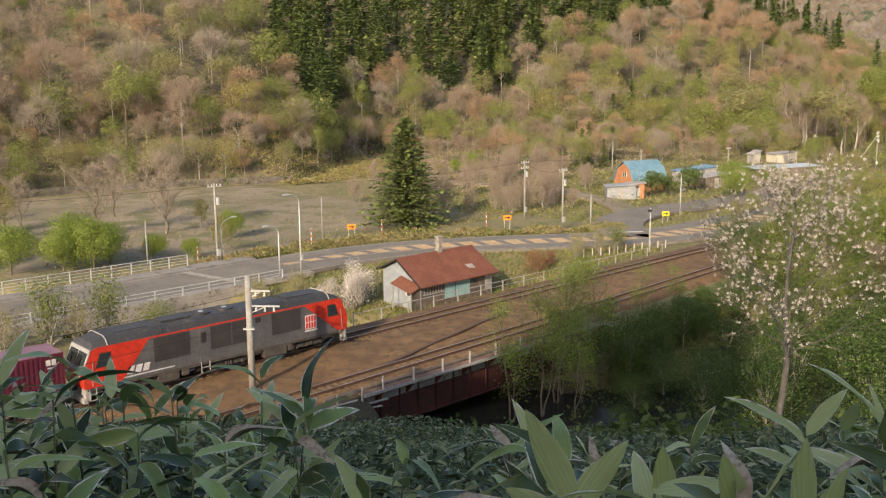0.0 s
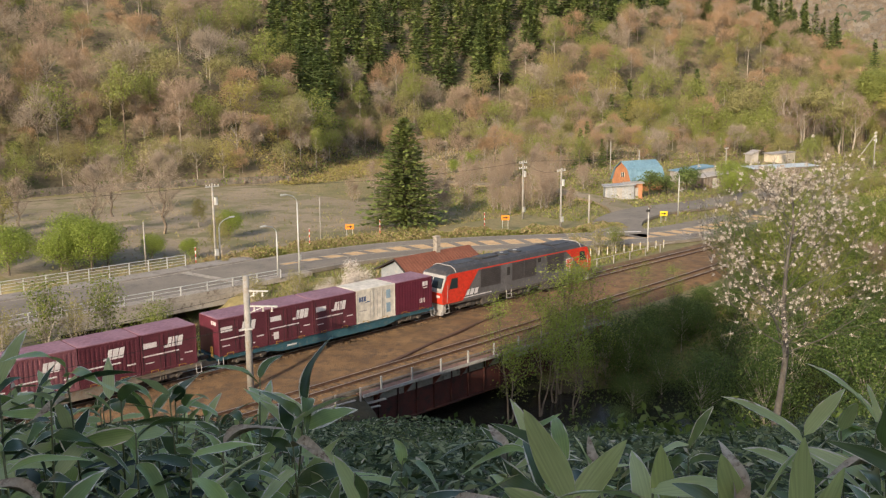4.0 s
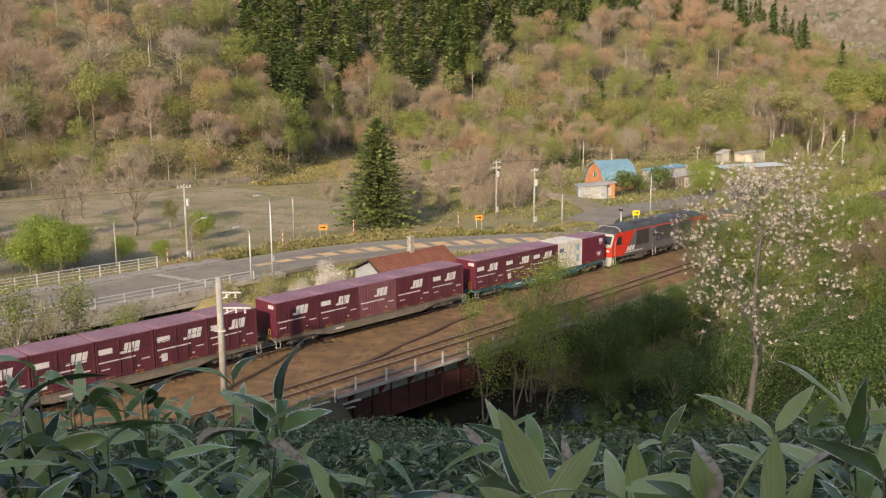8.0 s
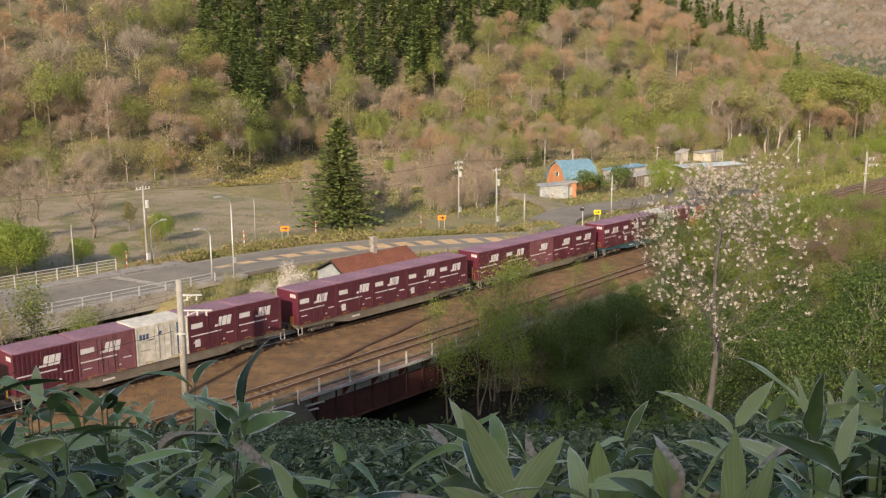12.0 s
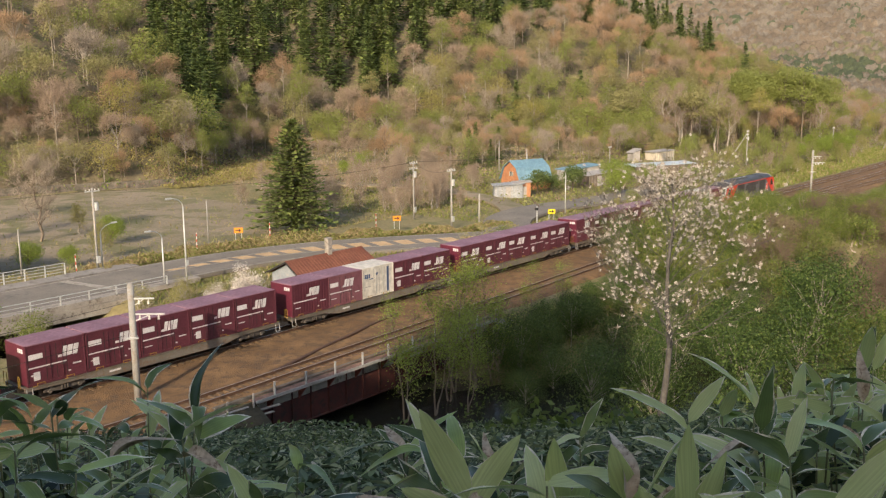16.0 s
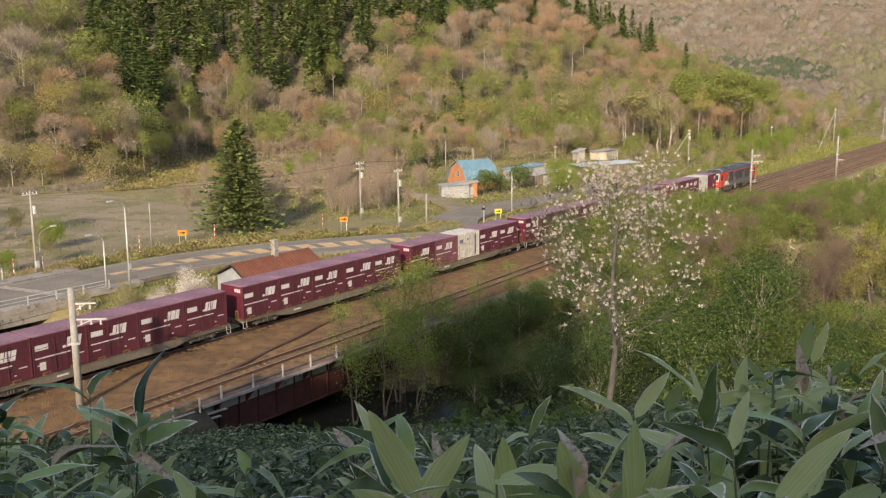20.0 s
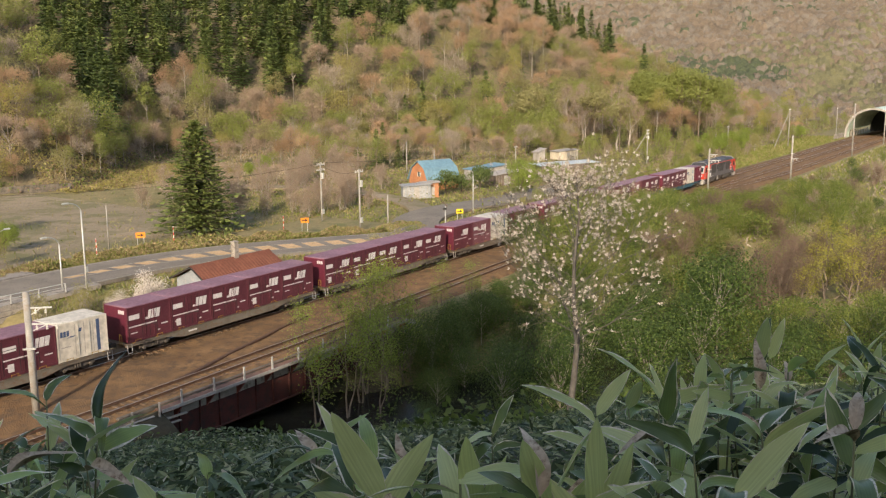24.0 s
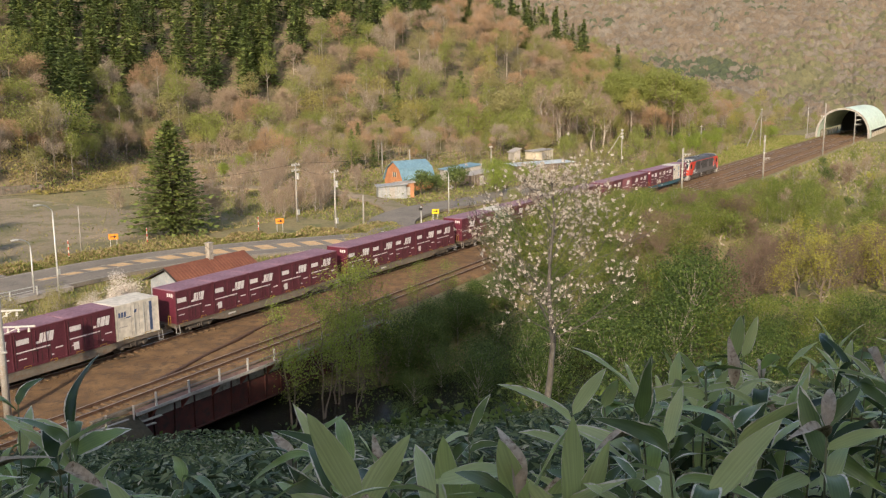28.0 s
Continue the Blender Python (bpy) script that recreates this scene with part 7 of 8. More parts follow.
# bushes in the gully beside the bridge
tree_mesh("gully_a", leafy(130, 8.6, 0.07, 12, 0.42, 0.22, 0.8, 5, 3300, 0.062, 0.27, stems=2, wob=0.03), "bark", "willow")
tree_mesh("gully_b", crowned(131, 7.0, 6.0, 0.9, 26, 7500, 0.066, flat=0.8, sides=5, stem=0.08), "bark_pale", "bush_shaded")
tree_mesh("gully_c", crowned(132, 6.0, 5.6, 0.4, 24, 7500, 0.062, flat=0.8, sides=5, stem=0.08), "bark", "bush_shaded")
for x, y, z, s, k in ((44.4, -12.8, -4.3, 1.12, "a"), (46.4, -13.2, -4.3, 1.18, "a"), (48.6, -12.4, -4.3, 1.25, "a"), (50.6, -12.0, -4.2, 1.28, "a"), (52.8, -12.5, -4.0, 1.24, "a"), (47.6, -15.0, -4.3, 1.0, "a"), (54.6, -12.2, -3.8, 1.15, "a"), (61.0, -11.9, -2.4, 0.75, "a"), (65.4, -11.6, -1.8, 0.62, "a"), (57.2, -13.2, -3.6, 0.5, "b"), (52.0, -17.2, -4.2, 0.5, "b"), (48.6, -18.6, -4.2, 0.4, "c"), (54.2, -14.6, -4.0, 0.42, "c"), (62.0, -12.0, -2.0, 0.4, "c"), (66.0, -12.0, -1.6, 0.38, "c"), (70.0, -12.0, -1.2, 0.34, "c"), (74.0, -12.0, -0.8, 0.34, "c"), (64.0, -14.0, -2.4, 0.5, "c"), (71.0, -14.0, -1.6, 0.42, "c"), (56.0, -17.0, -4.0, 0.62, "b"), (59.6, -14.0, -3.0, 0.48, "b"),
                      (63.6, -13.4, -2.5, 0.42, "b"), (60.5, -17.6, -3.5, 0.62, "b"), (65.0, -17.0, -3.0, 0.58, "b"), (68.8, -15.8, -2.4, 0.45, "c"), (57.0, -20.6, -3.6, 0.72, "b"), (62.0, -21.2, -3.6, 0.95, "b"), (67.0, -20.8, -3.4, 0.95, "b"), (72.4, -18.6, -2.5, 0.75, "c"),
                      (77.0, -17.0, -2.0, 0.62, "c"), (53.0, -22.0, -3.8, 0.85, "b"), (57.6, -26.0, -3.4, 1.1, "b"), (63.4, -27.0, -3.0, 1.1, "b"), (70.0, -25.0, -3.0, 1.2, "c"), (76.4, -23.0, -2.4, 1.0, "c"), (82.5, -20.6, -1.6, 0.8, "c"), (50.0, -28.0, -2.0, 1.0, "b"),
                      (54.6, -32.2, -0.6, 1.15, "b"), (60.0, -33.6, -1.0, 1.2, "b"), (66.0, -33.0, -1.4, 1.3, "b"), (73.0, -31.0, -1.6, 1.3, "c"), (80.0, -28.6, -1.6, 1.15, "c"), (47.4, -34.6, 1.2, 0.95, "b"), (51.6, -38.6, 1.4, 1.05, "b"), (57.6, -39.4, 0.4, 1.1, "b"), (48.6, -43.6, 2.0, 1.0, "b"),
                      (43.6, -38.6, 2.4, 0.72, "b"), (45.0, -48.0, 2.4, 0.9, "b"), (41.6, -44.8, 3.2, 0.75, "b"), (88.0, -18.2, -0.8, 0.6, "c"), (90.0, -25.0, -0.8, 0.9, "c"), (94.0, -13.0, -0.5, 0.36, "c"), (100, -15, -0.5, 0.45, "c"), (106, -13.5, -0.5, 0.4, "c"), (84, -12.4, -0.5, 0.34, "c")):
    tree("gully_" + k, x, y, {"a": "slender leafy tree rising from the stream gully", "b": "dense green bush in the shaded gully", "c": "light green bush above the stream"}[k], s, x * 37 + y * 11, name="gully_tree" if k == "a" else "bush", category="tree" if k == "a" else "bush", group="bushes along the stream", z=min(z, on_ground(x, y)))

for k in range(16):
    x = 54.5 + 1.7 * k
    y = -13.0 - 1.6 * math.sin(k * 2.3) ** 2
    z = on_ground(x, y) - 0.2
    tree("gully_" + "cb"[k % 2], x, y, "dense green bush in the shaded gully", 0.66, k * 77, name="bush", category="bush", group="bushes along the stream", z=z, sz=(1.1 + 0.6 * math.sin(k * 1.7) - z) / (7.0 if k % 2 else 6.0))

tree_mesh("big_bare_bush", bare(141, 6.0, 0.08, 11, 0.08, 0.34, 0.6, 5, 4200, 0.7, 0.007, stems=5, sides=3, thin=0.35), "bark", "twig_dark")
screen_rng = np.random.default_rng(133)
tree_mesh("light_bush", crowned(134, 5.4, 5.2, 0.3, 24, 6500, 0.066, flat=0.8, stem=0.07), "bark_pale", "bush_light")
for k in range(64):
    x = screen_rng.uniform(74, 150)
    y = screen_rng.uniform(-34, -14) - 0.05 * (x - 74)
    if math.degrees(math.atan2(y - EYE.y, x)) > 27:
        continue
    tree("light_bush" if k % 6 else "big_bare_bush", x, y, "light green bush on open ground" if k % 6 else "tangled leafless brown bush", screen_rng.uniform(0.55, 0.95), screen_rng.uniform(0, 360), name="trackside_bush", category="bush", group="bushes screening the railway")
for k in range(46):
    x = 84 + 70 * (k + screen_rng.random()) / 46
    y = screen_rng.uniform(-16.5, -11.8)
    tall = max(1.6, EYE.z - 0.112 * math.hypot(x, y - EYE.y) + screen_rng.uniform(-0.6, 0.6))
    tree("light_bush" if k % 5 else "green_thin", x, y, "light green bush beside the railway", min(0.8, tall / 5.4 + 0.12), screen_rng.uniform(0, 360), name="trackside_bush", category="bush", group="bushes screening the railway", sz=tall / (5.4 if k % 5 else 4.4))
# taller bushes that screen the line further east
for k in range(34):
    x = 76 + 46 * (k + screen_rng.random()) / 34
    y = screen_rng.uniform(-15.5, -10.2)
    r = math.hypot(x, y - EYE.y)
    if math.degrees(math.atan2(y - EYE.y, x)) > 29.5:
        continue
    gz0 = on_ground(x, y)
    key = str(screen_rng.choice(["light_bush", "gully_b", "big_bare_bush", "gully_a"], p=[0.55, 0.15, 0.12, 0.18]))
    tall = {"light_bush": 5.4, "gully_b": 7.0, "big_bare_bush": 6.0, "gully_a": 8.6}[key]
    top = EYE.z - 0.121 * r - screen_rng.uniform(0.0, 2.2)
    f = max(0.4, (top - gz0) / tall)
    tree(key, x, y, "tangled bare bush beside the railway" if key == "big_bare_bush" else "light green bush beside the railway", min(f, 0.95), screen_rng.uniform(0, 360), name="trackside_bush", category="bush", group="bushes screening the railway", z=gz0 - 0.15, sz=f)

# magnolia with white flowers above the slope
mag_rng = np.random.default_rng(140)
msegs, mtips, mdirs = grow(mag_rng, 8.7, 0.135, 46, 0.4, 0.31, 0.42, 10, wob=0.016, lean=0.012, thin=0.2)
mi = mag_rng.integers(0, len(mtips), 4600)
high = mtips[mi][mtips[mi][:, 2] > 3.4 + 1.8 * mag_rng.random(4600)][:3600]
flowers = diamonds(mag_rng, np.repeat(high, 5, 0) + mag_rng.normal(size=(5 * len(high), 3)) * 0.022, 0.021, 0.75)
tv, tf = slivers(mag_rng, mtips[mi], mdirs[mi] + mag_rng.normal(size=(4600, 3)) * 0.4, 0.28, 0.0045)
m = thing("magnolia_tree", pose(24.66, -40.83, on_ground(24.66, -40.83) - 0.2), "tall leafless magnolia with scattered white flowers", "tree")
for nm, me in (("trunk", np_mesh("magnolia_trunk", *tubes(msegs, 7), [M["bark_grey"]], smooth=True)), ("twig_spray", np_mesh("magnolia_twigs", tv, tf, [LEAF["twig_grey"]])), ("blossom", np_mesh("magnolia_blossom", *flowers, [LEAF["petal"]]))):
    o = new(nm, me)
    o.parent = m

# scrub on the open ground to the east
tree_mesh("gold_tree", leafy(142, 7.5, 0.12, 13, 0.15, 0.33, 0.5, 5, 2300, 0.085, 0.32, stems=2), "bark", "gold")
for x, y, s in ((77.0, -31.5, 0.95), (79.5, -34.0, 1.0), (74.5, -33.0, 0.85), (83.0, -31.0, 1.0), (85.0, -34.5, 1.05), (90.0, -31.0, 1.0), (98.0, -30.0, 1.0), (86.0, -40.0, 0.9), (92.0, -42.0, 0.95)):
    tree("big_bare_bush", x, y, "tangled leafless brown bush", s, x * 61, name="bare_bush", category="bush", group="bare bushes on the open ground", z=on_ground(x, y) - 0.2)
for x, y, s in ((83.0, -37.0, 0.9), (80.5, -39.5, 0.85), (88.0, -38.0, 0.95), (88.0, -44.0, 0.9), (79.0, -36.0, 0.62)):
    tree("gold_tree", x, y, "young tree with bright yellow-green leaves", s, x * 23, name="young_tree", group="yellow-leaved young trees", z=on_ground(x, y) - 0.2)
for x, y, s in ((67.0, -35.0, 0.85), (70.5, -37.0, 0.72), (65.0, -38.5, 0.85), (69.0, -41.0, 0.8), (61.0, -42.5, 0.8), (66.5, -45.0, 0.85), (58.0, -46.5, 0.75), (72.0, -42.5, 0.8)):
    tree("gully_c" if x < 67 else "light_bush", x, y, "rounded green bush above the stream", s, x * 23, name="bush", category="bush", group="bushes along the stream", z=on_ground(x, y) - 0.2)
tree_mesh("scrub_green", crowned(143, 5.5, 5.0, 0.3, 18, 3000, 0.085, flat=0.8, stem=0.07), "bark", "bush_shaded")
scrub_rng = np.random.default_rng(55)
for k in range(95):
    x = scrub_rng.uniform(82, 230)
    y = -13 - scrub_rng.random() ** 1.3 * (0.30 * x)
    if x > 120 and y > -16:
        y -= 4
    key = str(scrub_rng.choice(["scrub_green", "thin_shrub", "bare_shrub", "green_thin", "big_bare_bush"], p=[0.22, 0.22, 0.2, 0.22, 0.14]))
    s = scrub_rng.uniform(0.45, 0.8) * (0.8 if key in ("scrub_green", "big_bare_bush") else 1.15)
    tree(key, x, y, {"scrub_green": "light green bush", "thin_shrub": "sparse olive shrub", "bare_shrub": "leafless brownish shrub", "green_thin": "fresh green shrub", "big_bare_bush": "tangled bare bush"}[key] + " on rough open ground", s, scrub_rng.uniform(0, 360), name="scrub_bush", category="bush", group="scrub beside the railway")


thicket = [crowned(150, 4.4, 4.6, 0.3, 16, 1700, 0.085, flat=0.8, stem=0.06), crowned(151, 3.6, 4.2, 0.2, 14, 1500, 0.085, flat=0.8, stem=0.05), crowned(152, 4.6, 4.4, 0.3, 16, 1500, 0.0, True, width=0.012, stem=0.06)]
thicket_rows = []
for k in range(230):
    r, a = 92 + 95 * scrub_rng.random(), radians(scrub_rng.uniform(3.5, 21))
    px, py = r * math.cos(a), EYE.y + r * math.sin(a)
    if py > -14.5:
        continue
    kind_ = int(scrub_rng.choice(3, p=[0.42, 0.38, 0.2]))
    tall = EYE.z - 0.116 * r + scrub_rng.uniform(-1.0, 0.8)
    thicket_rows.append((kind_, px, py, on_ground(px, py) - 0.15, scrub_rng.random() * 6, min(1.15, max(0.45, tall / 4.4)), 0, 4 if kind_ == 2 else 1 + int(scrub_rng.choice(3, p=[0.55, 0.3, 0.15]))))
woodland("scrub_thicket", thicket, thicket_rows, "green and yellowish scrub covering the open ground", [M["bark"], LEAF["bush_light"], LEAF["hill_olive"], LEAF["gold"], LEAF["twig_dark"]])

# ------------------------------------------------------------ grass and dry stems
def tufts(name, rng, pts, size, mats, p, label, lean=0.5, aspect=0.16):
    n = len(pts)
    z = height(pts[:, 0], pts[:, 1])
    c = np.column_stack([pts, z])
    d = unit(rng.normal(size=(n, 3)) * lean + [0, 0, 1])
    w = unit(np.cross(d, rng.normal(size=(n, 3))))
    s = size * (0.5 + rng.random((n, 1)))
    v = np.stack([c - w * s * aspect * 0.5, c + w * s * aspect * 0.5, c + d * s * 0.6 + w * s * aspect, c + d * s + rng.normal(size=(n, 3)) * 0.1 * s], 1).reshape(-1, 3)
    ob = new(name, np_mesh(name, v, np.arange(4 * n).reshape(-1, 4), mats, rng.choice(len(mats), n, p=p)))
    return tagged(ob, label, "grass", kind="stuff")


def clumps(name, rng, pts, size, top, mats, p, label):
    """Low leafy cover: leaf quads heaped over the ground in uneven clumps."""
    n = len(pts)
    z = height(pts[:, 0], pts[:, 1])
    t = top * np.clip(0.55 + 0.6 * ridge_noise(pts[:, 0], pts[:, 1], 1.1, 3.0) + 0.35 * ridge_noise(pts[:, 0], pts[:, 1], 0.45, 1.0), 0.1, 1.3)
    v, f = diamonds(rng, np.column_stack([pts, z + t * rng.random(n) ** 0.6]), size, 0.5)
    kind = np.clip((ridge_noise(pts[:, 0], pts[:, 1], 1.7, 7.0) * 0.35 + rng.random(n)), 0, 0.999)
    edges = np.cumsum(p)
    ob = new(name, np_mesh(name, v, f, mats, np.searchsorted(edges, kind)))
    return tagged(ob, label, "undergrowth", kind="stuff")


g_rng = np.random.default_rng(77)


def along_road(n, d0, d1, x0, x1):
    i = g_rng.integers(0, len(road_line) - 1, n * 4)
    out = []
    for k in i:
        p, q = road_line[k], road_line[k + 1]
        if not x0 < p.x < x1:
            continue
        t = (q - p).normalized()
        d = d0 + (d1 - d0) * g_rng.random()
        c = p.lerp(q, g_rng.random())
        out.append((c.x - t.y * d, c.y + t.x * d))
        if len(out) == n:
            break
    return np.array(out)


clumps("dry_verge", g_rng, along_road(24000, 5.4, 9.8, 47, 95), 0.15, 1.0, [LEAF["straw"], LEAF["olive"], LEAF["grass"]], [0.55, 0.27, 0.18], "dry golden weeds and brambles on the road verge")
tufts("green_verge", g_rng, along_road(9000, 4.4, 6.4, 46, 93), 0.3, [LEAF["grass"], LEAF["straw"]], [0.8, 0.2], "short green grass along the road edge", 0.6, 0.2)
tufts("house_grass", g_rng, np.column_stack([g_rng.uniform(44, 88, 16000), g_rng.uniform(3.6, 21, 16000)]), 0.3, [LEAF["grass"], LEAF["straw"], LEAF["olive"]], [0.55, 0.25, 0.2], "rough grass round the old house", 0.6, 0.2)
tufts("east_grass", g_rng, np.column_stack([98 + 150 * g_rng.random(30000) ** 1.3, 11 + 55 * g_rng.random(30000)]), 0.3, [LEAF["grass"], LEAF["straw"], LEAF["olive"]], [0.62, 0.13, 0.25], "rough meadow grass between the farm buildings", 0.7, 0.3)
tufts("lot_weeds", g_rng, np.column_stack([g_rng.uniform(35, 125, 7000), 34 + 60 * g_rng.random(7000) ** 2.6]), 0.3, [LEAF["straw"], LEAF["olive"], LEAF["grass"]], [0.5, 0.3, 0.2], "scattered dry weeds on the gravel lot", 0.8, 0.25)
clumps("terrace_bank", g_rng, np.column_stack([g_rng.uniform(98, 140, 24000), g_rng.uniform(92, 128, 24000)]), 0.22, 1.2, [LEAF["straw"], LEAF["olive"], LEAF["yellow"]], [0.4, 0.4, 0.2], "tan bamboo grass covering a low bank")
clumps("hollow_cover", g_rng, np.column_stack([g_rng.uniform(16, 80, 38000), g_rng.uniform(-46, -11.8, 38000)]), 0.13, 1.6, [LEAF["bush"], LEAF["bush_shaded"], LEAF["fir"]], [0.6, 0.2, 0.2], "dense low scrub in the shaded hollow")
clumps("bank_cover", g_rng, np.column_stack([g_rng.uniform(12, 31.5, 14000), -11.2 - 12 * g_rng.random(14000)]), 0.12, 0.6, [LEAF["sasa_far"], LEAF["bush_shaded"], LEAF["twig_dark"]], [0.7, 0.2, 0.1], "dark bamboo grass on the shaded railway bank")
clumps("brush", g_rng, np.column_stack([g_rng.uniform(112, 440, 26000), 16 + 60 * g_rng.random(26000)]), 0.25, 0.9, [LEAF["olive"], LEAF["grass"], LEAF["twig_dark"]], [0.3, 0.4, 0.3], "brambles and rough grass beyond the farm")
tufts("terrace_meadow", g_rng, np.column_stack([g_rng.uniform(110, 215, 16000), g_rng.uniform(60, 140, 16000)]), 0.4, [LEAF["twig_grey"], LEAF["olive"], LEAF["twig_orange"]], [0.5, 0.25, 0.25], "dry tawny grass on the terrace below the wood", 0.9, 0.3)
tufts("south_scrub", g_rng, np.column_stack([g_rng.uniform(60, 300, 30000), -12.5 - 60 * g_rng.random(30000) ** 1.4]), 0.5, [LEAF["olive"], LEAF["twig_grey"], LEAF["grass"]], [0.3, 0.2, 0.5], "rough weeds on the ground beside the railway", 0.9, 0.3)
tufts("trackside_grass", g_rng, np.column_stack([g_rng.uniform(150, 322, 26000), 3.4 + 13 * g_rng.random(26000)]), 0.45, [LEAF["grass"], LEAF["straw"], LEAF["olive"]], [0.6, 0.15, 0.25], "rough grass along the railway verge", 0.8, 0.3)
n = 26000
ux = g_rng.uniform(-10, 330, n)
uy = np.interp(ux, FOOT_X, FOOT_Y) - 2 + 95 * g_rng.random(n) ** 1.3
uv, uf = diamonds(g_rng, np.column_stack([ux, uy, height(ux, uy) + 0.2 + 1.3 * g_rng.random(n)]), 0.3)
tagged(new("hill_undergrowth", np_mesh("hill_undergrowth", uv, uf, [LEAF["fir_sun"], LEAF["twig_dark"], LEAF["bush_light"]], g_rng.choice(3, n, p=[0.35, 0.45, 0.2]))), "undergrowth and saplings below the trees", "undergrowth", kind="stuff")

# ------------------------------------------------------------ bamboo grass


def blade(name, c0, c1, vein, rough):
    """A leaf blade: veins along it, soft sheen, some light through it."""
    mat = bpy.data.materials.new(name)
    n, l = links_of(mat)
    b = n["Principled BSDF"]
    out = n["Material Output"]
    geo, info, tex = n.new("ShaderNodeNewGeometry"), n.new("ShaderNodeObjectInfo"), n.new("ShaderNodeTexCoord")
    st, nz = n.new("ShaderNodeMapping"), n.new("ShaderNodeTexNoise")
    st.inputs["Scale"].default_value = (6, 260, 6)
    l.new(tex.outputs["Object"], st.inputs["Vector"])
    l.new(st.outputs[0], nz.inputs["Vector"])
    nz.inputs["Scale"].default_value, nz.inputs["Detail"].default_value = 1.0, 3
    blot = n.new("ShaderNodeTexNoise")
    blot.inputs["Scale"].default_value = 14
    l.new(geo.outputs["Position"], blot.inputs["Vector"])
    r = ramp(n, [(0.2, c0), (0.62, tuple(a + (b - a) * 0.36 for a, b in zip(c0, c1))), (0.95, c1)])
    mixf = n.new("ShaderNodeMath")
    mixf.operation = "MULTIPLY_ADD"
    mixf.inputs[1].default_value, mixf.use_clamp = 0.75, True
    l.new(info.outputs["Random"], mixf.inputs[0])
    half = n.new("ShaderNodeMath")
    half.operation = "MULTIPLY"
    half.inputs[1].default_value = 0.4
    l.new(blot.outputs["Fac"], half.inputs[0])
    l.new(half.outputs[0], mixf.inputs[2])
    l.new(mixf.outputs[0], r.inputs[0])
    g = ramp(n, [(0.35, (0.8, 0.8, 0.8)), (0.65, vein)])
    l.new(nz.outputs["Fac"], g.inputs[0])
    mx = n.new("ShaderNodeMix")
    mx.data_type, mx.blend_type = "RGBA", "MULTIPLY"
    mx.inputs[0].default_value = 0.8
    l.new(r.outputs[0], mx.inputs[6])
    l.new(g.outputs[0], mx.inputs[7])
    l.new(mx.outputs[2], b.inputs["Base Color"])
    b.inputs["Roughness"].default_value, b.inputs["Specular IOR Level"].default_value = rough, 0.5
    bp = n.new("ShaderNodeBump")
    bp.inputs["Strength"].default_value, bp.inputs["Distance"].default_value = 0.25, 0.002
    l.new(nz.outputs["Fac"], bp.inputs["Height"])
    l.new(bp.outputs[0], b.inputs["Normal"])
    t, mix = n.new("ShaderNodeBsdfTranslucent"), n.new("ShaderNodeMixShader")
    l.new(mx.outputs[2], t.inputs["Color"])
    mix.inputs[0].default_value = 0.28
    l.new(b.outputs[0], mix.inputs[1])
    l.new(t.outputs[0], mix.inputs[2])
    l.new(mix.outputs[0], out.inputs["Surface"])
    return mat


sasa_green = blade("sasa_leaf", (0.03, 0.062, 0.019), (0.42, 0.54, 0.165), (1.15, 1.15, 1.1), 0.3)
# bright copy of the leaf colour, stands in for sun on and through blades
sasa_sunlit = blade("sasa_leaf_sunlit", (0.48, 0.55, 0.21), (0.64, 0.69, 0.33), (1.08, 1.08, 1.05), 0.5)
# darkened copy of the leaf colour, for the shade between the upper leaves
sasa_shaded = foliage("sasa_shaded", [(0.0, (0.012, 0.026, 0.009)), (0.7, (0.05, 0.08, 0.028)), (1.0, (0.13, 0.17, 0.06))], 0.15, 0.4, spread=1.0)
sasa_edge = surface("sasa_edge", (0.70, 0.64, 0.48), (0.86, 0.80, 0.66), 14, 0.7, fine=80, bump=0.1, dist=0.003, c2=(0.30, 0.25, 0.12), stain=0.3)
sasa_dry = surface("sasa_dry", (0.38, 0.29, 0.19), (0.58, 0.48, 0.36), 14, 0.8, fine=70, bump=0.3, dist=0.004, c2=(0.2, 0.13, 0.08))
sasa_culm = surface("sasa_culm", (0.12, 0.14, 0.045), (0.22, 0.21, 0.09), 8, 0.5, fine=40)


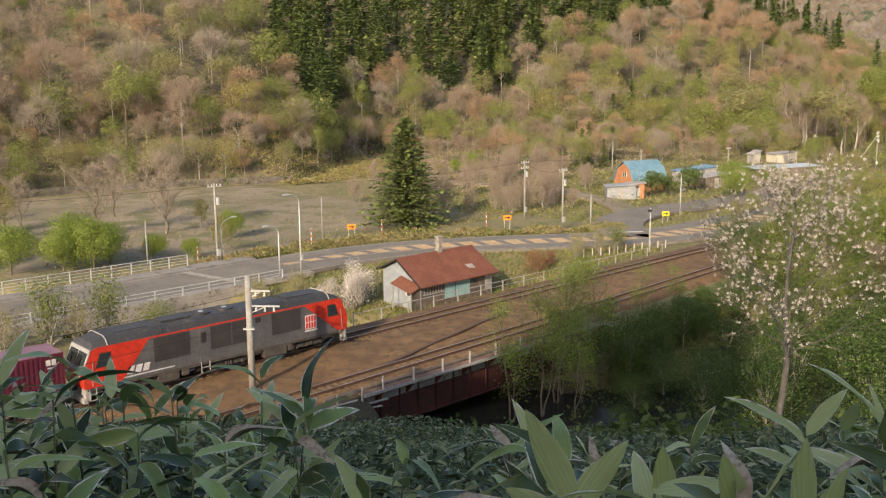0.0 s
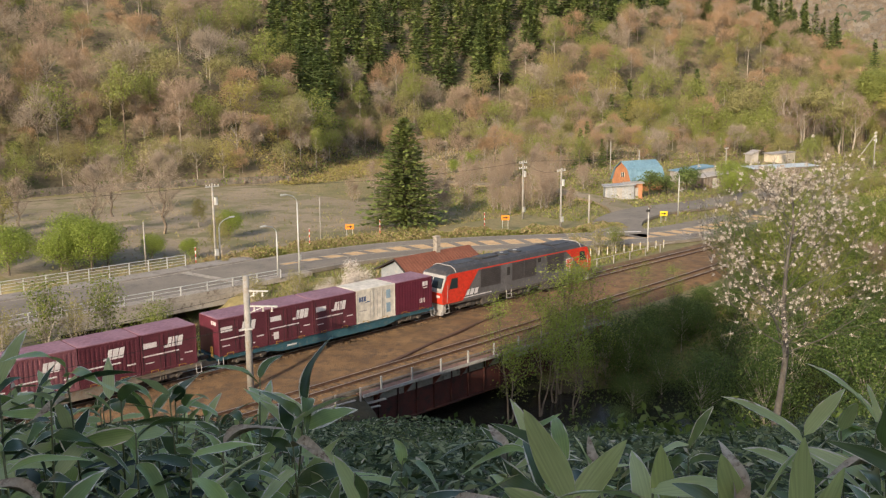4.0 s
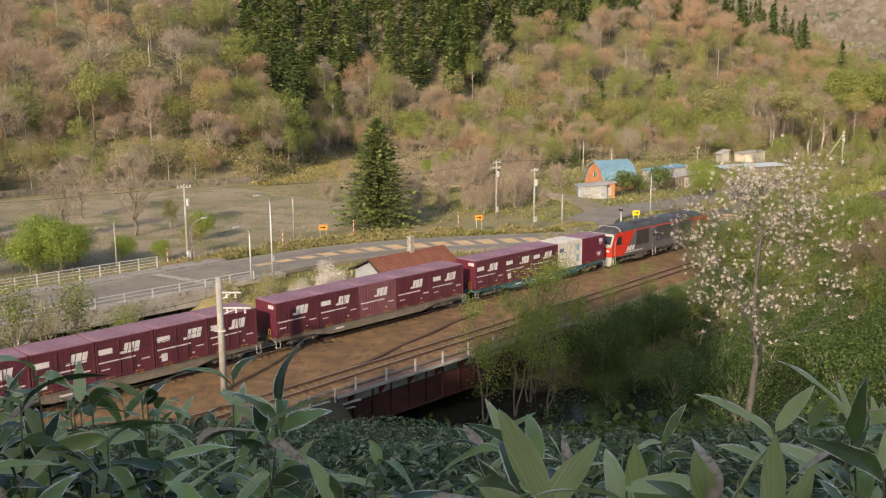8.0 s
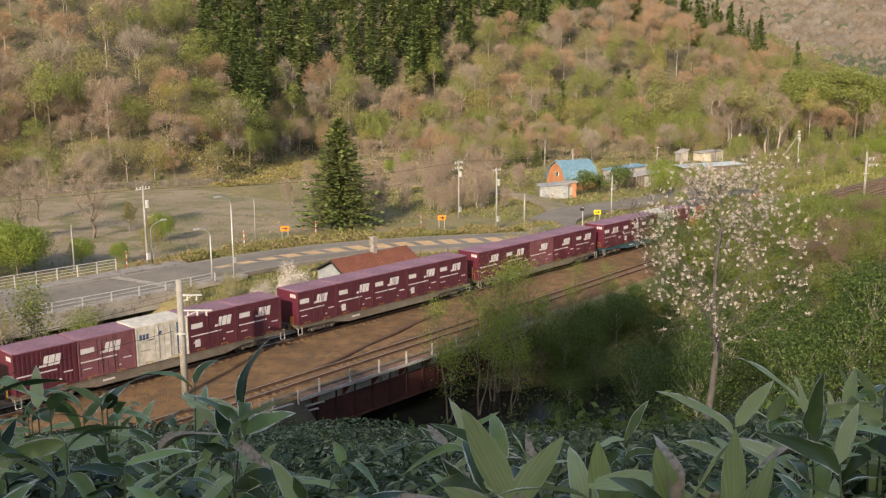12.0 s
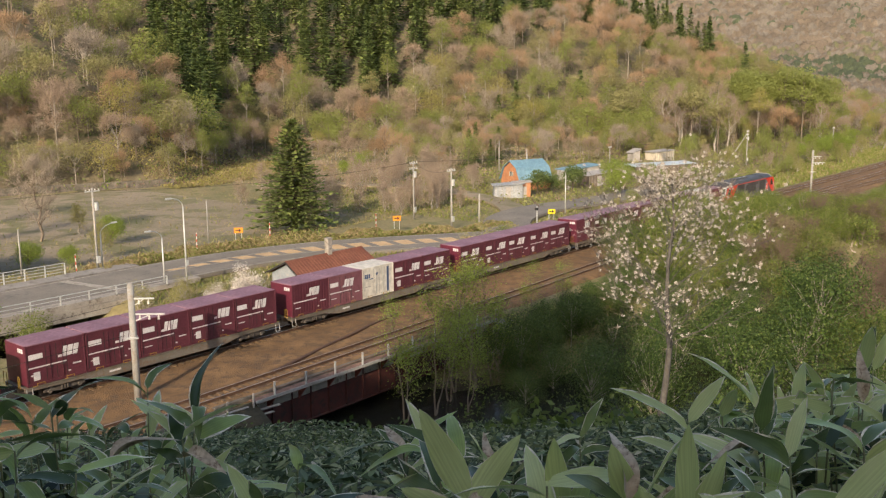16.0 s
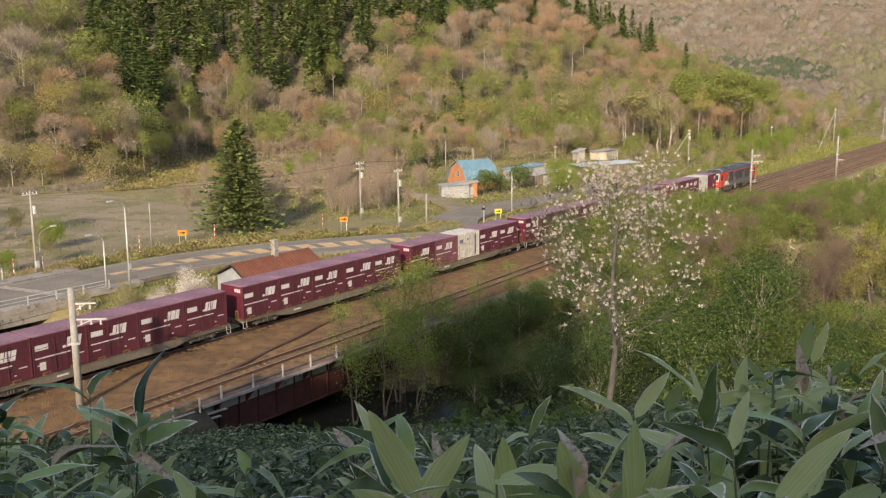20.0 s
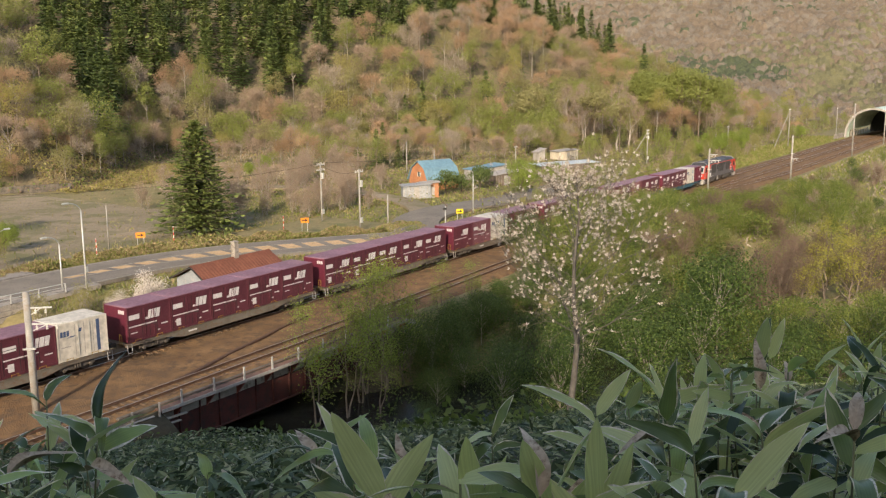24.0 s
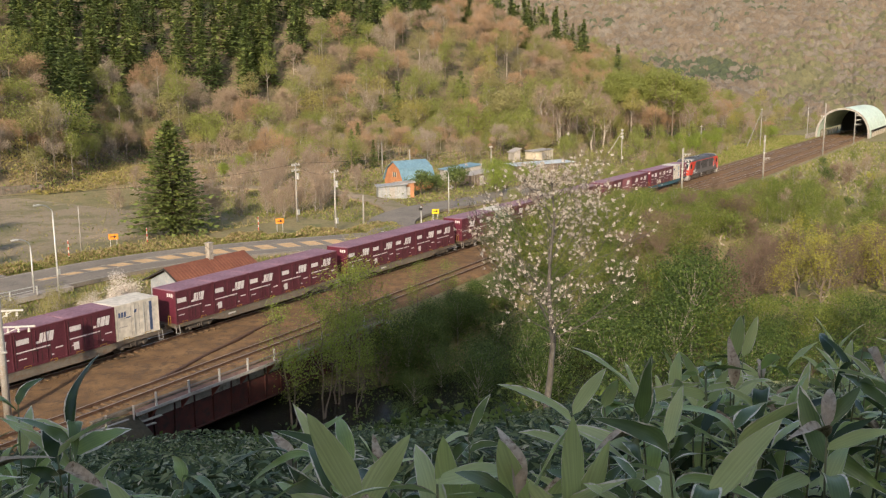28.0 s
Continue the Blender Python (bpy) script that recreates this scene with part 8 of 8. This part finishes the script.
def sasa_leaf(rng, length, width, droop, fold, twist, mats, curl=0.0, n=9):
    vs, fs, mi = [], [], []
    edge = (0.03 if rng.random() < 0.5 else 0.10) + 0.12 * rng.random() ** 2
    ragged = rng.random() < 0.5
    wave = rng.random(2) * 6
    for i in range(n + 1):
        t = i / n
        w = width * 0.5 * max(0.02, math.sin(math.pi * min(1, t ** 0.74)) ** 0.66 * (1 - 0.22 * t))
        cxp, czp = length * (t - 0.10 * droop * t * t), length * (0.10 * t - droop * t * t * 0.55)
        a = twist * t
        m0, m1 = (min(0.95, edge * (0.1 if rng.random() < 0.25 else 0.35 + 1.4 * rng.random()) * (4.5 if t > 0.8 and ragged else 1.0)) for k in range(2))
        for u in (-1, -1 + m0, 0, 1 - m1, 1):
            o, lift = u * w, fold * abs(u) * w + (curl * math.sin(6 * t) + 0.16 * math.sin(9 * t + wave[0 if u < 0 else 1])) * u * u * w
            vs.append((cxp, o * math.cos(a) - lift * math.sin(a), czp + o * math.sin(a) + lift * math.cos(a)))
    for i in range(n):
        for k in range(4):
            fs.append((5 * i + k, 5 * i + 5 + k, 5 * i + 6 + k, 5 * i + 1 + k))
            mi.append(1 if k in (0, 3) else 0)
    if mats is None:
        return np.array(vs), np.array(fs), np.array(mi)
    return np_mesh("sasa_leaf", np.array(vs), np.array(fs), mats, mi, True)


leaf_rng = np.random.default_rng(200)
LEAVES = [sasa_leaf(leaf_rng, 0.14 + 0.08 * leaf_rng.random(), 0.042 + 0.018 * leaf_rng.random(), 0.2 + 1.5 * leaf_rng.random(), 0.05 + 0.4 * leaf_rng.random(), leaf_rng.normal() * 0.6, [sasa_green, sasa_edge]) for i in range(12)]
LEAVES += [sasa_leaf(leaf_rng, 0.18 + 0.05 * leaf_rng.random(), 0.05, 0.1 + 0.6 * leaf_rng.random(), 0.3, leaf_rng.normal() * 0.4, [sasa_sunlit, sasa_edge]) for i in range(3)]
LEAVES += [sasa_leaf(leaf_rng, 0.16, 0.036, 0.5 + 0.6 * leaf_rng.random(), 0.8, leaf_rng.normal() * 1.2, [sasa_dry, sasa_dry], 0.5) for i in range(3)]
LEAVES += [sasa_leaf(leaf_rng, 0.24, 0.055, 0.05 + 0.2 * leaf_rng.random(), 0.25, leaf_rng.normal() * 0.25, [sasa_sunlit, sasa_edge], n=12) for i in range(3)]
ENV_AZ = [0, 5, 14, 20, 23, 27, 33, 37, 39, 43, 46, 52, 57, 61, 67, 72, 80]
ENV_EL = [-15, -14.5, -16.5, -18, -20.5, -22, -23, -24, -22.5, -22.8, -25, -24, -20.5, -19, -17.5, -16.5, -16]
plant_rng = np.random.default_rng(210)


def sasa_plant(az, el, r, leaves=8, big=1.0):
    """A culm whose top lies in that direction from the viewpoint, r metres off, with leaves at its upper nodes."""
    a = radians(az)
    x, y = EYE.x + r * math.cos(a), EYE.y + r * math.sin(a)
    top = EYE.z + r * math.tan(radians(el)) - 0.08
    base = on_ground(x, y)
    H = max(0.35, top - base)
    p = thing("bamboo_grass", pose(x, y, base), "bamboo grass with dark green pale-edged leaves", "bamboo grass", "bamboo grass round the viewpoint")
    bend = plant_rng.normal(size=2) * 0.05
    pts = [(bend[0] * (t ** 2), bend[1] * (t ** 2), H * t - (0.1 if t == 0 else 0)) for t in (0, 0.35, 0.7, 1.0)]
    g = Geo()
    for i in range(3):
        g.rod(pts[i], pts[i + 1], 0.005 - 0.0008 * i, 0.0042 - 0.0008 * i, 6)
    part("culm", g, sasa_culm, p, smooth=True)
    a0 = plant_rng.random() * 360
    for k in range(leaves):
        f = 1.0 - 0.5 * (k / leaves) ** 1.2
        q = Vector(pts[2]).lerp(Vector(pts[3]), (f - 0.7) / 0.3) if f > 0.7 else Vector(pts[1]).lerp(Vector(pts[2]), (f - 0.35) / 0.35)
        pale = az < 34 and plant_rng.random() < 0.25
        o = new("leaf", LEAVES[12 + k % 3 if pale else int(plant_rng.choice(len(LEAVES), p=np.array([56] * 12 + [84] * 3 + [25] * 3 + [0] * 3) / 999))])
        o.parent = p
        tilt = plant_rng.uniform(-72, -30) if k < 2 and plant_rng.random() < 0.6 else plant_rng.uniform(-50, 16)
        o.matrix_basis = pose(q.x, q.y, q.z, plant_rng.normal() * 24, tilt, a0 + k * 150 + plant_rng.normal() * 25)
        s = big * plant_rng.uniform(0.8, 1.2)
        o.scale = (s, s, s)
    return p


HERO_WEST = [(69.0, -14.6, 2.6), (71.6, -16.4, 2.4), (67.2, -17.0, 2.6), (63.3, -17.6, 2.8), (58.9, -17.0, 3.2), (56.7, -19.6, 3.0), (72.8, -19.1, 1.9), (70.2, -21.1, 1.7), (64.2, -21.3, 2.0), (60.7, -20.8, 2.3), (66.4, -18.9, 2.4),
             (53.9, -22.4, 3.3), (50.2, -22.2, 3.4), (49.8, -24.6, 2.2), (42.7, -22.2, 2.6), (40.9, -21.2, 2.6), (44.5, -24.0, 2.1), (37.1, -23.4, 2.6), (30.1, -20.6, 3.4), (32.4, -23.6, 1.5), (29.6, -23.4, 1.7), (25.9, -23.4, 1.5), (22.4, -21.6, 1.6), (23.2, -19.2, 2.5),
             (41.6, -21.2, 2.3), (39.6, -22.0, 2.2), (42.7, -22.8, 2.1), (38.2, -23.0, 2.1), (40.5, -23.8, 1.9), (43.9, -23.8, 2.0), (36.6, -24.0, 2.0), (57.6, -18.3, 2.5), (55.6, -20.2, 2.4)]
HERO_EAST = [(19.7, -18.2, 2.7), (17.6, -18.7, 2.4), (13.9, -16.6, 2.8), (9.6, -18.0, 2.4), (6.3, -15.2, 2.6), (15.4, -20.2, 2.0), (11.5, -19.2, 2.2), (7.7, -18.8, 2.0), (21.4, -21.0, 2.4), (23.9, -22.2, 1.7), (5.3, -22.9, 1.3), (12.3, -21.6, 1.7)]
for k, (az, el, r) in enumerate(HERO_WEST + HERO_EAST):
    sasa_plant(az, el, r * 1.08, 16, 1.05)
for az, el, r, lean in ((33.0, -24.6, 1.7, 26), (30.4, -25.6, 1.8, 8), (26.4, -25.6, 1.65, 22), (22.7, -24.2, 1.7, 6), (24.6, -25.0, 2.2, 34)):
    p = sasa_plant(az, el, r, 3, 0.8)
    tip = max((o.matrix_basis.translation for o in p.children if o.name.startswith("leaf")), key=lambda q: q.z)
    for k in range(3):
        o = new("leaf", LEAVES[18 + k])
        o.parent = p
        o.matrix_basis = pose(tip.x, tip.y, tip.z - 0.03 * k, 80 + plant_rng.normal() * 14, (lean, -lean - 14, lean + 30)[k] - 90, 110 + az + plant_rng.normal() * 12)
        o.scale = (0.95 - 0.12 * k, 1.25, 0.95)
for k in range(95):
    az = plant_rng.uniform(2, 76) if k < 60 else plant_rng.uniform(3, 21)
    if 24 < az < 57:
        continue
    sasa_plant(az, float(np.interp(az, ENV_AZ, ENV_EL)) + plant_rng.uniform(-3.0, 0.6), plant_rng.uniform(2.8, 4.6), 11, 0.9)
for k in range(44):
    az = plant_rng.uniform(57, 75) if k < 26 else plant_rng.uniform(4, 18)
    sasa_plant(az, float(np.interp(az, ENV_AZ, ENV_EL)) + plant_rng.uniform(-2.2, 1.0), plant_rng.uniform(2.7, 4.2), 11, 0.95)
for k in range(52):
    az = plant_rng.uniform(1, 78)
    r = 2.8 + 4.4 * plant_rng.random()
    el = float(np.interp(az, ENV_AZ, ENV_EL)) - plant_rng.uniform(0.5, 9)
    if 25 < az < 55 and plant_rng.random() < 0.5:
        continue
    sasa_plant(az, el, r, 10)

# lower layer of the same plants, filling the gaps; its colour carries the shade
under = [sasa_leaf(leaf_rng, 0.15 + 0.05 * leaf_rng.random(), 0.045, 0.3 + 0.9 * leaf_rng.random(), 0.15, leaf_rng.normal() * 0.5, None, n=4) for i in range(8)]
V, F, S, base = [], [], [], 0
for k in range(4800):
    az = plant_rng.uniform(-4, 82)
    r = 2.6 + 6.0 * plant_rng.random()
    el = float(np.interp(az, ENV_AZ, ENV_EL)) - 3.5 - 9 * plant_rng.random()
    x, y = EYE.x + r * math.cos(radians(az)), EYE.y + r * math.sin(radians(az))
    z = min(EYE.z + r * math.tan(radians(el)), on_ground(x, y) + 1.3)
    if z < on_ground(x, y) + 0.15:
        continue
    v, f, mi_ = under[k % 8]
    m = np.array(pose(x, y, z, plant_rng.normal() * 25, plant_rng.uniform(-45, 30), plant_rng.uniform(0, 360)))
    V.append(v @ m[:3, :3].T + m[:3, 3])
    F.append(f + base)
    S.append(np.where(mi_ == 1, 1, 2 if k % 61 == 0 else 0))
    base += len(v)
tagged(new("bamboo_grass_fill", np_mesh("bamboo_grass_fill", np.concatenate(V), np.concatenate(F), [sasa_shaded, sasa_shaded, sasa_dry], np.concatenate(S), True)), "thick lower layer of bamboo grass leaves, colour darkened as shade", "bamboo grass", kind="stuff")

# bamboo grass carpet on the slope below
c_rng = np.random.default_rng(220)
n = 200000
az = np.radians(c_rng.uniform(-12, 84, n))
r = 4.5 + 52 * c_rng.random(n) ** 0.66
px, py = EYE.x + r * np.cos(az), EYE.y + r * np.sin(az)
hill_p = (px - EYE.x) * HILL_N[0] + (py - EYE.y) * HILL_N[1]
ok = ((hill_p < 36) & (py < -15.5)) | ((px < 31.5) & (py < -11.6))
px, py, r = px[ok], py[ok], r[ok]
top = 0.85 + 0.3 * ridge_noise(px, py, 0.9, 2.0) + 0.2 * ridge_noise(px, py, 3.0, 1.0)
pz = height(px, py) + top * (1 - 0.6 * c_rng.random(len(px)) ** 2.2)
n = len(px)
c = np.column_stack([px, py, pz])
d = unit(np.column_stack([c_rng.normal(size=(n, 2)), c_rng.normal(size=n) * 0.45 + 0.25]))
w = unit(np.cross(d, c_rng.normal(size=(n, 3)) * 0.5 + [0, 0, 1]))
s = 0.115 * (0.6 + 0.7 * c_rng.random((n, 1)))
v = np.stack([c - d * s * 0.7, c + w * s * 0.22, c + d * s - [0, 0, 0.3] * s, c - w * s * 0.22], 1).reshape(-1, 3)
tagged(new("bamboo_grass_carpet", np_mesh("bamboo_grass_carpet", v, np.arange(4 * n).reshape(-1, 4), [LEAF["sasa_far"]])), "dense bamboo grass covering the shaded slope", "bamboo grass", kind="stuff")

# unseen trees added on the slope behind the viewpoint
for k in range(12):
    a = radians(plant_rng.uniform(228, 262))
    r = plant_rng.uniform(22, 46)
    x, y = EYE.x + r * math.cos(a), EYE.y + r * math.sin(a)
    tree("edge_green", x, y, "unseen leafy tree added on the slope behind the viewpoint", plant_rng.uniform(0.6, 0.85), plant_rng.uniform(0, 360), name="broadleaf_tree", group="trees behind the viewpoint")

# unseen row west of the viewpoint, added to shade the bank and girder
for k in range(21):
    x = -38 + k * 1.75
    y = -31 + plant_rng.normal() * 0.8
    gz0 = on_ground(x, y)
    if gz0 < 20.5:
        tree("shade_tree", x, y, "unseen leafy tree added west of the viewpoint for its shade", 1.0, plant_rng.uniform(0, 360), name="broadleaf_tree", group="trees behind the viewpoint", sz=(21.9 - gz0) / 9.7)
# unseen tall group, added to keep the sun off the gully bushes
for k in range(22):
    x, y = plant_rng.uniform(-36, -12), plant_rng.uniform(-53, -45)
    tree("shade_tree", x, y, "unseen leafy tree added on the slope behind the viewpoint", 0.95, plant_rng.uniform(0, 360), name="broadleaf_tree", group="trees behind the viewpoint", sz=(40.5 - on_ground(x, y)) / 9.7)

motions()
